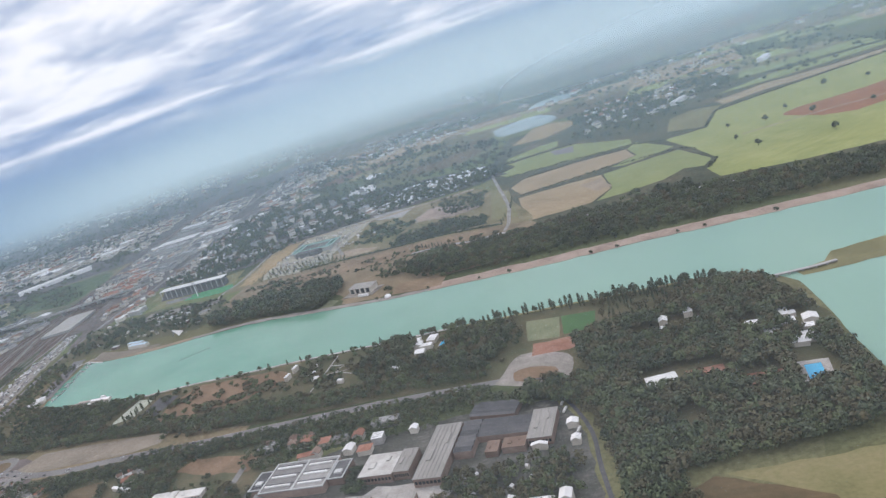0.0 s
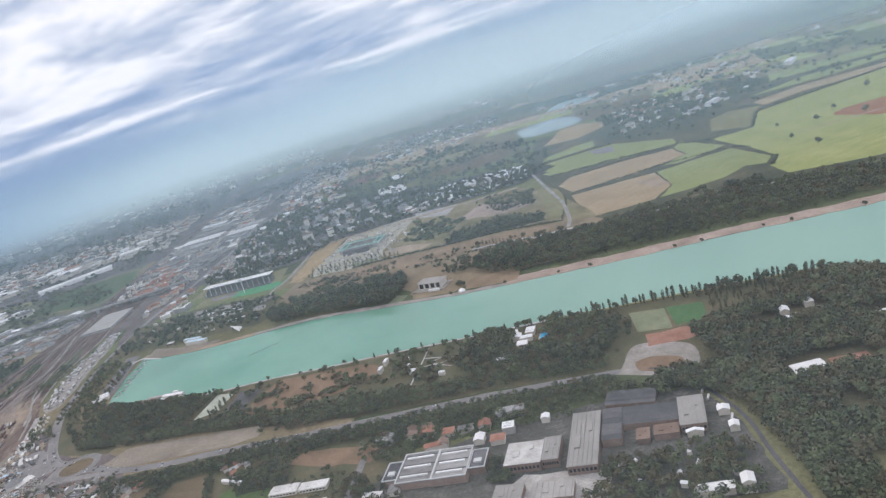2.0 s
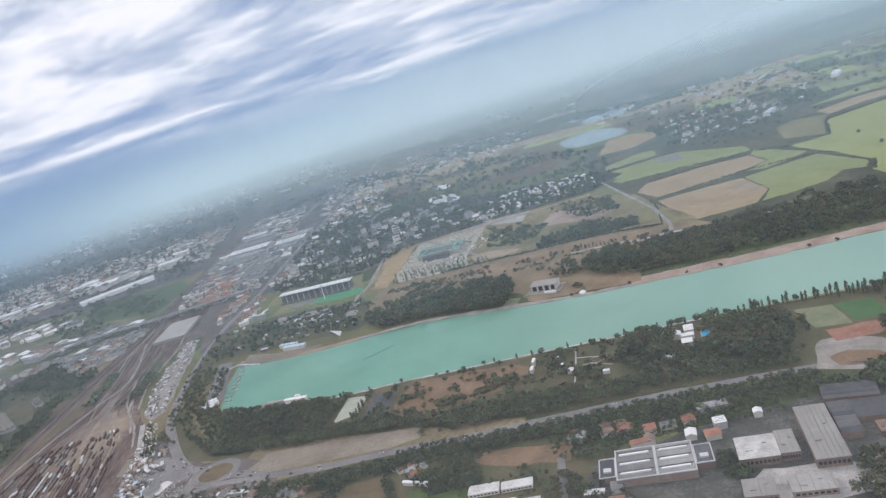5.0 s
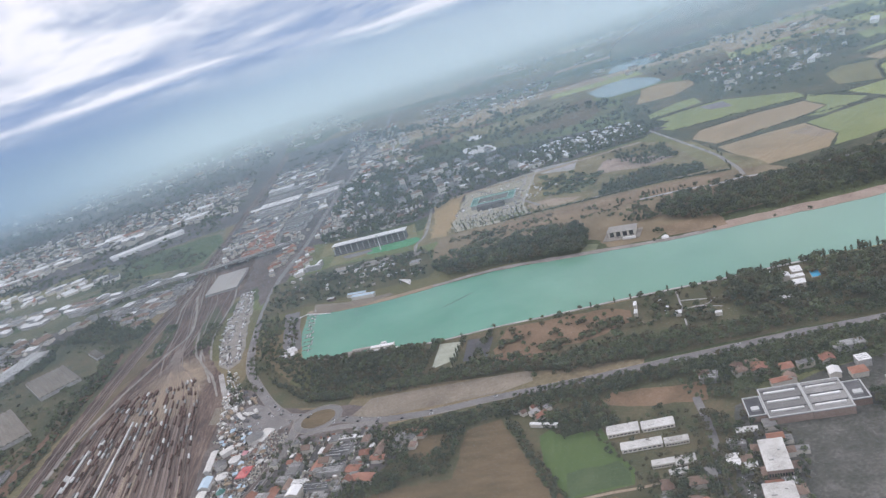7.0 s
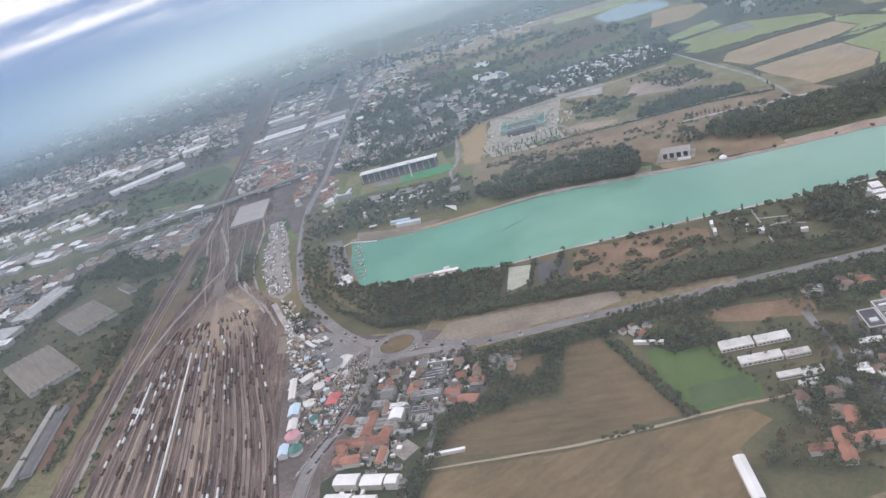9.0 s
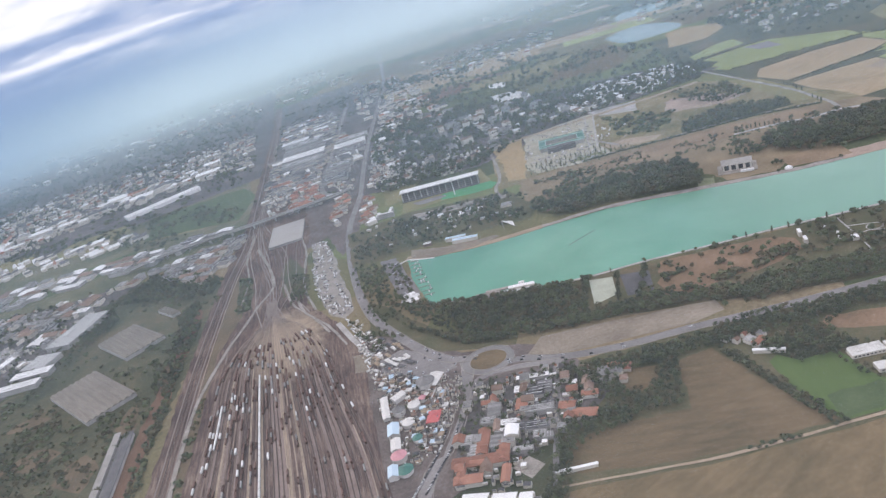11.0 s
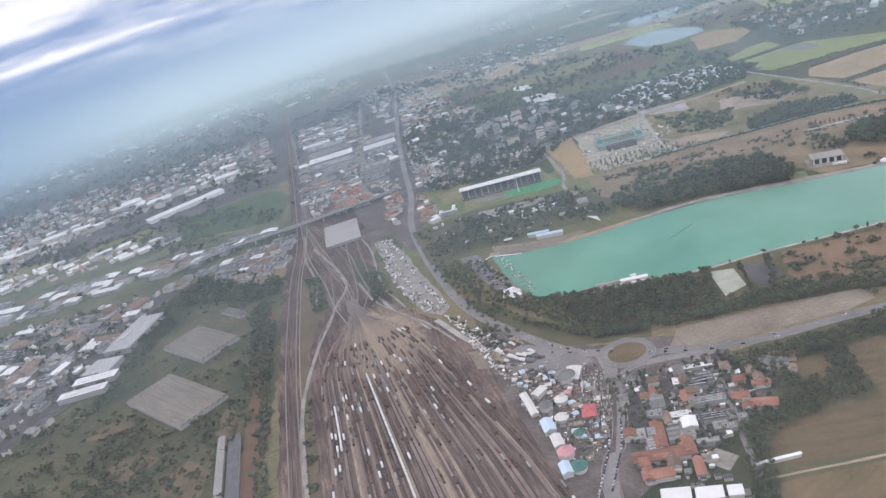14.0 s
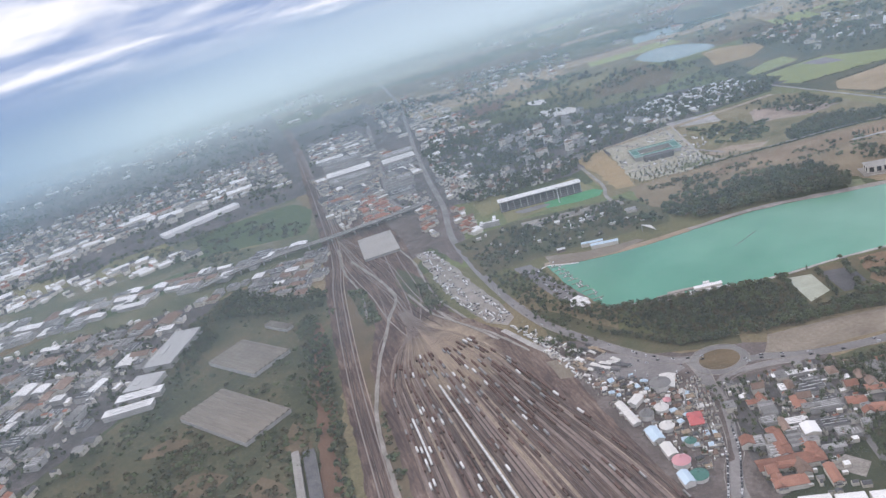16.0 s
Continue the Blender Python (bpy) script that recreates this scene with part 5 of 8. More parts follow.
WAGONS = [wagon("freight_wagon", M["wagon_brown"], "rust-brown covered freight wagon on a siding", "box"),
          wagon("freight_wagon", M["wagon_brown"], "rust-brown open freight wagon on a siding", "open"),
          wagon("freight_wagon", M["wagon_grey"], "grey tank wagon on a siding", "tank"),
          wagon("freight_wagon", M["wagon_white"], "pale covered freight wagon on a siding", "box"),
          wagon("freight_wagon", M["wagon_grey"], "flat wagon with grey containers on a siding", "flat")]


FAR_WAGONS = []


def train(line, start, count, pick):
    """Coupled wagons along a track, from a distance along it; those deep in the yard are joined later."""
    step, run, at = 6.2, 0.0, start
    todo = count
    for a, b in zip(line, line[1:]):
        length = (b - a).length
        while todo and at <= run + length:
            p = a + (b - a) * ((at - run) / length)
            kind, turn = pick() if callable(pick) else pick, math.atan2(b.y - a.y, b.x - a.x) - math.pi / 2
            if p.y > 606:
                pass
            elif p.y < 505 or pick == 3:
                put(WAGONS[kind], p.x, p.y, math.degrees(turn), 0.8, z=0.33)
            else:
                FAR_WAGONS.append((p.x, p.y, turn, kind))
            at += step
            todo -= 1
        run += length


def joined_wagons():
    """The wagons of the yard's far half, in one mesh."""
    v, f, mi = [], [], []
    slots = {0: 0, 1: 0, 2: 1, 3: 2, 4: 1}
    for x, y, a, kind in FAR_WAGONS:
        c, q = math.cos(a), math.sin(a)
        for o, half, k in (([(-.5, .1), (.5, .1), (.5, .46), (-.5, .46)], 2.7, 3), ([(-.58, .46), (.58, .46), (.58, 1.4), (.36, 1.62), (-.36, 1.62), (-.58, 1.4)], 2.68, slots[kind])):
            n, m = len(v), len(o)
            for yy in (-half, half):
                v += [(x + px * c - yy * q, y + px * q + yy * c, pz + 0.33) for px, pz in o]
            f += [tuple(range(n, n + m)), tuple(range(n + 2 * m - 1, n + m - 1, -1))]
            f += [(n + i, n + m + i, n + m + (i + 1) % m, n + (i + 1) % m) for i in range(m)]
            mi += [k] * (m + 2)
    ob = mesh_object("far_wagons", v, f, M["wagon_brown"])
    for k in ("wagon_grey", "wagon_white", "black"):
        ob.data.materials.append(M[k])
    ob.data.polygons.foreach_set("material_index", mi)
    tagged(ob, "rust-brown and grey freight wagons deep in the yard", "railway wagons", kind="stuff")


r = random.Random(3)
train(YARD[15], 128, 30, 3)
train(YARD[3], 240, 8, 3)
for i in range(40):
    at = r.uniform(110, 150)
    while at < 372:
        n = r.choice((1, 1, 2, 2, 3, 5, 7))
        if i not in (3, 15):
            train(YARD[i], at, n, lambda: r.choice((0, 0, 0, 0, 0, 1, 1, 1, 2, 3, 4)))
        at += n * 6.2 + r.uniform(8, 60) + (25 if at < 190 else 0)
joined_wagons()
for w in WAGONS:
    drop(w)

# the road bridge across the railway
bridge = thing("road_bridge", pose(0, 0, 0), "long concrete road bridge across the railway", "bridge")
line = smooth_line([(-640, 925), (-576, 941), (-483, 937), (-401, 940), (-372, 946)])
v, f = ribbon_mesh(line, 9, 5.2, 0.9)
mesh_object("deck", v, f, M["oldasphalt"], bridge)
for s in (-4.4, 4.4):
    v, f = ribbon_mesh(offset_line(line, s), 0.4, 6.0, 0.8)
    mesh_object("parapet", v, f, M["concrete"], bridge)
for k in range(6, len(line) - 4, 3):
    p = line[k]
    part("pier", box_mesh((p.x - .8, p.y - 3.5, 0, p.x + .8, p.y + 3.5, 4.3)), M["concrete"], bridge)

# ---------------------------------------------------------------- trees
TALL = [tree_parts("poplar", 90 + i, M["leafdark"], "slim dark poplar by the lake") for i in range(3)]
ROUND = [tree_parts("round", 80 + i, M["leaf"], "broad green park tree with a loose crown") for i in range(4)]
DARK = [tree_parts("round", 70 + i, M["leafdark"], "dense dark green tree with a broad crown") for i in range(3)]
DRY = [tree_parts("round", 60 + i, M["leafdry"], "sparse park tree turning brown", 120) for i in range(2)]
r = random.Random(11)


def row(protos, pts, gap, h, off=0.0, jit=1.0, skip=0.0, wide=1.0):
    for p in offset_line(smooth_line(pts, gap), off):
        if r.random() < skip:
            continue
        s = h * r.uniform(.75, 1.25)
        put(r.choice(protos), p.x + r.uniform(-jit, jit), p.y + r.uniform(-jit, jit), r.uniform(0, 360), s * wide * r.uniform(.85, 1.15), None, s)


row(TALL + DARK, LAKE_NEAR[9:15], 3.6, 7.0, -4.5, 1.0, 0.05)
row(TALL, LAKE_NEAR[11:15], 4.0, 7.0, -9.5, 1.2, 0.1)
row(TALL + DARK, LAKE_NEAR[6:10], 7.0, 4.2, -4.0, 1.8, 0.4)
row(DARK + TALL, LAKE_NEAR[8:10], 3.6, 5.6, -5.0, 1.8, 0.2)
row(ROUND + TALL, LAKE_NEAR[2:7], 7.5, 3.8, -4.0, 1.8, 0.4)
row(DARK, LAKE_FAR[6:14], 21.0, 3.6, 1.5, 2.5, 0.5)
row(ROUND + DARK, [(x, y + 24) for x, y in LAKE_FAR[8:14]], 8.0, 5.0, 0, 3.0, 0.3)
row(DARK, [(-215, 684), (-196, 694)], 9, 6.5, 0, 1.0)
row(DARK, [(-57, 596), (-52, 592)], 4, 4.5, 0, .5)
row(TALL, [(-18, 694), (-6, 685), (7, 675)], 3.6, 4.5, 0, .3)
row(DARK, [(196, 610), (206, 607), (214, 604)], 5, 11, 0, 1.5)
row(TALL, [(62, 690), (78, 740), (92, 790)], 9, 5, 0, 1.5, 0.2)
row(DARK, [(-4, 345), (12, 337), (36, 330), (46, 322)], 5, 6.5, 0, 2.0)
for p in scatter([(78, 428), (100, 424), (150, 405), (130, 392), (112, 380), (75, 386)], 75, 3.4):
    put(r.choice(DRY + TALL), *p, r.uniform(0, 360), r.uniform(4.5, 7))
row(TALL + DARK, [(-247, 483), (-232, 514)], 3.2, 5.5, 0, 0.7, 0.1)
row(TALL + DARK, [(-268, 486), (-254, 521)], 3.6, 5.5, 0, 1.0, 0.15)
row(DARK, [(-230, 482), (-215, 510)], 4.0, 5.0, 0, 1.0, 0.2)
for p in scatter([(300, 600), (320, 800), (520, 860), (560, 640)], 14, 30):
    put(r.choice(DARK), *p, r.uniform(0, 360), r.uniform(5, 9))
for p in scatter(PARK_LAWN, 17, 7) + scatter([(-122, 486), (-76, 470), (-80, 440), (-122, 448)], 16, 6):
    put(r.choice(DRY + ROUND), *p, r.uniform(0, 360), r.uniform(3.5, 6))
for q in TALL + ROUND + DARK + DRY:
    drop(q)

COURTS = [[(80, 372), (96, 378), (98, 362), (84, 356)], [(70, 280), (84, 286), (86, 268), (74, 262)], [(128, 345), (142, 350), (144, 332), (130, 330)], [(104, 400), (116, 396), (110, 386)], [(128, 312), (128, 324), (146, 322), (146, 312)], [(148, 330), (150, 342), (164, 340), (168, 318), (150, 306)], [(92, 372), (124, 374), (124, 358), (96, 356)], [(66, 302), (70, 326), (92, 322), (112, 316), (110, 298), (88, 300)], [(108, 284), (110, 300), (130, 294), (124, 280)], [(124, 268), (132, 298), (168, 330), (160, 340), (150, 330), (148, 268)]]
PEN = [(74, 388), (112, 384), (134, 396), (150, 404), (166, 385), (168, 345), (158, 300), (150, 240), (128, 236), (60, 243), (52, 330), (56, 380)]
wood("park_wood", scatter(PEN, 860, 2.8, COURTS), 7.0, M["leafdark"], "dense dark wood on the peninsula", seed=2)
wood("park_wood", scatter(PEN, 600, 3.4, COURTS), 7.5, M["leafdry"], "olive-brown trees among the dark wood", seed=3)
wood("roadside_trees", scatter([(44, 340), (66, 330), (64, 262), (44, 200), (30, 200), (46, 280)], 260, 2.6), 7.0, M["leaf"], "tall green trees along the road", seed=4)
wood("far_wood", scatter([(52, 564), (140, 542), (230, 517), (330, 491), (520, 438), (560, 450), (420, 520), (343, 548), (275, 571), (247, 587), (204, 606), (169, 620), (116, 628), (70, 622)], 1150, 3.1), 7.4, M["leafdark"], "dense dark wood behind the far bank", seed=5)
wood("far_wood", scatter([(-12, 588), (58, 564), (100, 600), (90, 626), (30, 648), (22, 640)], 520, 2.9), 6.6, M["leafdark"], "dense dark wood behind the far bank", seed=6)
wood("far_grove", scatter([(-30, 646), (0, 656), (16, 640), (0, 612), (-22, 594), (-36, 620)], 150, 3.4), 7.5, M["leaf"], "tall green trees at the end of the far wood", spread=0.45, seed=140)
wood("far_grove", clumps([(-70, 668), (-36, 668), (-28, 640), (-46, 622), (-64, 640)], 26, 5, 3.5), 4.5, M["leafdark"], "scattered trees behind the pavilion", seed=141)
wood("shore_wood", scatter([(-222, 650), (-180, 638), (-141, 620), (-122, 606), (-112, 608), (-98, 640), (-98, 664), (-125, 678), (-190, 676), (-218, 666)], 380, 3.4), 7.4, M["leafdark"], "dark trees along the shore", spread=0.5, seed=7)
wood("shore_wood", clumps([(-228, 654), (-120, 612), (-100, 640), (-92, 676), (-130, 700), (-210, 710), (-236, 690)], 150, 6, 7), 5.5, M["leaf"], "loose trees round the shore wood", seed=88)
wood("shore_wood", clumps([(-250, 520), (-345, 560), (-345, 500), (-300, 478), (-215, 456), (-205, 470)], 60, 6, 5, [[(-265, 486), (-250, 522), (-215, 512), (-232, 480)]]), 4.2, M["leaf"], "loose trees and shrubs by the road", seed=89)
wood("far_wood", clumps([(-40, 588), (58, 556), (230, 508), (260, 560), (220, 650), (100, 640), (0, 660)], 70, 6, 6), 6.5, M["leaf"], "loose trees at the edge of the far wood", seed=90)
wood("shore_wood", scatter([(-345, 565), (-318, 548), (-262, 524), (-268, 485), (-300, 492), (-340, 515)], 320, 3.2), 5.6, M["leafdark"], "dark trees by the lake's head", seed=8)
wood("park_trees", clumps([(-62, 470), (-5, 455), (28, 440), (30, 408), (10, 385), (-60, 402), (-78, 430)], 105, 6, 4.0, [[(-30, 470), (-12, 470), (-20, 425), (-40, 430)]]), 6.5, M["leafdark"], "groups of park trees with lawns between", seed=9)
wood("roadside_hedge", scatter([(-300, 488), (-230, 462), (-140, 438), (-60, 408), (5, 382), (0, 374), (-60, 394), (-140, 412), (-205, 440), (-206, 446), (-300, 478)], 640, 2.4), 4.6, M["leaf"], "belt of bushy trees beside the road", seed=10)
wood("roadside_hedge", scatter([(-220, 420), (-130, 396), (-60, 380), (0, 362), (0, 352), (-60, 366), (-130, 382), (-220, 408)], 420, 2.4), 4.2, M["leafdark"], "dark hedge beside the road", seed=11)
wood("garden_trees", scatter([(-303, 432), (-222, 412), (-224, 402), (-251, 406), (-268, 368), (-292, 375), (-320, 380), (-310, 404)], 380, 2.6, [[(-279, 413), (-262, 406), (-274, 388), (-289, 395)], [(-318, 402), (-300, 410), (-296, 390), (-310, 382)], [(-306, 442), (-311, 430), (-321, 406), (-336, 372), (-330, 372), (-314, 408), (-305, 430)]]), 4.0, M["leafdark"], "trees and shrubs of gardens", seed=12)
wood("garden_trees", scatter([(-130, 380), (0, 350), (40, 330), (30, 300), (-130, 340)], 120, 4, [[(-130, 350), (45, 340), (45, 280), (-130, 300)]]), 4.2, M["leaf"], "trees between factory and houses", seed=13)
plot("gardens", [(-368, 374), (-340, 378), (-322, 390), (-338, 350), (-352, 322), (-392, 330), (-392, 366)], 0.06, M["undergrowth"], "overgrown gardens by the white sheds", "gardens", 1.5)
wood("garden_trees", scatter([(-322, 392), (-317, 388), (-336, 346), (-352, 326), (-360, 330), (-345, 352)], 120, 2.3), 3.6, M["leafdark"], "dark garden trees by the white sheds", seed=87)
wood("roadside_trees", clumps([(-206, 447), (-130, 428), (-130, 412), (-206, 430)], 55, 5, 3.0), 4.2, M["leafdark"], "dark trees beyond the gravel car park", seed=101)
wood("roadside_trees", clumps([(-312, 494), (-262, 484), (-204, 464), (-204, 447), (-262, 468), (-312, 482)], 80, 5, 2.6), 3.8, M["leafdark"], "dark bushes between car park and lakeside wood", seed=102)
wood("lane_trees", scatter([(28, 350), (44, 340), (58, 325), (62, 260), (56, 200), (36, 200), (40, 262), (42, 300), (32, 335)], 330, 2.4, [[(48, 327), (55, 325), (56, 290), (55, 250), (50, 200), (47, 200), (50, 250), (51, 290)]]), 6.0, M["leafdry"], "dense trees on both sides of the lane", seed=84)
wood("garden_trees", scatter([(-218, 392), (-184, 384), (-180, 360), (-208, 364)], 90, 2.8), 4.0, M["leafdark"], "dark trees of an overgrown garden", seed=85)
wood("house_trees", scatter([(-190, 312), (-120, 332), (-118, 300), (-140, 264), (-182, 256)], 220, 3), 3.6, M["leafdark"], "dark trees between small houses", seed=86)
wood("works_trees", scatter([(-28, 284), (26, 280), (22, 235), (-40, 240)], 90, 3.5), 5.0, M["leaf"], "trees behind the factory halls", seed=14)
wood("field_trees", clumps([(-150, 345), (-125, 345), (-140, 290), (-200, 255), (-215, 280), (-180, 305)], 50, 7, 5), 4.5, M["leafdry"], "sparse trees at the edge of the fields", seed=15)
wood("hedge", scatter([(-230, 396), (-225, 394), (-219, 318), (-226, 318)], 60, 1.5), 3.2, M["leafdark"], "dark hedge along the football field", seed=16)
wood("scrub_bushes", clumps([(-720, 560), (-740, 640), (-690, 690), (-640, 850), (-600, 890), (-515, 780), (-532, 640), (-552, 520), (-580, 440), (-700, 450)], 130, 9, 7.5, [[(-638, 690), (-573, 602), (-607, 580), (-655, 660)], [(-606, 785), (-560, 710), (-591, 670), (-640, 745)], [(-562, 500), (-548, 585), (-538, 668), (-545, 700), (-560, 640), (-570, 500)]]), 2.5, M["leaf"], "bushes and low trees of rough land", FAR_BUSH, 0.5, 1.3, seed=17)
wood("shore_wood", scatter([(-374, 585), (-362, 552), (-346, 512), (-318, 492), (-300, 492), (-338, 516), (-345, 565), (-362, 588)], 130, 3.0), 4.4, M["leafdark"], "dark trees between road and lake head", seed=117)
wood("verge_trees", clumps([(-392, 600), (-376, 560), (-350, 512), (-318, 492), (-316, 484), (-346, 498), (-372, 545), (-390, 590)], 80, 6, 3.0), 3.6, M["leafdark"], "dark shrubs beside the road at the lake's head", seed=114)
wood("verge_trees", clumps([(-290, 424), (-230, 414), (-130, 392), (-60, 374), (-62, 364), (-134, 384), (-206, 396), (-230, 402), (-290, 412)], 130, 6, 3.2), 4.0, M["leafdark"], "dark trees along the south side of the main road", seed=115)
wood("verge_trees", clumps([(-216, 396), (-170, 390), (-128, 380), (-124, 356), (-150, 352), (-196, 366)], 26, 5, 4.0, [[(-180, 372), (-164, 388), (-128, 378), (-132, 360), (-160, 364)]]), 4.0, M["leafdark"], "trees round the bare plot", seed=116)
wood("scrub_bushes", clumps([(-700, 480), (-720, 600), (-640, 640), (-560, 600), (-545, 700), (-538, 660), (-552, 520), (-580, 440)], 90, 8, 6, [[(-638, 690), (-573, 602), (-607, 580), (-655, 660)], [(-562, 480), (-548, 585), (-538, 668), (-545, 700), (-560, 640), (-574, 480)]]), 2.0, M["leafdry"], "brown thorny bushes of rough land", FAR_BUSH, 0.5, 1.4, seed=146)
for k, (x, y, w, h) in enumerate(((-600, 520, 16, 22), (-640, 560, 22, 14), (-575, 560, 8, 30), (-660, 620, 18, 12), (-556, 620, 5, 26), (-610, 470, 20, 12))):
    plot("bare_patch", [(x - w, y), (x - w * .5, y + h * .7), (x, y + h), (x + w * .6, y + h * .5), (x + w, y - h * .1), (x + w * .4, y - h), (x - w * .3, y - h * .5)], 0.08, M["dryearth"], "bare brown patch in the scrub", "ground", 2.5)
wood("scrub_grove", clumps([(-720, 470), (-730, 620), (-660, 650), (-612, 570), (-566, 600), (-556, 560), (-580, 450)], 46, 9, 7), 3.2, M["leafdark"], "dark thickets on rough land", FAR_CROWN, 0.5, 1.2, seed=148)
wood("scrub_grove", scatter([(-640, 830), (-600, 880), (-545, 840), (-520, 790), (-530, 760), (-556, 770), (-590, 800)], 420, 3.6), 5.0, M["leafdark"], "dark grove behind the abandoned sheds", FAR_CROWN, seed=110)
wood("scrub_grove", clumps([(-566, 640), (-552, 700), (-560, 730), (-540, 760), (-534, 700), (-545, 620), (-560, 580)], 70, 7, 5), 4.0, M["leaf"], "bushy trees beside the abandoned sheds", FAR_CROWN, seed=111)
wood("scrub_grove", clumps([(-700, 690), (-650, 720), (-620, 780), (-640, 850), (-668, 740), (-700, 700)], 60, 7, 6), 4.5, M["leafdark"], "trees between works and abandoned sheds", FAR_CROWN, seed=112)
wood("railside_trees", scatter([(-562, 470), (-552, 600), (-540, 680), (-536, 680), (-546, 590), (-554, 470)], 90, 3), 3.0, M["leafdark"], "bushes beside the main line", FAR_BUSH, 0.5, 1.3, seed=18)
wood("railside_trees", scatter([(-502, 692), (-491, 692), (-490, 765), (-503, 775)], 45, 3), 2.6, M["leaf"], "low bushes between the lines", FAR_BUSH, 0.5, 1.3, seed=79)
wood("railside_trees", scatter([(-530, 300), (-526, 460), (-519, 560), (-523, 560), (-532, 460), (-535, 300)], 70, 2.4), 2.2, M["leaf"], "weeds between main line and yard", FAR_BUSH, 0.5, 1.3, seed=80)
wood("railside_trees", scatter([(-456, 665), (-440, 670), (-436, 720), (-450, 730)], 60, 3), 4.0, M["leaf"], "green trees at the throat of the yard", seed=19)
wood("railside_trees", scatter([(-402, 530), (-414, 590), (-404, 620), (-380, 580), (-360, 600), (-358, 660), (-380, 700), (-400, 690), (-398, 640), (-386, 560), (-392, 520)], 120, 3, [[(-392, 548), (-382, 542), (-398, 590), (-400, 690), (-412, 690), (-412, 590)]]), 4.5, M["leaf"], "green trees between road and lake", seed=20)
wood("town_trees", clumps([(-400, 700), (-370, 700), (-335, 690), (-240, 670), (-225, 700), (-230, 760), (-330, 775), (-390, 790)], 85, 8, 6), 4.8, M["leafdark"], "trees round the lakeside clubs", FAR_CROWN, seed=21)
wood("park_trees", clumps([(-120, 700), (-40, 690), (60, 650), (50, 672), (-40, 702), (-120, 722)], 12, 6, 4), 4.5, M["leafdry"], "dry trees along the park road", FAR_CROWN, seed=22)
wood("park_trees", scatter([(-50, 740), (-38, 764), (12, 776), (52, 732), (46, 712), (7, 724), (-25, 732)], 300, 3.6), 5.0, M["leafdark"], "dark grove behind the park wall", FAR_CROWN, spread=0.4, seed=23)
wood("park_trees", clumps([(-92, 800), (-74, 876), (-40, 862), (-20, 812), (-40, 786), (-62, 774)], 46, 6, 5), 3.6, M["leaf"], "olive bushes of the park lawn", FAR_BUSH, 0.5, 1.3, seed=142)
wood("park_trees", clumps([(20, 792), (56, 790), (72, 860), (30, 892), (-20, 880), (0, 868)], 60, 6, 5), 4.4, M["leafdark"], "dark trees at the park's edge", FAR_CROWN, seed=143)
wood("town_trees", clumps([(-345, 890), (-230, 864), (-160, 916), (-60, 918), (60, 908), (120, 960), (110, 1010), (0, 1060), (-150, 1200), (-260, 1300), (-310, 1200)], 470, 10, 11), 6.5, M["leafdark"], "dense dark trees between houses", FAR_CROWN, seed=24)
wood("town_trees", clumps([(-480, 1010), (-440, 1760), (-290, 1760), (-320, 1040), (-400, 950)], 60, 7, 7, [[(-462, 1165), (-452, 1392), (-302, 1290), (-322, 1006), (-410, 1006)]]), 4.0, M["leafdark"], "trees between the works halls", FAR_BUSH, seed=82)
wood("far_trees", clumps([(-150, 1200), (0, 1070), (130, 1010), (160, 1200), (0, 1500), (-250, 1800), (-260, 1350)], 130, 10, 15), 7.5, M["leafdark"], "far trees between fields and houses", FAR_CROWN, seed=25)
wood("far_trees", clumps([(-1250, 1250), (-1200, 2000), (-480, 2000), (-500, 1200), (-740, 1160)], 420, 10, 15), 5.0, M["leafdark"], "far trees of the town", FAR_BUSH, seed=26)
wood("far_trees", clumps([(200, 980), (330, 900), (700, 1000), (900, 1500), (300, 1700), (260, 1250)], 110, 9, 15), 5.5, M["leafdark"], "far trees behind the fields", FAR_BUSH, seed=27)
wood("village_trees", clumps([(230, 1010), (290, 985), (420, 1000), (560, 1180), (400, 1260), (260, 1230)], 90, 9, 10), 6.0, M["leafdark"], "dark trees round the village", FAR_BUSH, seed=113)
wood("west_trees", clumps([(-760, 640), (-690, 690), (-740, 560), (-900, 540), (-1000, 700)], 90, 8, 7), 4.0, M["leafdark"], "garden trees west of the scrubland", FAR_CROWN, seed=81)
wood("works_trees", clumps([(-1000, 700), (-1000, 960), (-650, 890), (-640, 800), (-700, 690), (-760, 640)], 300, 8, 8), 4.5, M["leafdark"], "trees between the works", FAR_CROWN, seed=28)
wood("meadow_hedge", clumps([(-800, 960), (-520, 1010), (-490, 1060), (-620, 1190), (-760, 1150), (-640, 1020)], 75, 8, 8), 4.5, M["leafdark"], "hedges between green meadows", FAR_BUSH, seed=29)
wood("yard_trees", clumps([(-26, 290), (30, 286), (26, 245), (-40, 246), (-44, 268)], 60, 6, 3.5), 5.0, M["leafdry"], "brownish trees behind the halls", seed=70)
wood("yard_trees", scatter([(-130, 386), (0, 356), (14, 344), (-60, 352), (-134, 372)], 130, 2.6), 4.2, M["leafdark"], "trees between road and houses", seed=69)
wood("yard_trees", clumps([(16, 348), (44, 338), (40, 318), (22, 322), (8, 340)], 40, 6, 2.6), 6.5, M["leafdark"], "tall dark trees beside the halls", seed=68)
wood("yard_trees", clumps([(-80, 310), (-70, 326), (-66, 300), (-74, 292)], 14, 4, 2), 4.0, M["leafdark"], "small trees between the halls", seed=67)
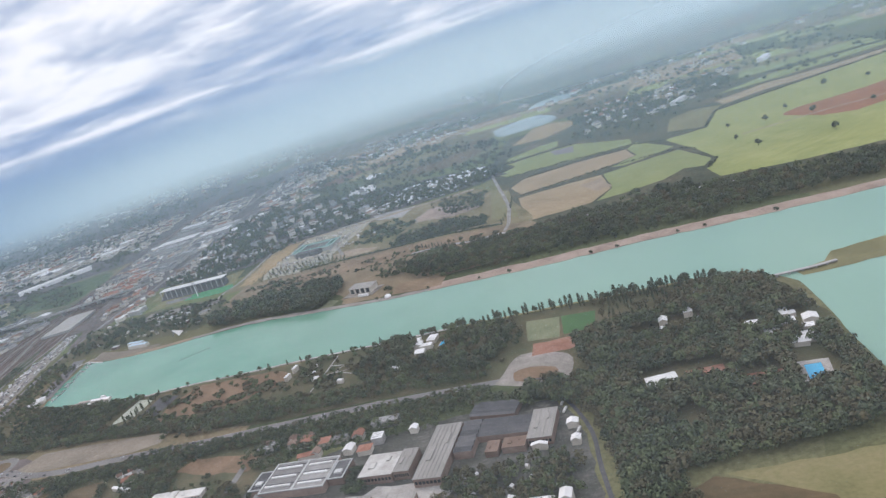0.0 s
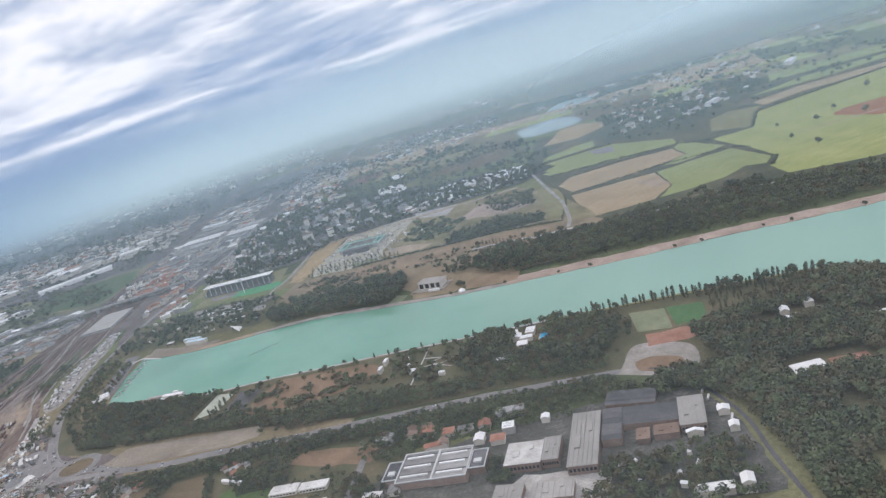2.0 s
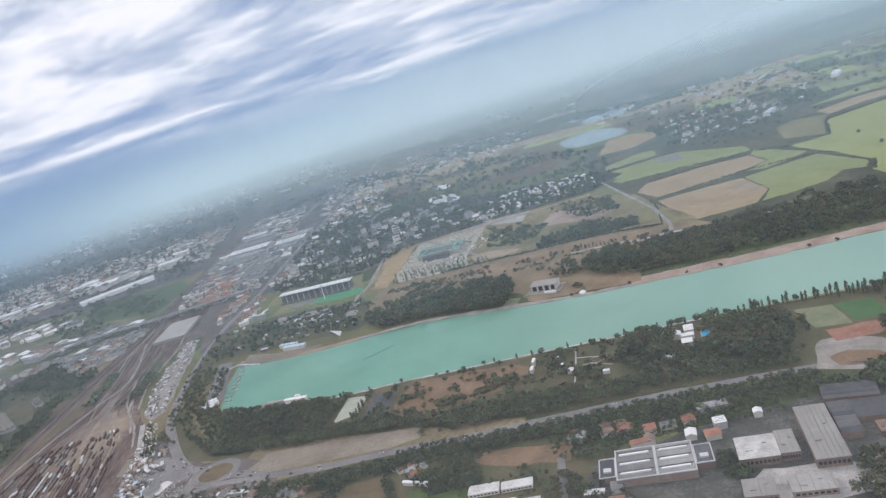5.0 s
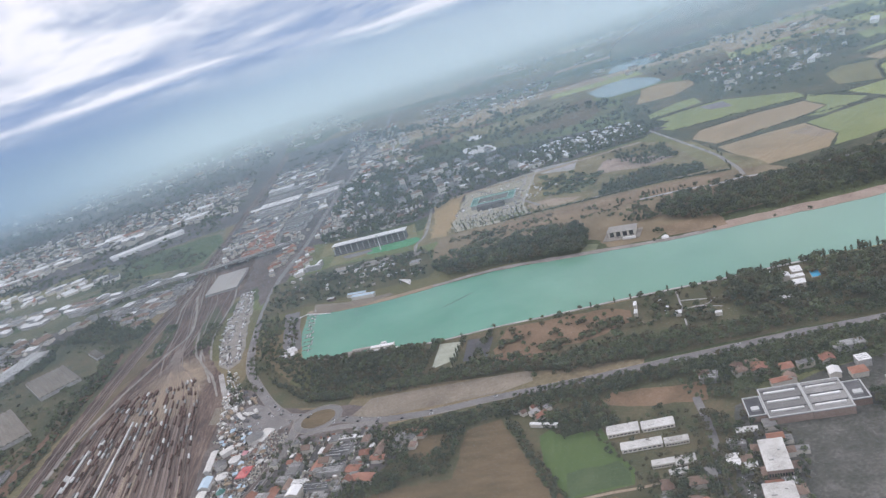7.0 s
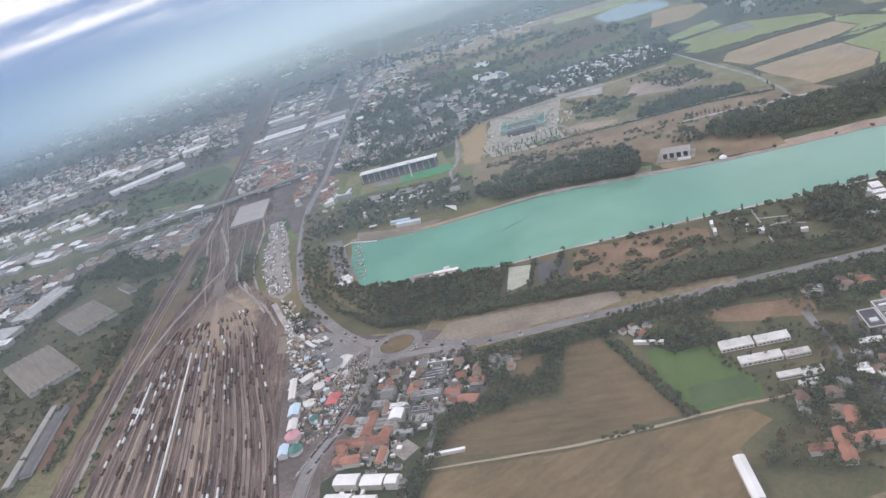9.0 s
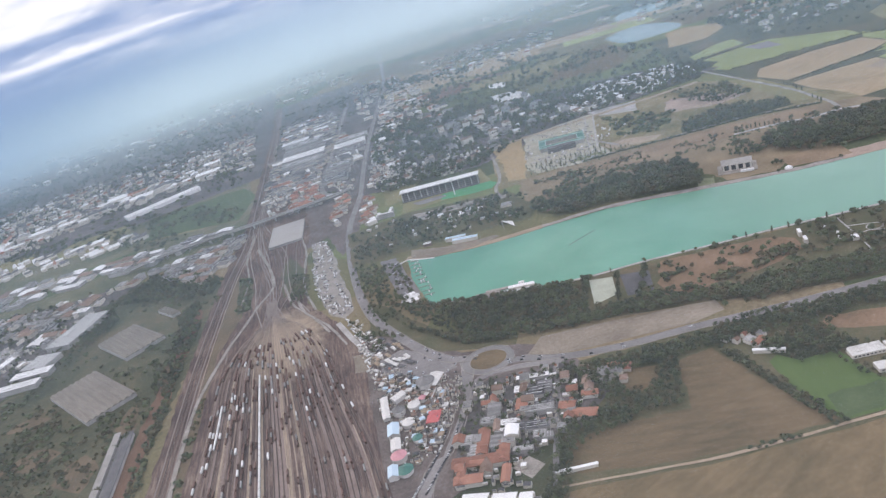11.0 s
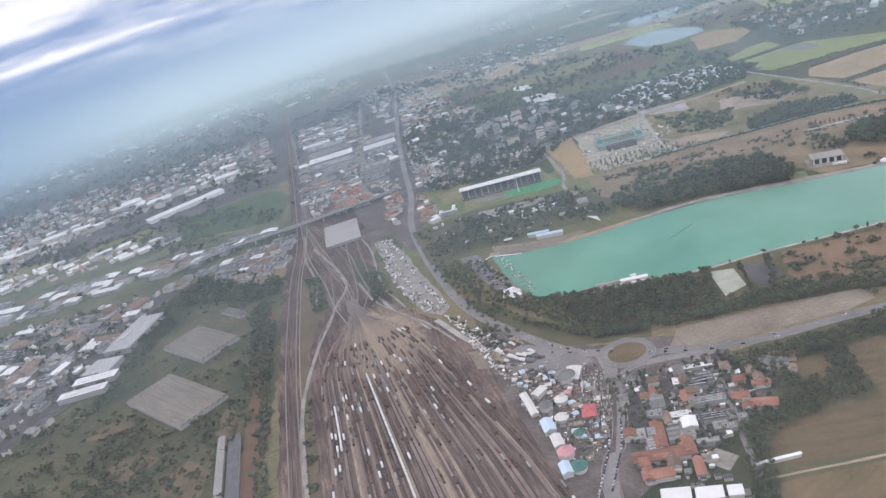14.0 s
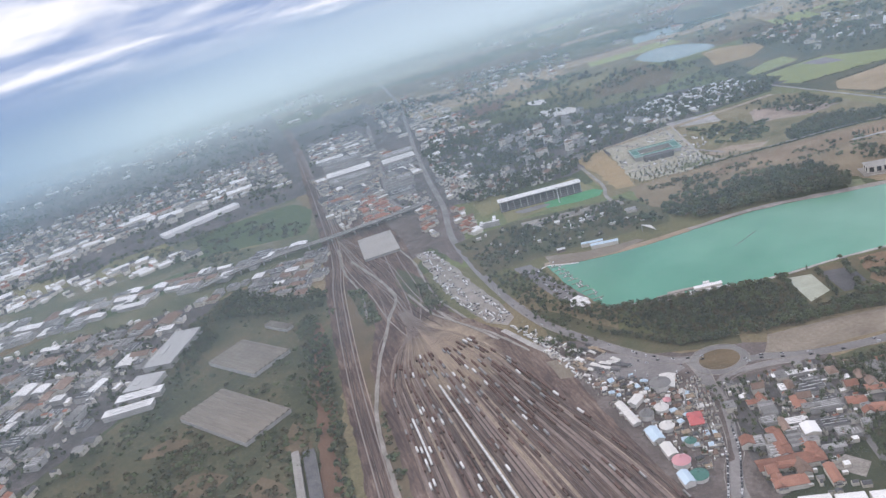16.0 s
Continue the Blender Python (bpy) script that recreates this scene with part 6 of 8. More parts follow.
wood("yard_trees", scatter([(-360, 455), (-300, 440), (-292, 400), (-330, 372), (-384, 376)], 215, 2.6), 3.4, M["leafdark"], "trees and bushes between houses", seed=71)
wood("park_bushes", clumps([(-222, 474), (-200, 470), (-166, 466), (-134, 474), (-128, 464), (-166, 457), (-200, 460), (-226, 460)], 26, 6, 3.5) + clumps(PARK_LAWN, 12, 4, 3), 2.8, M["leafdry"], "dry bushes on the bare park lawn", FAR_BUSH, 0.5, 1.3, seed=147)
wood("park_bushes", clumps([(-345, 570), (-250, 526), (-65, 477), (34, 449), (40, 380), (-60, 396), (-200, 440), (-345, 500)], 110, 7, 4.5, [[(-265, 486), (-250, 522), (-215, 512), (-232, 480)], PARK_LAWN, [(0, 362), (16, 390), (36, 436), (80, 420), (52, 350)]]), 3.2, M["leafdry"], "bushes and small trees of the park", FAR_BUSH, 0.5, 1.2, seed=72)
wood("rough_bushes", clumps([(-238, 690), (-208, 768), (-150, 740), (-110, 690), (-125, 684), (-200, 694)], 20, 7, 4), 3.0, M["leafdry"], "bushes on rough grass", FAR_BUSH, 0.5, 1.2, seed=73)
wood("head_trees", scatter([(-396, 545), (-382, 540), (-356, 500), (-348, 520), (-350, 570), (-366, 588), (-376, 620), (-378, 690), (-396, 690), (-404, 650), (-398, 600)], 110, 3, [[(-392, 560), (-376, 530), (-356, 492), (-350, 500), (-372, 550), (-392, 620), (-396, 690), (-414, 690), (-412, 600)]]), 3.8, M["leafdark"], "trees between the road and the marina", seed=78)
wood("house_trees", scatter([(-140, 382), (-30, 352), (-30, 338), (-140, 358)], 130, 3), 3.4, M["leaf"], "garden trees along the row of houses", seed=74)
wood("fair_trees", scatter([(-402, 494), (-372, 470), (-390, 410), (-404, 404)], 26, 5), 3.0, M["leafdark"], "small trees between the stalls", seed=75)
wood("school_trees", scatter([(-196, 364), (-146, 354), (-150, 306), (-186, 306)], 90, 3.5, [[(-190, 360), (-154, 352), (-156, 340), (-190, 346)], [(-188, 342), (-154, 336), (-154, 322), (-188, 330)], [(-180, 326), (-156, 324), (-158, 308), (-180, 308)]]), 3.2, M["leafdry"], "trees round the school", seed=76)
wood("field_trees", scatter([(-330, 380), (-300, 390), (-290, 372), (-330, 366)], 60, 2.6), 3.4, M["leaf"], "bushes at the field's edge", seed=77)
for k, (a, b) in enumerate((((98, 782), (200, 784)), ((200, 784), (274, 766)), ((274, 766), (281, 740)), ((104, 900), (176, 884)), ((176, 884), (252, 860)), ((252, 860), (281, 826)), ((124, 866), (200, 862)), ((330, 830), (376, 902)), ((376, 902), (640, 932)), ((276, 682), (256, 655)), ((118, 1000), (212, 984)), ((-230, 398), (-223, 324)), ((-262, 326), (-240, 322)))):
    n = int(math.dist(a, b) / 1.7)
    wood("field_hedge", [(a[0] + (b[0] - a[0]) * i / n + r.uniform(-1.5, 1.5), a[1] + (b[1] - a[1]) * i / n + r.uniform(-1.5, 1.5)) for i in range(n)], 1.8, M["leafdark"], "dark hedge between two fields", FAR_BUSH, 0.5, 1.1, seed=30 + k)
wood("park_hedge", [(p.x + r.uniform(-.5, .5), p.y + r.uniform(-.4, .4)) for p in smooth_line(PARK_WALL, 1.3)], 2.3, M["leafdark"], "long dark hedge along the park road", FAR_BUSH, 0.3, 1.1, seed=83)
wood("low_bushes", clumps([(-156, 744), (-112, 734), (-100, 722), (-144, 714), (-200, 740), (-210, 760)], 34, 6, 4), 2.0, M["leafdry"], "low bushes before the park wall", FAR_BUSH, 0.5, 1.3, seed=144)
wood("low_bushes", clumps([(-97, 702), (-32, 690), (30, 668), (20, 660), (-40, 676), (-100, 690)], 22, 6, 4), 1.8, M["leafdark"], "low bushes along the bare strip", FAR_BUSH, 0.5, 1.3, seed=145)
for k, (a, b) in enumerate((((-190, 790), (-110, 770)), ((-196, 800), (-112, 782)), ((-205, 778), (-100, 758)))):
    n = int(math.dist(a, b) / 5)
    wood("tree_row", [(a[0] + (b[0] - a[0]) * i / n + r.uniform(-.8, .8), a[1] + (b[1] - a[1]) * i / n + r.uniform(-.8, .8)) for i in range(n)], 4.4, M["leafdark"], "row of slim young poplars", FAR_POPLAR, 0.3, 1.2, seed=50 + k)
for k in range(5):
    wood("tree_row", [(-196 + 9.5 * j + r.uniform(-1, 1), 792 - 3.2 * j - 5.5 * k + r.uniform(-1, 1)) for j in range(11)], 3.2, M["leafdry"], "row of small trees before the building site", FAR_POPLAR, 0.3, 1.6, seed=130 + k)

# ---------------------------------------------------------------- buildings
HOUSES = [gable(M["tileroof"], M["plaster"], "small house with a red tiled gable roof"), gable(M["brownroof"], M["plaster"], "small house with a brown tiled gable roof"),
          hip(M["tileroof"], M["plaster"], "house with a red tiled hipped roof"), hip(M["brownroof"], M["plaster"], "house with a brown hipped roof"),
          flat(M["greyroof"], M["plaster"], "small flat-roofed grey house in the town", "house", "house")]
SHEDS = [flat(M["whiteroof"], M["concrete"], "white flat-roofed warehouse with rooflights", lights=3), flat(M["greyroof"], M["concrete"], "grey flat-roofed works hall with rooflights", lights=4),
         gable(M["whiteroof"], M["concrete"], "white works hall with a low pitched roof", "works_hall", "building", rise=0.25, over=0.02),
         vaulted(M["greyroof"], M["concrete"], "grey works hall with ridged roofs", 5), flat(M["darkroof"], M["concrete"], "dark-roofed works hall with pale rooflights", lights=3)]
BLOCKS = [flat(M["greyroof"], M["concrete"], "tall pale apartment block with rows of windows", "apartment_block", "apartment block"), flat(M["brownroof"], M["plaster"], "cream apartment block with balconies", "apartment_block", "apartment block")]
for q in BLOCKS:
    windows(q, 3, 2, 0.5, 0.14, (-1,))
VILLAS = [gable(M["whiteroof"], M["plaster"], "small white holiday cabin among dark trees", "cabin", "cabin", "white cabins", rise=0.3), flat(M["whiteroof"], M["plaster"], "white flat-roofed cabin among dark trees", "cabin", "cabin", "white cabins")]
r = random.Random(21)


def quarter(poly, count, gap, protos, size, height, turn, avoid=()):
    for x, y in scatter(poly, count, gap, list(avoid) + CLEAR, r):
        w, l = r.uniform(*size), r.uniform(*size) * r.uniform(.9, 1.7)
        put(r.choice(protos), x, y, turn + r.choice((0, 90)) + r.uniform(-4, 4), w, l, r.uniform(*height))


def corridor(pts, width):
    """The outline of a street, to keep it clear."""
    line = smooth_line(pts, 30.0)
    return [(p.x, p.y) for p in offset_line(line, width / 2)] + [(p.x, p.y) for p in offset_line(line, -width / 2)[::-1]]


STREET = [(-392, 960), (-404, 1006), (-380, 1160), (-351, 1342), (-304, 1638)]
road("town_street", STREET, 7, 0.33, M["mauvelot"], "pale grey street between works halls")
WORKS_BLOCKS = [[(-462, 1165), (-452, 1392), (-372, 1350), (-392, 1155)], [(-382, 1145), (-366, 1262), (-302, 1285), (-322, 1140)], [(-410, 1006), (-392, 1120), (-343, 1102), (-362, 1006)]]
CLEAR = [corridor(ROAD_NORTH[7:], 22), corridor(STREET, 16)] + WORKS_BLOCKS


def settlement(name, poly, count, gap, size, height, turn, label, seed, mixes=(0.20, 0.30, 0.50)):
    """Far buildings past counting, in one mesh: walls, and roofs of four kinds."""
    q = random.Random(seed)
    v, f, mi = [], [], []
    for x, y in scatter(poly, count, gap, CLEAR, q):
        w, l, h = (size[0] + (size[1] - size[0]) * q.random() ** 2) / 2, (size[0] + (size[1] - size[0]) * q.random() ** 2) * q.uniform(.4, 1.0) / 2, q.uniform(*height)
        a = radians(turn + q.choice((0, 90)) + q.uniform(-6, 6))
        kind = q.choices((1, 2, 3, 4), (*mixes, 0.35))[0]
        rise = h * (0.08 if kind == 1 else 0.4)
        n = len(v)
        for px, py, pz in ((-w, -l, 0), (w, -l, 0), (w, l, 0), (-w, l, 0), (-w, -l, h), (w, -l, h), (w, l, h), (-w, l, h), (-w, 0, h + rise), (w, 0, h + rise)):
            v.append((x + px * math.cos(a) - py * math.sin(a), y + px * math.sin(a) + py * math.cos(a), pz))
        for g, k in (((0, 1, 5, 4), 0), ((2, 3, 7, 6), 0), ((1, 2, 6, 9, 5), 0), ((3, 0, 4, 8, 7), 0), ((4, 5, 9, 8), kind), ((6, 7, 8, 9), kind)):
            f.append(tuple(n + i for i in g))
            mi.append(k)
    ob = mesh_object(name, v, f, M["plaster"])
    for k in ("whiteroof", "tileroof", "greyroof", "darkroof"):
        ob.data.materials.append(M[k])
    ob.data.polygons.foreach_set("material_index", mi)
    return tagged(ob, label, "buildings", kind="stuff")


# the cabins and the town behind the park
quarter([(-90, 945), (-80, 1020), (0, 1050), (85, 1020), (98, 950), (50, 922)], 125, 6.5, VILLAS, (4.2, 7.8), (2.4, 3.6), 15)
quarter([(-340, 915), (-235, 885), (-160, 935), (-60, 940), (-60, 1010), (-180, 1180), (-300, 1180), (-335, 1040)], 70, 13, [VILLAS[1], VILLAS[0], HOUSES[4], HOUSES[3], HOUSES[1], BLOCKS[0], BLOCKS[0]], (4, 9), (3, 7), 12)
quarter([(-240, 960), (-60, 960), (-90, 1110), (-240, 1110)], 26, 18, BLOCKS, (6, 9), (7, 12), 12)
settlement("town_works", [(-478, 1030), (-436, 1560), (-345, 1560), (-345, 1100), (-400, 1030)], 190, 10, (8, 34), (3, 5), 4, "grey and white works halls along the railway", 11, (0.25, 0.06, 0.6))
quarter([(-448, 945), (-405, 940), (-412, 1046), (-442, 1046)], 34, 6, [HOUSES[0], HOUSES[2]], (5, 9), (3, 5), 4)
for k, (x, y, t, w, l, h) in enumerate(((-420, 1192, -8, 62, 26, 5), (-416, 1232, -8, 66, 30, 6), (-412, 1276, -8, 68, 34, 5), (-410, 1326, -8, 64, 30, 6), (-424, 1368, -8, 46, 22, 5), (-350, 1166, -6, 46, 26, 5), (-344, 1204, -6, 48, 28, 6), (-336, 1248, -6, 50, 30, 5), (-384, 1028, -8, 34, 22, 5), (-378, 1060, -8, 36, 24, 6), (-370, 1094, -8, 36, 20, 5))):
    put(SHEDS[(1, 0, 3, 1, 0, 4, 0, 1, 4, 3, 1)[k]], x, y, t, w, l, h)
settlement("town_small", [(-474, 962), (-300, 930), (-300, 1210), (-466, 1210)], 300, 5, (3, 9), (2.4, 4.5), 4, "small houses and sheds beyond the bridge", 17, (0.25, 0.2, 0.4))
settlement("town_small", [(-345, 900), (-300, 892), (-232, 872), (-200, 930), (-300, 1000), (-340, 1000)], 110, 5, (3, 8), (2.4, 4.5), 12, "small houses behind the sports ground", 18, (0.3, 0.15, 0.4))
settlement("west_small", [(-900, 700), (-900, 960), (-640, 880), (-700, 700), (-760, 660)], 260, 5, (3, 10), (2.2, 4), -27, "small sheds and yards between the works halls", 19, (0.35, 0.15, 0.4))
settlement("town", [(-310, 1180), (-180, 1190), (-180, 1800), (-280, 1800)], 110, 15, (8, 20), (3, 6), 6, "houses and halls along the north road", 12)
# works west of the railway
quarter([(-1000, 720), (-1000, 950), (-680, 890), (-660, 850), (-690, 720), (-750, 660)], 150, 10.5, HOUSES[1:2] + HOUSES[3:] + [SHEDS[0], SHEDS[2]] + [SHEDS[1], SHEDS[3], SHEDS[4]] * 2, (7, 18), (3, 5), -27, [[(-715, 740), (-640, 840), (-620, 800), (-690, 680)]])
quarter([(-660, 880), (-600, 900), (-500, 920), (-510, 860), (-540, 800), (-600, 880)], 46, 8, SHEDS[:1] + SHEDS[1:2] + SHEDS[3:] * 2 + HOUSES[3:], (6, 14), (3, 5), -27)
quarter([(-900, 1060), (-620, 980), (-510, 960), (-600, 930), (-900, 980)], 60, 11, SHEDS + HOUSES[3:], (8, 20), (3, 5), -22)
settlement("far_town", [(-1300, 1230), (-1300, 1560), (-900, 1660), (-500, 1640), (-500, 1300), (-720, 1330), (-900, 1180)], 760, 9, (6, 17), (3, 6.5), 10, "pale and red roofs of the far town", 1, (0.38, 0.3, 0.3))
settlement("far_town", [(-1600, 1900), (-1500, 2420), (-300, 2420), (-250, 1900)], 130, 30, (10, 30), (4, 8), 5, "scattered pale roofs in the far plain", 2, (0.6, 0.2, 0.2))
settlement("far_village", [(250, 1300), (900, 1300), (1400, 2400), (200, 2400)], 90, 30, (10, 26), (4, 8), 15, "scattered roofs of far villages", 3)
settlement("west_rows", [(-900, 1190), (-900, 1110), (-700, 1060), (-640, 1075), (-660, 1110)], 70, 9, (6, 26), (3, 5), 20, "small white works halls beyond the meadows", 20, (0.7, 0.1, 0.3))
settlement("far_works", [(-560, 1340), (-800, 1290), (-1100, 1180), (-1100, 1290), (-800, 1400), (-560, 1440)], 58, 22, (14, 44), (4, 8), 6, "row of far pale works halls", 4, (0.8, 0.1, 0.2))
settlement("west_works", [(-900, 1080), (-1200, 1120), (-1200, 1240), (-900, 1200)], 60, 15, (12, 34), (4, 6), 12, "works halls at the edge of the far town", 15, (0.6, 0.1, 0.4))
settlement("west_houses", [(-760, 640), (-700, 680), (-760, 600), (-900, 560), (-1000, 700), (-820, 700)], 90, 9, (6, 11), (3, 4.5), -27, "brown-roofed houses west of the scrubland", 16, (0.1, 0.45, 0.45))
# villages in the plain
settlement("village", [(230, 1020), (280, 990), (460, 1040), (560, 1200), (300, 1260)], 42, 16, (6, 14), (3.5, 6), 20, "village of pale and red roofs in the plain", 13, (0.35, 0.35, 0.3))
settlement("village", [(-120, 1500), (100, 1480), (180, 1700), (-100, 1900)], 70, 17, (8, 20), (3.5, 6), 8, "far village of pale roofs", 14, (0.4, 0.3, 0.3))

# ---- halls of the factory by the main road
def panel_hall():
    """Low factory hall of four wings, with white rims and long white rooflights."""
    root = thing("factory_hall", pose(-100, 328, 0, 0, 0, -18), "large grey factory hall with long white rooflights", "factory", "factory halls")
    for x0, y0, x1, y1, h, roof, bars in ((-19, -12, -.5, 12.4, 3.6, "greyroof", 3), (-.4, -12.4, 16.9, 11.8, 3.8, "greyroof", 3), (17, -7.2, 25.2, 8, 3.4, "darkroof", 0), (-27, -8, -19.1, 7.6, 3.0, "darkroof", 0)):
        part("wall", box_mesh((x0, y0, 0, x1, y1, h)), M["brickwall"], root)
        top = part("roof", box_mesh((x0, y0, h + .005, x1, y1, h + .3)), M[roof], root)
        for b in ((x0, y0, h + .3, x1, y0 + .5, h + .75), (x0, y1 - .5, h + .3, x1, y1, h + .75), (x1 - .5, y0 + .5, h + .3, x1, y1 - .5, h + .75), (x0, y0 + .5, h + .3, x0 + .5, y1 - .5, h + .75)):
            part("rim", box_mesh(b), M["rooflight"], top)
        for k in range(bars):
            y = y0 + (y1 - y0) * (k + .6) / (bars + .2)
            part("rooflight", box_mesh((x0 + 2, y - .55, h + .31, x1 - 2.5, y + .55, h + 1.0)), M["whiteroof"], top)
            part("roof_ridge", box_mesh((x0 + 1, y + 1.6, h + .31, x1 - 1, y + 2.0, h + .7)), M["darkroof"], top)
        if not bars:
            part("roof_unit", box_mesh((x0 + 2.2, y0 + 4, h + .31, x1 - 2.2, y0 + 7, h + 1.1)), M["rooflight"], top)


panel_hall()
BRIGHT = flat(M["dirtywhite"], M["brickwall"], "factory hall with a bright white flat roof", "factory_hall", "factory", "factory halls")
windows(BRIGHT, 9, 1, 0.6, 0.3, (-1,))
put(BRIGHT, -59, 312.5, -20, 17, 17.5, 4.6)
put(BRIGHT, -134, 298, -20, 10, 21, 5)
put(BRIGHT, -144, 278, -20, 12, 11, 4)
TAN = flat(M["paleroof"], M["brickwall"], "factory hall with a worn tan roof", "factory_hall", "factory", "factory halls", ribs=7)
windows(TAN, 7, 1, 0.6, 0.3, (-1,))
put(TAN, -46.5, 309.5, -20, 8, 18, 4.6)
put(TAN, -30.5, 309, -20, 13.5, 43, 4.6)
put(TAN, -53, 281, -20, 17, 11, 3)
put(TAN, -72, 288, -22, 13, 12, 3.4)
put(TAN, 19, 304, -20, 11.5, 24, 4.4)
DARKH = vaulted(M["darkroof"], M["brickwall"], "dark-roofed factory hall with low ridges", 6, "factory_hall", "factory", "factory halls")
put(DARKH, -15.5, 314.4, -20, 9, 27, 4.0)
put(DARKH, 3, 313.5, -22, 26, 15, 3.4)
REDH = flat(M["brownroof"], M["brickwall"], "low brick-red factory annexe with a flat roof", "factory_hall", "factory", "factory halls")
put(REDH, 4, 297.5, -20, 11, 8, 3.2)
put(DARKH, 0.5, 333.5, -26, 24, 13, 3.2)
put(REDH, -6, 300, -20, 6, 9, 3.0)
WHITE = gable(M["whiteroof"], M["plaster"], "long white hall with a low pitched roof", "white_hall", "building", rise=0.2, over=0.02)
for x, y, t, w, l, h in ((4, 251, 72, 5, 15, 3), (16, 247, -18, 5, 6, 5), (78, 308, 82, 10, 14, 4), (-223, 274, -13, 4.5, 23, 3), (-378, 357, 64, 7, 12, 4), (-366, 351, 64, 7, 11, 3.4), (-357, 346, 64, 6, 6, 4), (-384, 345, 64, 8, 13, 4), (-372, 339, 64, 7, 12, 3.5),
                         (-290, 548, 70, 3.6, 18, 2.2), (-348, 393, -22, 7, 8, 5), (131, 318, 80, 4, 9, 2.5), (155, 336, 80, 4, 6, 2.5), (-330, 354, 76, 1.7, 19, 1.8), (-213, 381, 55, 2.2, 15, 2.0), (61, 251, -10, 1.6, 12, 2.5)):
    put(WHITE, x, y, t, w, l, h)
SCHOOL = flat(M["dirtywhite"], M["plaster"], "low white school building with a flat roof", "school_building", "school", "school buildings")
windows(SCHOOL, 8, 1, 0.6, 0.3, (-1,))
for x, y, w, l in ((-180, 354.5, 15.5, 7.5), (-164, 349.5, 15.5, 6.5), (-177, 338.5, 19, 6), (-162, 333, 11, 4.5), (-174, 321, 10, 4.0), (-165, 317.5, 9, 6.5), (-171, 311.5, 8, 4)):
    put(SCHOOL, x, y, -15, w, l, 2.1)
# ---- abandoned sheds and works west of the railway
SHED = vaulted(M["shedroof"], M["concrete"], "wide abandoned shed with ridged fibre-cement roof", 8, "abandoned_shed", "shed", "abandoned sheds")
put(SHED, -597, 711, -57, 62, 36, 3.5)
put(SHED, -612, 626, -57, 80, 38, 3.5)
put(SHED, -569, 752, -57, 30, 8, 3)
LONG = gable(M["paleroof"], M["concrete"], "long narrow platform shed with a pale roof", "platform_shed", "shed", rise=0.15, over=0.02)
put(LONG, -579, 506, -2, 4.5, 84, 3)
LONGD = gable(M["darkroof"], M["concrete"], "long narrow platform shed with a dark roof", "platform_shed", "shed", rise=0.15, over=0.02)
put(LONGD, -571, 508, -2, 7, 74, 2.6)
WORKS = flat(M["rooflight"], M["concrete"], "large works hall with a pale grey roof", "works_hall", "building", ribs=9)
put(WORKS, -660, 786, -24, 26, 62, 5)
put(WORKS, -681, 735, -24, 26, 24, 4.5)
put(SHEDS[0], -683, 715, -14, 36, 11, 4.5)
put(SHEDS[0], -690, 697, -12, 38, 10, 4.5)
DEPOT = gable(M["paleroof"], M["concrete"], "large railway depot with a plain pale roof", "depot", "building", rise=0.06, over=0.01)
put(DEPOT, -453, 866, -5, 36, 66, 2.6)
BIGW = gable(M["whiteroof"], M["whiteroof"], "very large bright white distribution hall", "distribution_hall", "building", rise=0.12, over=0.01)
put(BIGW, -640, 1245, -67, 22, 116, 5)
put(BIGW, 386, 1046, -48, 9, 34, 5)
put(BIGW, 590, 1190, -40, 12, 40, 5)
# ---- the grandstand
stand = thing("grandstand", pose(-286, 826, 0, 0, 0, -17) @ Matrix.Diagonal((1.16, 1.1, 1.2, 1)), "long grandstand with a white cantilever roof", "grandstand")
bm = bmesh.new()
prism(bm, [(-7, 0), (5, 0), (5, 1.0), (3, 1.0), (3, 2.2), (1, 2.2), (1, 3.4), (-1, 3.4), (-1, 4.6), (-3, 4.6), (-3, 5.8), (-7, 5.8)], -36, 36)
bm.transform(Matrix.Rotation(radians(-90), 4, "Z"))
part("terrace", bm, M["darkroof"], stand)
part("roof", box_mesh((-37, -2, 8.0, 37, 8.6, 8.5)), M["whiteroof"], stand)
part("back_wall", box_mesh((-36, 7.2, 0, 36, 7.8, 8.0)), M["darkroof"], stand)
for i in range(13):
    part("column", box_mesh((-35.4 + i * 5.9, -3.6, 0, -34.8 + i * 5.9, -3.0, 8.0)), M["concrete"], stand)
plot("club_grounds", [(-398, 700), (-335, 692), (-240, 668), (-226, 690), (-232, 756), (-326, 796), (-392, 796)], 0.05, M["parkland"], "club grounds with bare earth and grass", "grounds", 1.5)
plot("club_lot", [(-330, 770), (-240, 740), (-236, 752), (-326, 786)], 0.10, M["gravel"], "gravel car park before the sports ground", "car park", 0.6)
plot("oval_court", [(-318, 822), (-290, 815), (-285, 806), (-312, 808)], 0.16, M["oldasphalt"], "grey oval court before the grandstand", "court", smooth=True)
lamp = thing("floodlight_mast", pose(-276, 803, 0), "white floodlight mast beside the sports ground", "floodlight")
bm = bmesh.new()
ring(bm, .5, 0, .3, 15, 8)
part("mast", bm, M["whiteroof"], lamp)
part("lamp_rack", box_mesh((-1.6, -.3, 14.4, 1.6, .3, 16.4)), M["whiteroof"], lamp)
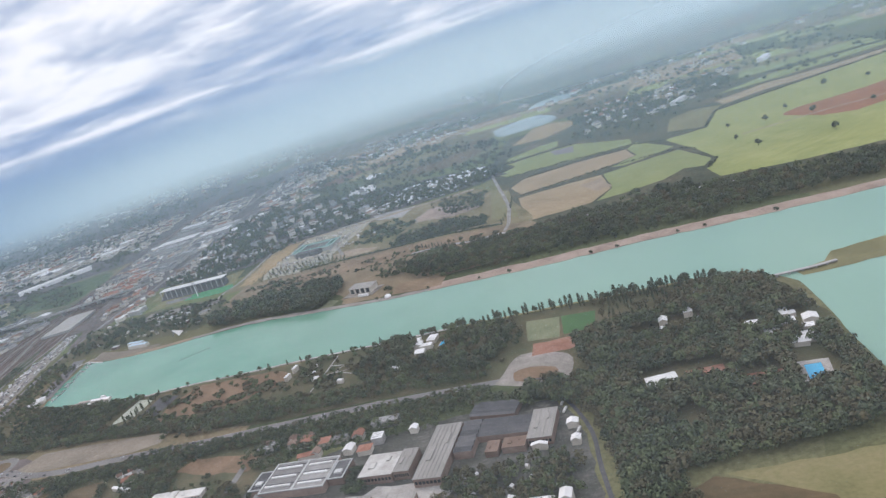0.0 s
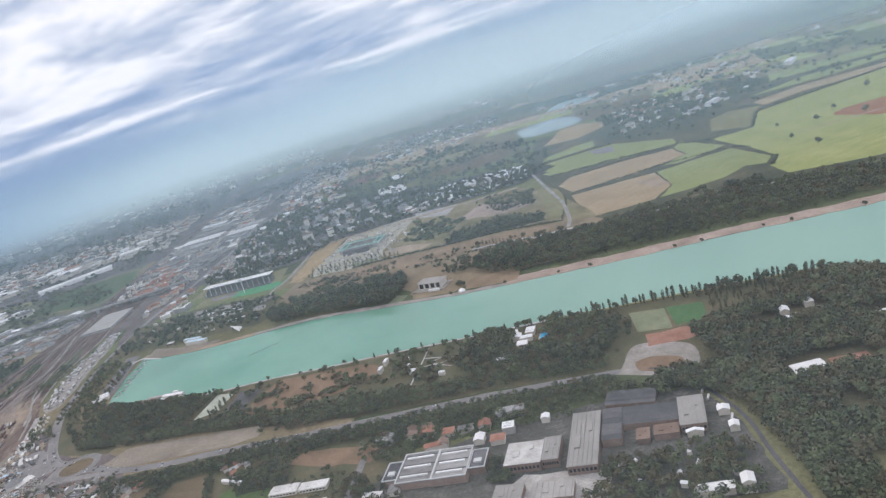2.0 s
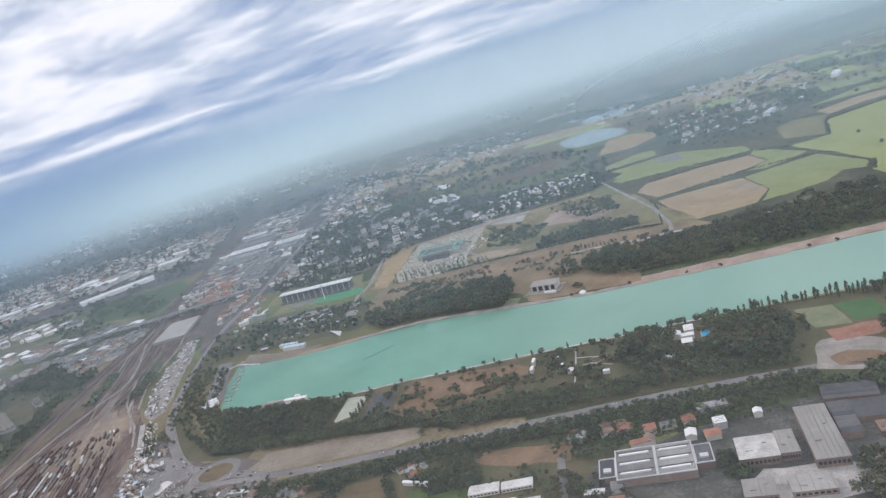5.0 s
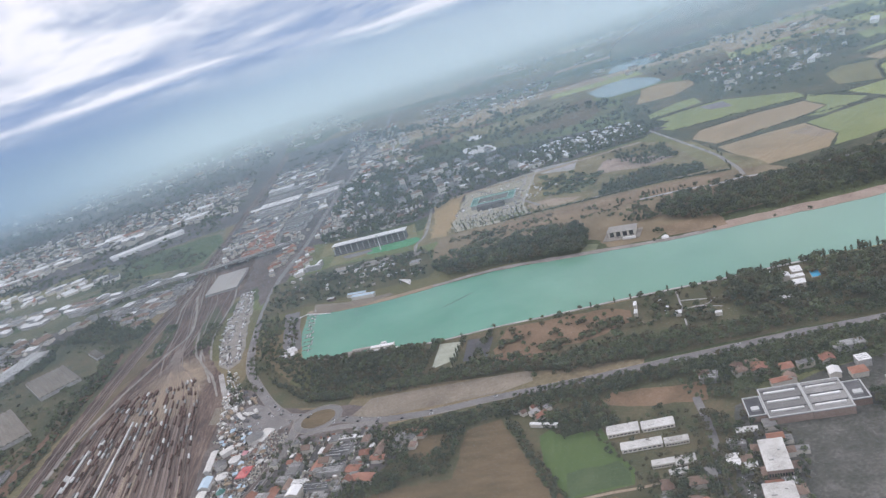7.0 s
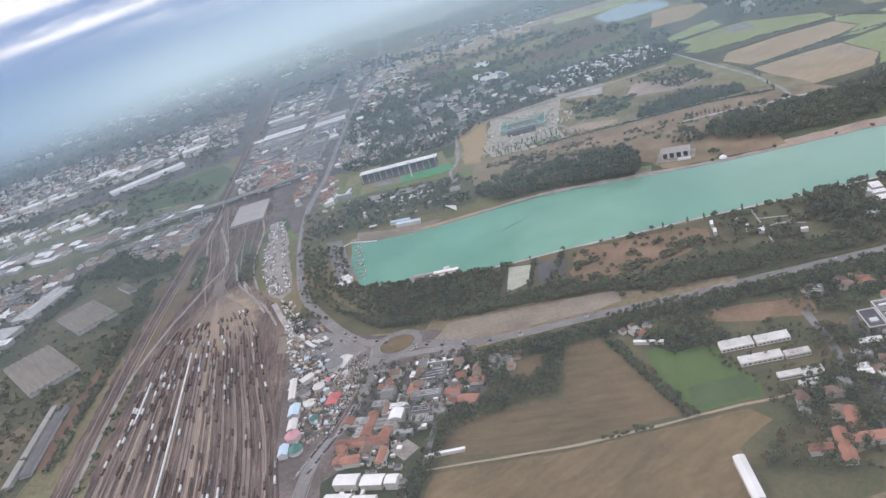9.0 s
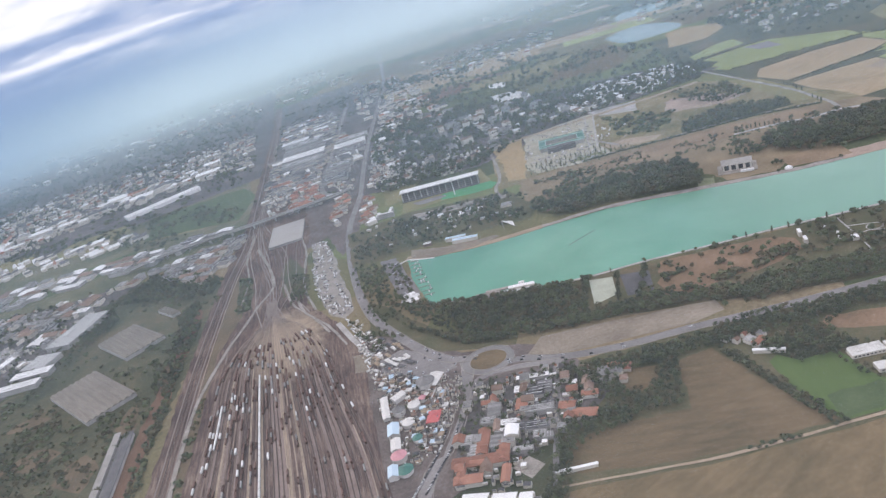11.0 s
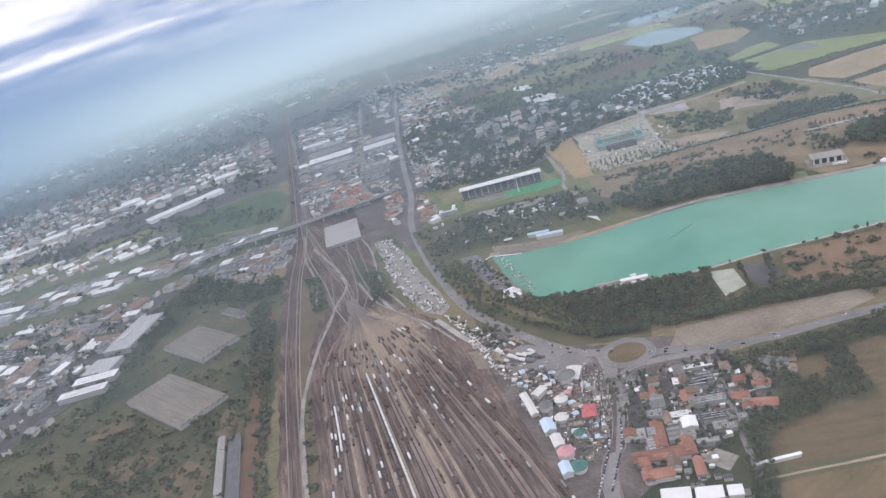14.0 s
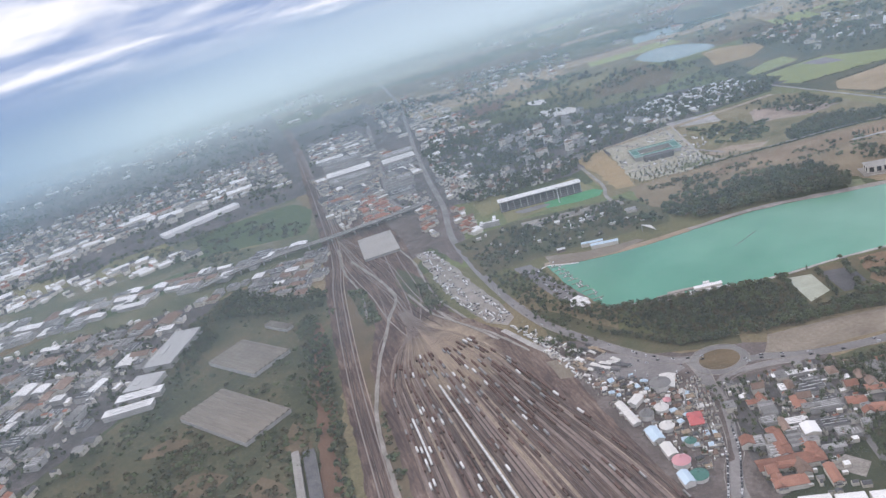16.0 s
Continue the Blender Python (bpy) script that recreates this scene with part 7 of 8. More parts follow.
# ---- green-roofed building round a court
court = thing("courtyard_building", pose(-140, 843, 0, 0, 0, -19), "low building with teal roofs round an open court", "building")
for x0, y0, x1, y1 in ((-24, 12, 24, 18), (-24, -8, -18, 11.9), (18, -8, 24, 11.9), (-24, -14, 24, -8.1)):
    part("wing", box_mesh((x0, y0, 0, x1, y1, 4.5)), M["concrete"], court)
    roof = part("roof", box_mesh((x0 - .5, y0 - .5, 4.505, x1 + .5, y1 + .5, 5.1)), M["teal"], court)
    for b in ((x0 - .9, y0 - .9, 4.6, x0 - .504, y1 + .9, 5.9), (x1 + .504, y0 - .9, 4.6, x1 + .9, y1 + .9, 5.9), (x0 - .5, y0 - 1.1, 4.6, x1 + .5, y0 - .504, 5.9)):
        part("rim", box_mesh(b), M["paleteal"], roof, "pale green metal rim")
part("front_block", box_mesh((-16, -24, 0, 14, -14.6, 5.5)), M["darkroof"], court)
# building material lying round the site
q = random.Random(77)
bm = bmesh.new()
for x, y in scatter([(-190, 800), (-186, 782), (-150, 764), (-122, 764), (-121, 796), (-92, 880), (-80, 915), (-112, 922), (-118, 880), (-106, 870), (-122, 815), (-172, 815), (-164, 900)], 150, 3.0, (), q):
    w, l, t = q.uniform(.5, 1.6), q.uniform(1.2, 5.0), radians(-19 + q.choice((0, 90)))
    m4 = Matrix.Translation((x, y, 0)) @ Matrix.Rotation(t, 4, "Z")
    n0 = len(bm.verts)
    add_box(bm, -w / 2, -l / 2, 0.1, w / 2, l / 2, q.uniform(.5, 1.6))
    bm.verts.ensure_lookup_table()
    for vv in bm.verts[n0:]:
        vv.co = m4 @ vv.co
me = bpy.data.meshes.new("building_material")
bm.to_mesh(me)
bm.free()
me.materials.append(M["concrete"])
tagged(new("building_material", me), "pale stacks of building material on the site", "building material", kind="stuff")
ARENA = flat(M["whiteroof"], M["concrete"], "white bowl-shaped hall with an open roof", "small_arena", "building")
put(ARENA, -350, 806, -20, 18, 3, 5)
put(ARENA, -343, 812, -20, 3, 14, 5)
put(ARENA, -357, 812, -20, 3, 12, 4)
plot("beach", [(-345, 692), (-322, 675), (-296, 663), (-276, 659), (-274, 652), (-298, 650), (-318, 656), (-331, 658), (-347, 672)], 0.37, M["dustlot"], "pale sandy beach before the lido", "beach", 0.8)
road("club_road", [(-206, 905), (-214, 860), (-226, 804), (-240, 773), (-244, 740)], 3.5, 0.28, M["gravel"], "pale road beside the sports ground", wobble=0.2)
road("floating_jetty", [(-362, 668), (-352, 673), (-343, 665), (-331, 657)], 1.3, 0.6, M["whiteroof"], "white floating jetty at the lake's head", "jetty", 0.1, 0.3)
plot("landing", [(-321, 562), (-304, 556), (-306, 546), (-323, 554)], 0.40, M["gravel"], "worn paved landing on the shore", "landing", 0.4)
road("white_quay", [(-303, 551), (-280, 540)], 3.4, 0.7, M["whiteroof"], "white concrete quay on the near shore", "quay", 0.05, 0.5)
LIDO = flat(M["paleblue"], M["plaster"], "lakeside club house with a pale blue roof", "club_house", "building")
put(LIDO, -300, 670, -24, 22, 5, 3)
put(LIDO, -306, 680, -24, 18, 4, 3)
def pavilion():
    """Lakeside hall: pale walls with tall dark windows under a hipped roof, on a terrace."""
    root = thing("pavilion", pose(-76, 615, 0, 0, 0, -30), "pale lakeside pavilion with dark windows and hipped roof", "building")
    part("terrace", box_mesh((-15, -12, 0.1, 15, 9, 0.8)), M["gravel"], root)
    wall = part("wall", box_mesh((-11, -6, 0.8, 11, 6, 6.0)), M["plaster"], root)
    for x in (-8, -2.7, 2.7, 8):
        part("window", box_mesh((x - 1.7, -6.12, 1.3, x + 1.7, -5.9, 5.2)), M["glass"], wall)
    for y in (-3, 3):
        part("window", box_mesh((-11.12, y - 1.5, 1.3, -10.9, y + 1.5, 5.2)), M["glass"], wall)
    bm = bmesh.new()
    v = [bm.verts.new(p) for p in ((-12, -7, 6.0), (12, -7, 6.0), (12, 7, 6.0), (-12, 7, 6.0), (-7, 0, 8.4), (7, 0, 8.4))]
    for f in ((3, 2, 1, 0), (0, 1, 5, 4), (1, 2, 5), (2, 3, 4, 5), (3, 0, 4)):
        bm.faces.new([v[k] for k in f])
    part("roof", bm, M["paleroof"], root)
    part("canopy", box_mesh((2, -14, 0.8, 12, -12.2, 2.6)), M["whiteroof"], root)


pavilion()
plot("bare_ground", [(-52, 580), (-30, 570), (-10, 564), (-4, 586), (-30, 602), (-46, 602)], 0.30, M["orangesoil"], "bare brown ground beside the pavilion", "ground", 1.0)
plot("clearing", [(-96, 640), (-84, 652), (-40, 640), (-40, 596), (-62, 582), (-96, 598)], 0.09, M["tanrough"], "bare ground round the pavilion", "ground", 1.5)
plot("lawn", [(-109, 622), (-99, 612), (-106, 599), (-118, 604)], 0.11, M["wornturf"], "small pale lawn beside the pavilion", "lawn", 0.5)
shelter = thing("boat_shelter", pose(-55, 579, 0, 0, 0, -30), "small white domed shelter at the water's edge", "shelter")
bm = bmesh.new()
ring(bm, 3.0, 0.3, 2.6, 1.4, 12)
ring(bm, 2.6, 1.4, 0.9, 2.4, 12)
part("roof", bm, M["whiteroof"], shelter)
for x, y in ((-330, 690), (-262, 702), (-224, 672), (-215, 664), (-202, 668), (-368, 590), (-362, 596)):
    put(BRIGHT, x, y, -20, 7, 4, 2.5)
sail = thing("sail_roof", pose(-260, 666, 0, 0, 0, 75), "white triangular canopy on the shore", "canopy")
bm = bmesh.new()
v = [bm.verts.new(p) for p in ((-5, -4, 1.5), (5, -3, 2.5), (1, 6, 6.5), (-5, -4, 1.2), (5, -3, 2.2), (1, 6, 6.2))]
for q in ((0, 1, 2), (5, 4, 3), (0, 3, 4, 1), (1, 4, 5, 2), (2, 5, 3, 0)):
    bm.faces.new([v[i] for i in q])
part("canopy", bm, M["canvas"], sail)
part("post", box_mesh((.8, 5.6, 0, 1.1, 5.9, 6.3)), M["concrete"], sail)
part("post", box_mesh((4.6, -3.1, 0, 4.8, -2.9, 2.3)), M["concrete"], sail)
# ---- swimming pools
for x, y, t, w, l in ((137, 282, 72, 7, 13), (-18, 444, 70, 5, 9)):
    p = thing("swimming_pool", pose(x, y, 0, 0, 0, t - 90), "bright blue outdoor swimming pool with a pale rim", "swimming pool")
    part("water", box_mesh((-w / 2, -l / 2, .1, w / 2, l / 2, .34)), M["pool"], p)
    for b in ((-w / 2 - .6, -l / 2 - .6, 0, -w / 2, l / 2 + .6, .5), (w / 2, -l / 2 - .6, 0, w / 2 + .6, l / 2 + .6, .5), (-w / 2, -l / 2 - .6, 0, w / 2, -l / 2, .5), (-w / 2, l / 2, 0, w / 2, l / 2 + .6, .5)):
        part("rim", box_mesh(b), M["paleyard"], p)
# ---- houses by the roundabout and along the road
r = random.Random(31)
BIGTILE = gable(M["tileroof"], M["plaster"], "large brick-red block with a tiled roof", "tiled_block", "house", rise=0.3)
windows(BIGTILE, 6, 2, 0.5, 0.2, (-1,))
for x, y, t, w, l, h in ((-363, 396, -22, 6, 18, 3), (-368, 383, 70, 7, 26, 3), (-356, 384, -22, 6, 13, 3), (-336, 414, -25, 6, 9, 2.6), (-316, 399, 60, 6, 8, 2.6), (-311, 388, 60, 6.5, 12, 2.8), (-302, 402, 66, 5, 8, 2.6), (-281, 418, 70, 4, 6, 2.5),
                         (-377, 373, 70, 6, 13, 3), (-350, 427, 70, 4, 9, 2.4), (-100, 349, 80, 4, 9, 3)):
    put(BIGTILE, x, y, t, w, l, h)
for x, y, w, l, h, k in ((-332, 427, 7, 6, 3, 0), (-320, 422, 8, 9, 3, 4), (-326, 407, 10, 6, 2.6, 4), (-347, 404, 9, 4.5, 2.6, 0), (-356, 411, 8, 6, 3, 1), (-340, 396, 10, 6, 2.6, 4), (-336, 386, 7, 6, 2.4, 1), (-370, 402, 6, 8, 2.6, 1), (-322, 436, 18, 3.5, 2.2, 0)):
    put(SHEDS[k], x, y, -22, w, l, h)
for x, y, t, w, l, h, k in ((-326, 421, -22, 11, 9, 3, 4), (-329, 405, -22, 15, 6, 3, 1), (-335, 393, -22, 13, 6, 3, 4), (-350, 419, -22, 7, 10, 3, 3), (-356, 392, -22, 8, 9, 3, 3), (-368, 391, -22, 7, 10, 3, 1), (-347, 380, -22, 10, 3.5, 2.6, 1), (-350, 399, -22, 12, 2.6, 2.6, 0)):
    put(SHEDS[k], x, y, t, w, l, h)
for x, y in ((-380, 377), (-360, 367)):
    put(BIGTILE, x, y, -22, 4.2, 11, 3)
plot("house_yard", [(-356, 372), (-346, 376), (-341, 366), (-350, 360)], 0.12, M["gravel"], "pale gravel yard behind the tiled blocks", "yard", 0.5)
quarter([(-362, 450), (-306, 438), (-296, 402), (-330, 374), (-382, 378)], 26, 5.5, HOUSES[1:2] + HOUSES[3:] + SHEDS[1:2] + HOUSES[:1], (3, 6), (2.4, 4), -22)
quarter([(-306, 430), (-272, 415), (-280, 396), (-306, 410)], 7, 6, HOUSES, (3.5, 6), (2.2, 3), 60)
for x, y, k, w, l in ((-102, 365, 0, 8, 6), (-91, 358.5, 2, 6, 6), (-82, 356.5, 4, 8, 4), (-72, 354, 0, 6, 6), (-68, 336.6, 2, 7, 6), (-110, 372, 1, 6, 5), (-126, 376, 3, 6, 5), (-95, 349, 1, 5, 5)):
    put(HOUSES[k], x, y, -14, w, l, 3)
for x, y, w, l in ((-76.6, 342, 5, 6), (-42, 341.6, 4, 4), (32, 300, 5, 4), (30, 286, 4, 4), (-22, 283, 3, 3), (14, 290, 7, 2)):
    put(VILLAS[0], x, y, -20, w, l, 3)
for x, y, t, w, l in ((-184, 272, -22, 5, 17), (-170, 270, 70, 5, 20), (-172, 283, -22, 5, 12), (-192, 275, 70, 4, 8)):
    put(BIGTILE, x, y, t, w, l, 3)
plot("house_yard", [(-189, 280), (-168, 282), (-172, 268), (-190, 269)], 0.09, M["sand"], "pale bare yard between tiled houses", "yard", 0.8)
put(SHEDS[1], -125, 373, -30, 9, 8, 3)
put(HOUSES[3], -110, 368, -20, 7, 5, 3)
put(HOUSES[3], -102, 371, -20, 6, 6, 3)
put(SHEDS[1], -57, 359, -13, 15, 6, 3.5)
put(SHEDS[0], -61, 343, -13, 6, 6, 4)
quarter([(-230, 408), (-206, 402), (-208, 388), (-226, 394)], 6, 5, [HOUSES[1], HOUSES[3], HOUSES[4], HOUSES[0]], (3, 4.5), (2, 2.6), 20)
quarter([(-150, 312), (-122, 330), (-120, 300), (-140, 268)], 16, 5, HOUSES[1:2] + HOUSES[3:] + SHEDS[:2] + HOUSES[:1], (3.5, 6), (2.2, 3), -20)
quarter([(-190, 306), (-160, 310), (-160, 288), (-184, 288)], 5, 6, HOUSES[1:2] + HOUSES[3:] + HOUSES[:1], (3.5, 6), (2.2, 3), -20)
quarter([(120, 338), (160, 348), (164, 308), (140, 300), (118, 312)], 12, 7, BLOCKS[:0] + [VILLAS[1], VILLAS[0]], (4, 8), (2.5, 3.5), -20)
quarter([(92, 372), (124, 374), (124, 352), (96, 350)], 7, 6, VILLAS, (4, 7), (2.5, 3.5), -20)
for x, y, w, l, h in ((-105, 450, 3.6, 4.5, 2.4), (-122, 478, 2.0, 6, 3.4), (-126, 467, 2.0, 6, 3.4), (-107, 474, 1.8, 2.2, 2), (-107, 462, 1.6, 2.4, 2), (-110, 457, 1.6, 2, 2), (-87, 434, 4, 2.6, 2.4), (-50, 424, 6, 4, 3)):
    put(VILLAS[1], x, y, -24, w, l, h)
quarter([(-36, 462), (-18, 458), (-26, 432), (-40, 436)], 5, 5, VILLAS, (4, 7), (2.5, 3.5), -20)
quarter([(-24, 290), (24, 284), (18, 256), (-30, 262)], 9, 7, [VILLAS[0]], (1.6, 2.2), (2, 2.4), -40)
quarter([(-396, 806), (-360, 800), (-352, 880), (-376, 940), (-396, 930), (-402, 860)], 34, 6, HOUSES + VILLAS, (4, 7), (2.6, 4), 10)
quarter([(-320, 770), (-236, 750), (-232, 700), (-300, 700), (-330, 740)], 9, 8, VILLAS + HOUSES[4:], (3, 8), (2, 3), -20)
quarter([(-366, 600), (-356, 600), (-356, 588), (-366, 586)], 4, 4, VILLAS, (3, 6), (2, 3), 10)

# ---------------------------------------------------------------- the fair
r = random.Random(41)


def round_tent(roof, label, name="round_tent", category="tent", n=14):
    root = thing(name, pose(0, 0, 0), label, category, "rides and tents of the fair")
    bm = bmesh.new()
    ring(bm, .46, 0, .46, .8, n)
    part("wall", bm, M["canvas"], root)
    bm = bmesh.new()
    ring(bm, .5, .8, .12, 1.25, n)
    ring(bm, .12, 1.25, 0, 1.5, n)
    part("roof", bm, roof, root)
    bm = bmesh.new()
    ring(bm, .015, 1.4, .015, 1.75, 6)
    part("mast", bm, M["concrete"], root)
    return root


def square_tent(roof, label, name="market_stall"):
    root = thing(name, pose(0, 0, 0), label, "stall", "rides and tents of the fair")
    for x in (-.45, .45):
        for y in (-.45, .45):
            part("post", box_mesh((x - .03, y - .03, 0, x + .03, y + .03, .75)), M["concrete"], root)
    bm = bmesh.new()
    v = [bm.verts.new(p) for p in ((-.5, -.5, .72), (.5, -.5, .72), (.5, .5, .72), (-.5, .5, .72), (0, 0, 1.15), (-.5, -.5, .62), (.5, -.5, .62), (.5, .5, .62), (-.5, .5, .62))]
    for q in ((0, 1, 4), (1, 2, 4), (2, 3, 4), (3, 0, 4), (0, 5, 6, 1), (1, 6, 7, 2), (2, 7, 8, 3), (3, 8, 5, 0), (8, 7, 6, 5)):
        bm.faces.new([v[i] for i in q])
    part("canopy", bm, roof, root)
    part("counter", box_mesh((-.42, -.42, 0, .42, -.3, .35)), M["plaster"], root)
    return root


ROUNDS = [round_tent(M["pink"], "round pink fair tent with a pointed roof"), round_tent(M["canvas"], "round white fair tent with a pointed roof"), round_tent(M["teal"], "round teal fair ride with a pointed roof"), round_tent(M["greyroof"], "round grey fair ride with a pointed roof")]
STALLS = [square_tent(M["canvas"], "small white canvas stall of the fair"), square_tent(M["brownroof"], "small brown canvas stall of the fair"), square_tent(M["paleblue"], "small pale blue stall of the fair"), square_tent(M["sand"], "small sand-coloured stall of the fair"), square_tent(M["darkroof"], "small dark stall of the fair")]
for k, x, y, d, h in ((0, -405, 411, 9, 4), (1, -395, 438, 8, 3), (2, -404, 399, 9, 3), (1, -389, 452, 8, 3.5), (3, -398, 452, 8, 4), (0, -383, 456, 5, 3), (3, -378, 470, 12, 5), (2, -393, 421, 6, 3)):
    put(ROUNDS[k], x, y, r.uniform(0, 90), d, d, h)
RED = square_tent(M["red"], "large square fair hall with a bright red roof", "fair_hall")
put(RED, -381, 434, -22, 7.5, 11, 3.2)
BLUE = gable(M["paleblue"], M["canvas"], "long pale blue fair tent", "fair_tent", "tent", rise=0.4)
put(BLUE, -404, 435, -8, 6, 10, 3)
put(BLUE, -410, 400, -8, 5, 8, 3)
LONGT = gable(M["canvas"], M["canvas"], "long white fair tent with a low ridge", "fair_tent", "tent", rise=0.3)
put(LONGT, -405, 459, -4, 4, 20, 2.6)
put(LONGT, -405, 421, -8, 5, 9, 3)
put(LONGT, -396, 466, -60, 5, 8, 3)
put(LONGT, -373, 471, -35, 8, 12, 2.4)
for x, y in scatter([(-408, 496), (-386, 494), (-366, 450), (-386, 404), (-400, 400), (-392, 450)], 62, 3.6, (), r):
    put(r.choice(STALLS), x, y, -22 + r.uniform(-25, 25), r.uniform(2, 4.5), r.uniform(2, 4.5), r.uniform(1.8, 3.0))
for x, y in scatter([(-409, 505), (-396, 540), (-404, 560), (-386, 540), (-378, 500)], 26, 3.6, (), r):
    put(r.choice(STALLS[:1] + STALLS[3:]), x, y, 30 + r.uniform(-15, 15), r.uniform(2, 3), r.uniform(4, 8), r.uniform(1.8, 2.6))
settlement("fair_clutter", [(-408, 504), (-394, 506), (-366, 456), (-384, 404), (-404, 400), (-408, 450)], 240, 1.5, (1.0, 3.0), (0.9, 2.2), -22, "small booths, vans and crates crowded between the stalls", 91, (0.45, 0.15, 0.3))
settlement("roadside_clutter", [(-410, 600), (-398, 560), (-396, 512), (-408, 508), (-412, 560)], 70, 1.6, (1.0, 3.4), (0.9, 2.0), 20, "parked vans and trailers along the lane", 92, (0.6, 0.05, 0.3))
settlement("market_clutter", [(-358, 452), (-306, 440), (-300, 404), (-330, 380), (-384, 372), (-392, 345), (-352, 335), (-350, 380)], 150, 2.4, (1.4, 4.2), (1.2, 2.4), -22, "sheds, awnings and parked vans between the houses", 93, (0.4, 0.2, 0.5))
settlement("site_huts", [(-196, 812), (-150, 914), (-98, 892), (-60, 830), (-128, 786)], 60, 3.0, (1.6, 5.0), (1.2, 2.4), -19, "white site huts and stacked building material", 94, (0.7, 0.05, 0.3))
settlement("club_huts", [(-372, 700), (-330, 704), (-240, 676), (-236, 752), (-326, 790), (-392, 790)], 26, 3.5, (1.6, 5.0), (1.4, 2.6), -20, "huts and parked vehicles of the lakeside clubs", 95, (0.5, 0.15, 0.35))
settlement("fair_clutter", [(-367, 477), (-357, 464), (-371, 424), (-386, 420), (-380, 450)], 90, 1.4, (0.9, 2.6), (0.9, 2.4), -22, "dark booths, vans and rides beside the street", 96, (0.2, 0.12, 0.35))
wheel = thing("swing_ride", pose(-371, 446, 0, 0, 0, 60), "grey lattice frame of a fair ride", "fair ride")
for b in ((-5, -.3, 0, -4.5, .3, 6), (4.5, -.3, 0, 5, .3, 6), (-5, -.3, 6, 5, .3, 6.6), (-5, 6, 0, -4.5, 6.6, 6), (4.5, 6, 0, 5, 6.6, 6), (-5, 6, 6, 5, 6.6, 6.6)):
    part("beam", box_mesh(b), M["concrete"], wheel)
part("platform", box_mesh((-4.4, .4, .1, 4.4, 5.9, .6)), M["greyroof"], wheel)

# ---------------------------------------------------------------- vehicles
def car():
    root = thing("car", pose(0, 0, 0), "small parked car seen from above", "car", "parked vehicles")
    bm = bmesh.new()
    prism(bm, [(-1.05, .02), (1.05, .02), (1.07, .42), (.95, .5), (.45, .54), (-.95, .54), (-1.07, .42)], -.45, .45)
    body = part("body", bm, M["carpaint"], root)
    bm = bmesh.new()
    prism(bm, [(-.9, .54), (.45, .54), (.12, .76), (-.65, .76)], -.39, .39)
    part("cabin", bm, M["glass"], body)
    bm = bmesh.new()
    add_box(bm, -.62, -.36, .762, .1, .36, .78)
    part("roof", bm, M["carpaint"], body)
    return root


def lorry():
    root = thing("lorry", pose(0, 0, 0), "parked lorry with a pale box body", "lorry", "parked vehicles")
    chassis = part("chassis", box_mesh((-3.6, -.5, .3, 3.6, .5, .5)), M["black"], root)
    part("trailer", box_mesh((-3.6, -.62, .505, 2.2, .62, 1.95)), M["wagon_white"], root)
    bm = bmesh.new()
    prism(bm, [(2.4, .5), (3.6, .5), (3.65, 1.1), (3.4, 1.6), (2.4, 1.75)], -.6, .6)
    part("cab", bm, M["carpaint"], root)
    for x in (-2.8, -2.0, 3.0):
        part("axle", box_mesh((x - .25, -.6, 0, x + .25, .6, .295)), M["black"], chassis)
    return root


CAR, LORRY = car(), lorry()
r = random.Random(51)
LORRY_ROWS = [[(-427, 800), (-430, 740), (-431, 690), (-428, 650), (-421, 616)], [(-422, 800), (-424, 740), (-425, 690), (-422, 650), (-415, 612)], [(-417, 798), (-415, 740), (-414, 690), (-412, 650), (-409, 618)]]
for k, line in enumerate(LORRY_ROWS):
    for p in smooth_line(line, 3.3):
        for d in (-1.2, 1.2):
            if r.random() < 0.48:
                big = r.random() < 0.42
                put(LORRY if big else CAR, p.x + d + r.uniform(-.9, .9), p.y + r.uniform(-1, 1), r.choice((78, 84, 92, 150, 20)) + r.uniform(-9, 9), 1.0 if not big else r.uniform(.5, .75), z=TOP["lorry_park"] - 0.02)
for p in smooth_line([(-414, 598), (-410, 562), (-407, 532), (-409, 512)], 4.2):
    put(LORRY, p.x + r.uniform(-1, 1) + 1.2, p.y, r.choice((100, 20, 120)) + r.uniform(-9, 9), r.uniform(.55, .75), z=0.13)
for i, p in enumerate(smooth_line([(-401, 378), (-392, 390), (-382, 404), (-374, 420)], 2.4)):
    put(CAR, p.x - 3.6, p.y, 52 + r.uniform(-4, 4), 1.0, z=0.16)
    put(CAR, p.x + 3.4, p.y, 52 + r.uniform(-4, 4), 1.0, z=0.16)
for x, y in scatter([(-362, 458), (-350, 470), (-372, 520), (-384, 500), (-372, 470)], 14, 5, (), r):
    put(CAR, x, y, r.choice((60, 150)), 1.0, z=0.15)
for x, y in scatter([(-330, 444), (-312, 438), (-316, 428), (-330, 436)], 16, 2.4, (), r):
    put(CAR, x, y, r.choice((70, 160)), 1.0, z=0.14)
for x, y in scatter([(-150, 300), (-140, 304), (-150, 272), (-156, 272)], 16, 2.2, (), r):
    put(CAR, x, y, r.choice((60, 150)), 1.0, z=0.14)
for line, gap in ((ROAD_LAKE[:8], 34), (ROAD_NORTH[:7], 22)):
    for p, q in zip(smooth_line(line, gap), smooth_line(line, gap)[1:]):
        d = (q - p).normalized()
        for s in (-1.6, 1.6):
            if r.random() < .5:
                put(CAR, p.x - d.y * s, p.y + d.x * s, math.degrees(math.atan2(d.y, d.x)), 1.0, z=0.21)
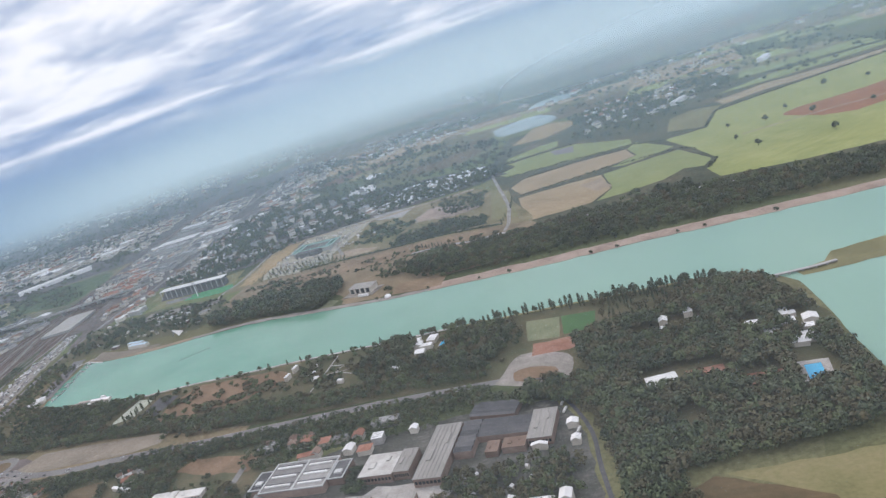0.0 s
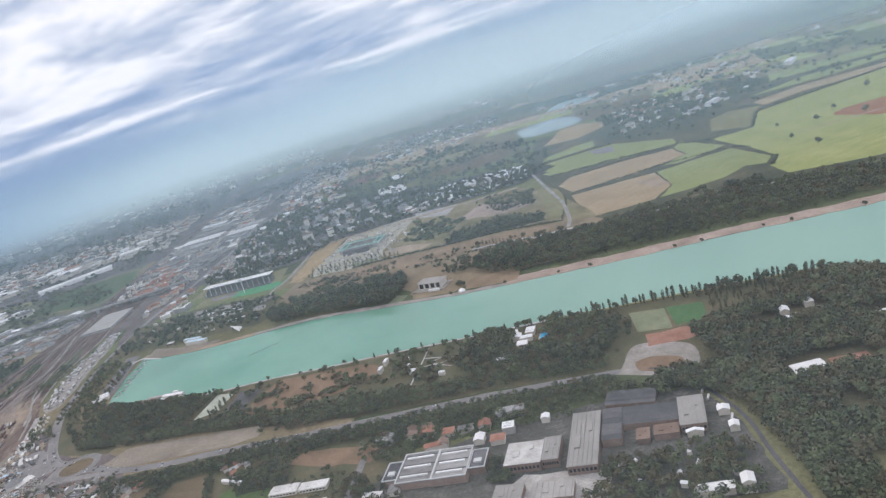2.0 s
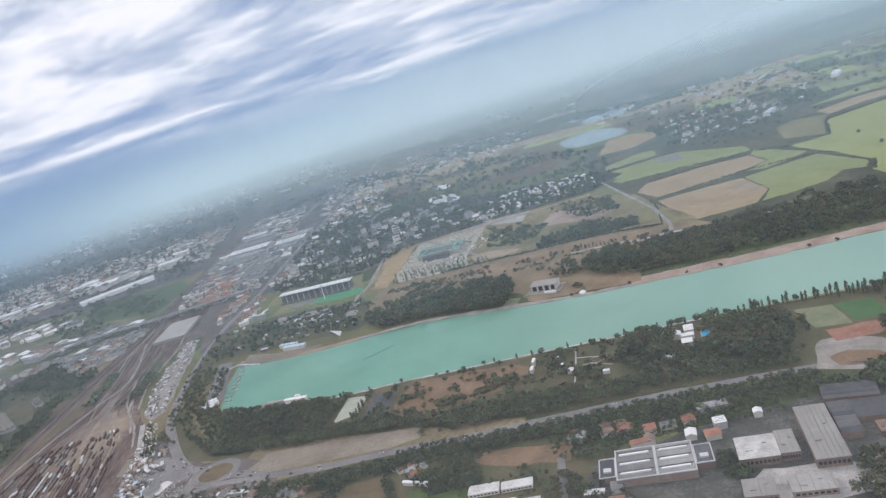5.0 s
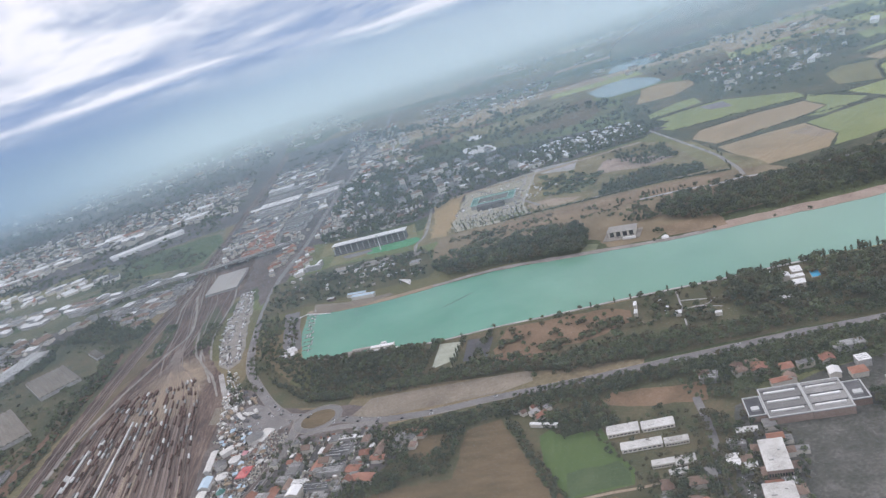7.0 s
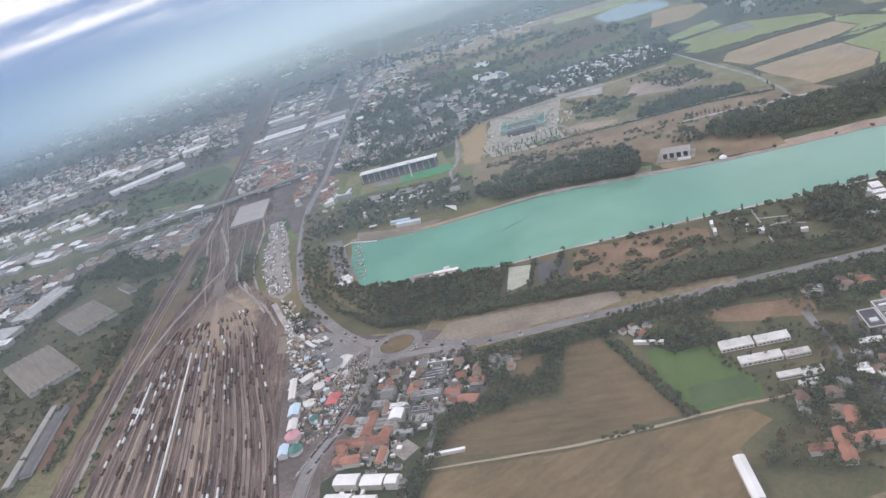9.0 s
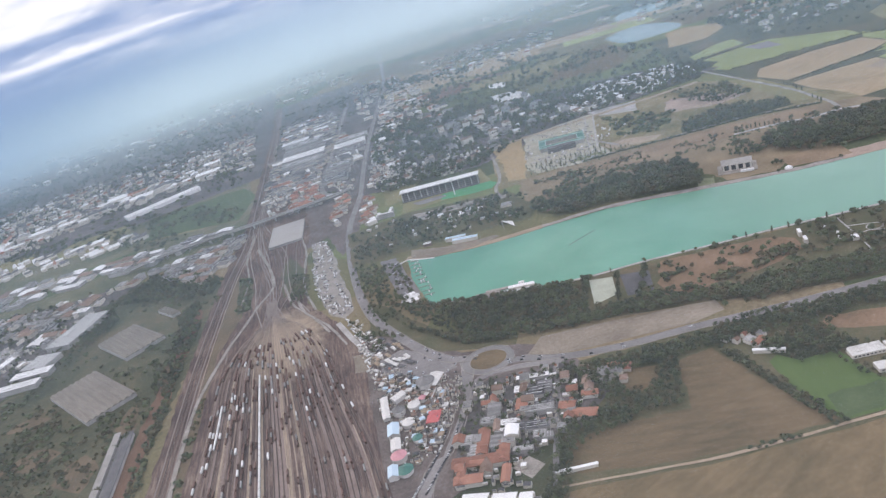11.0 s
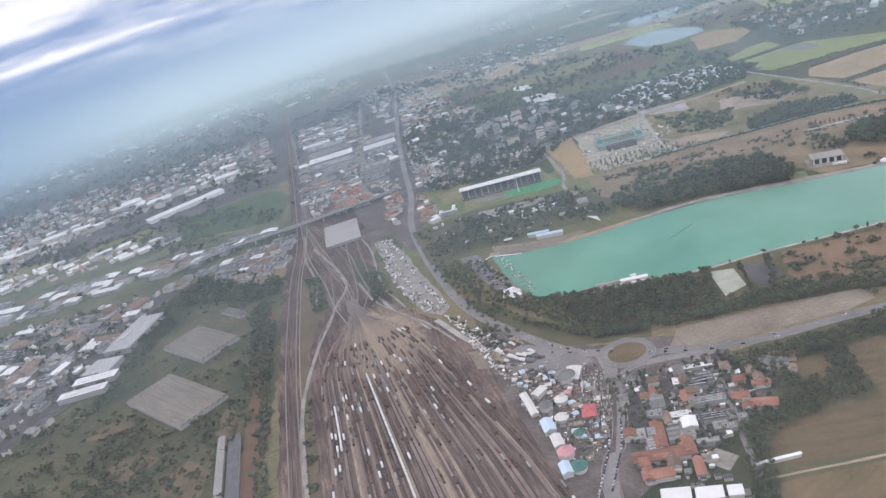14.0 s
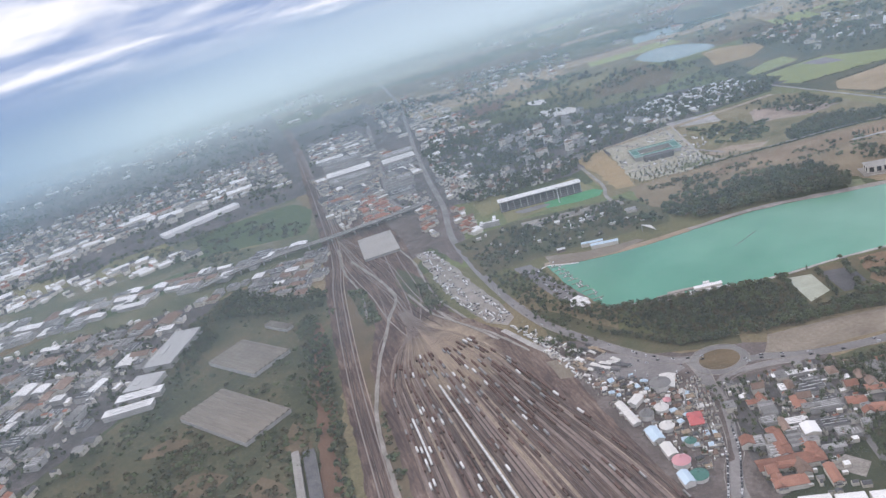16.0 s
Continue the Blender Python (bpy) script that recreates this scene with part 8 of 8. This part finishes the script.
for x, y in scatter([(31, 330), (35, 326), (35, 290), (31, 292)], 4, 6, (), r):
    put(LORRY, x, y, 60, .7, z=0.16)
for k in range(2):
    for p in smooth_line([(-363 - 5 * k, 680), (-362 - 5 * k, 640), (-361 - 5 * k, 604)], 3.0):
        if r.random() < .75:
            put(CAR, p.x, p.y, r.uniform(-8, 8), 1.0, z=TOP["boat_park"] - 0.02)
# ---------------------------------------------------------------- marina
boat = thing("boat", pose(0, 0, 0), "small white boat moored at a jetty", "boat", "boats of the marina")
bm = bmesh.new()
v = [bm.verts.new(p) for p in ((-1.6, -.5, .1), (.6, -.5, .1), (1.8, 0, .1), (.6, .5, .1), (-1.6, .5, .1), (-1.7, -.62, .7), (.7, -.62, .7), (2.1, 0, .8), (.7, .62, .7), (-1.7, .62, .7))]
for q in ((4, 3, 2, 1, 0), (0, 1, 6, 5), (1, 2, 7, 6), (2, 3, 8, 7), (3, 4, 9, 8), (4, 0, 5, 9), (5, 6, 7, 8, 9)):
    bm.faces.new([v[i] for i in q])
hull = part("hull", bm, M["whiteroof"], boat)
part("cabin", box_mesh((-.9, -.4, .7, .3, .4, 1.1, .08)), M["glass"], hull)
for i in range(11):
    y = 592 + i * 8.2
    x = -352 + 0.02 * (y - 590)
    j = thing("jetty", pose(x, y, 0, 0, 0, -12), "narrow wooden jetty at the marina", "jetty", "jetties of the marina")
    part("deck", box_mesh((-2, -.4, .45, 6.5, .4, .62)), M["gravel"], j)
    for k in range(4):
        part("pile", box_mesh((k * 1.9 + .4, -.5, 0, k * 1.9 + .6, -.4, .9)), M["bark"], j)
    for k in range(3):
        if r.random() < .7:
            put(boat, x + 1.0 + 2.2 * k, y + r.choice((-2.3, 2.3)) - .6 * k, r.choice((78, -102)), .8, z=0.14)
p = thing("pier", pose(-300, 550, 0, 0, 0, 160), "concrete landing stage on the shore", "pier")
part("deck", box_mesh((-14, -6.4, .2, 16, -3.4, .9)), M["gravel"], p)
part("shelter", box_mesh((-12, -5.8, .9, -8, -4, 3.2)), M["whiteroof"], p)
line = thing("starting_line", pose(0, 0, 0), "thin dark floating line of lane buoys", "buoy line")
v, f = ribbon_mesh(smooth_line([(-238, 587), (-212, 597)], 2), .5, .3, .2)
mesh_object("float", v, f, M["asphalt"], line)
b = thing("foot_bridge", pose(0, 0, 0), "low concrete bridge between peninsula and spit", "bridge")
l = smooth_line([(172, 386), (182, 384), (196, 381), (208, 380)], 3)
v, f = ribbon_mesh(l, 2.4, 1.6, .5)
mesh_object("deck", v, f, M["concrete"], b)
for q in l[1:-1:2]:
    part("pier", box_mesh((q.x - .4, q.y - 1, 0, q.x + .4, q.y + 1, 1.08)), M["concrete"], b)
for q in [REDH, BRIGHT, TAN, DARKH, WHITE, SCHOOL, SHED, LONG, LONGD, WORKS, DEPOT, BIGW, ARENA, LIDO, BIGTILE, RED, BLUE, LONGT, CAR, LORRY, boat] + HOUSES + SHEDS + BLOCKS + VILLAS + ROUNDS + STALLS:
    drop(q)
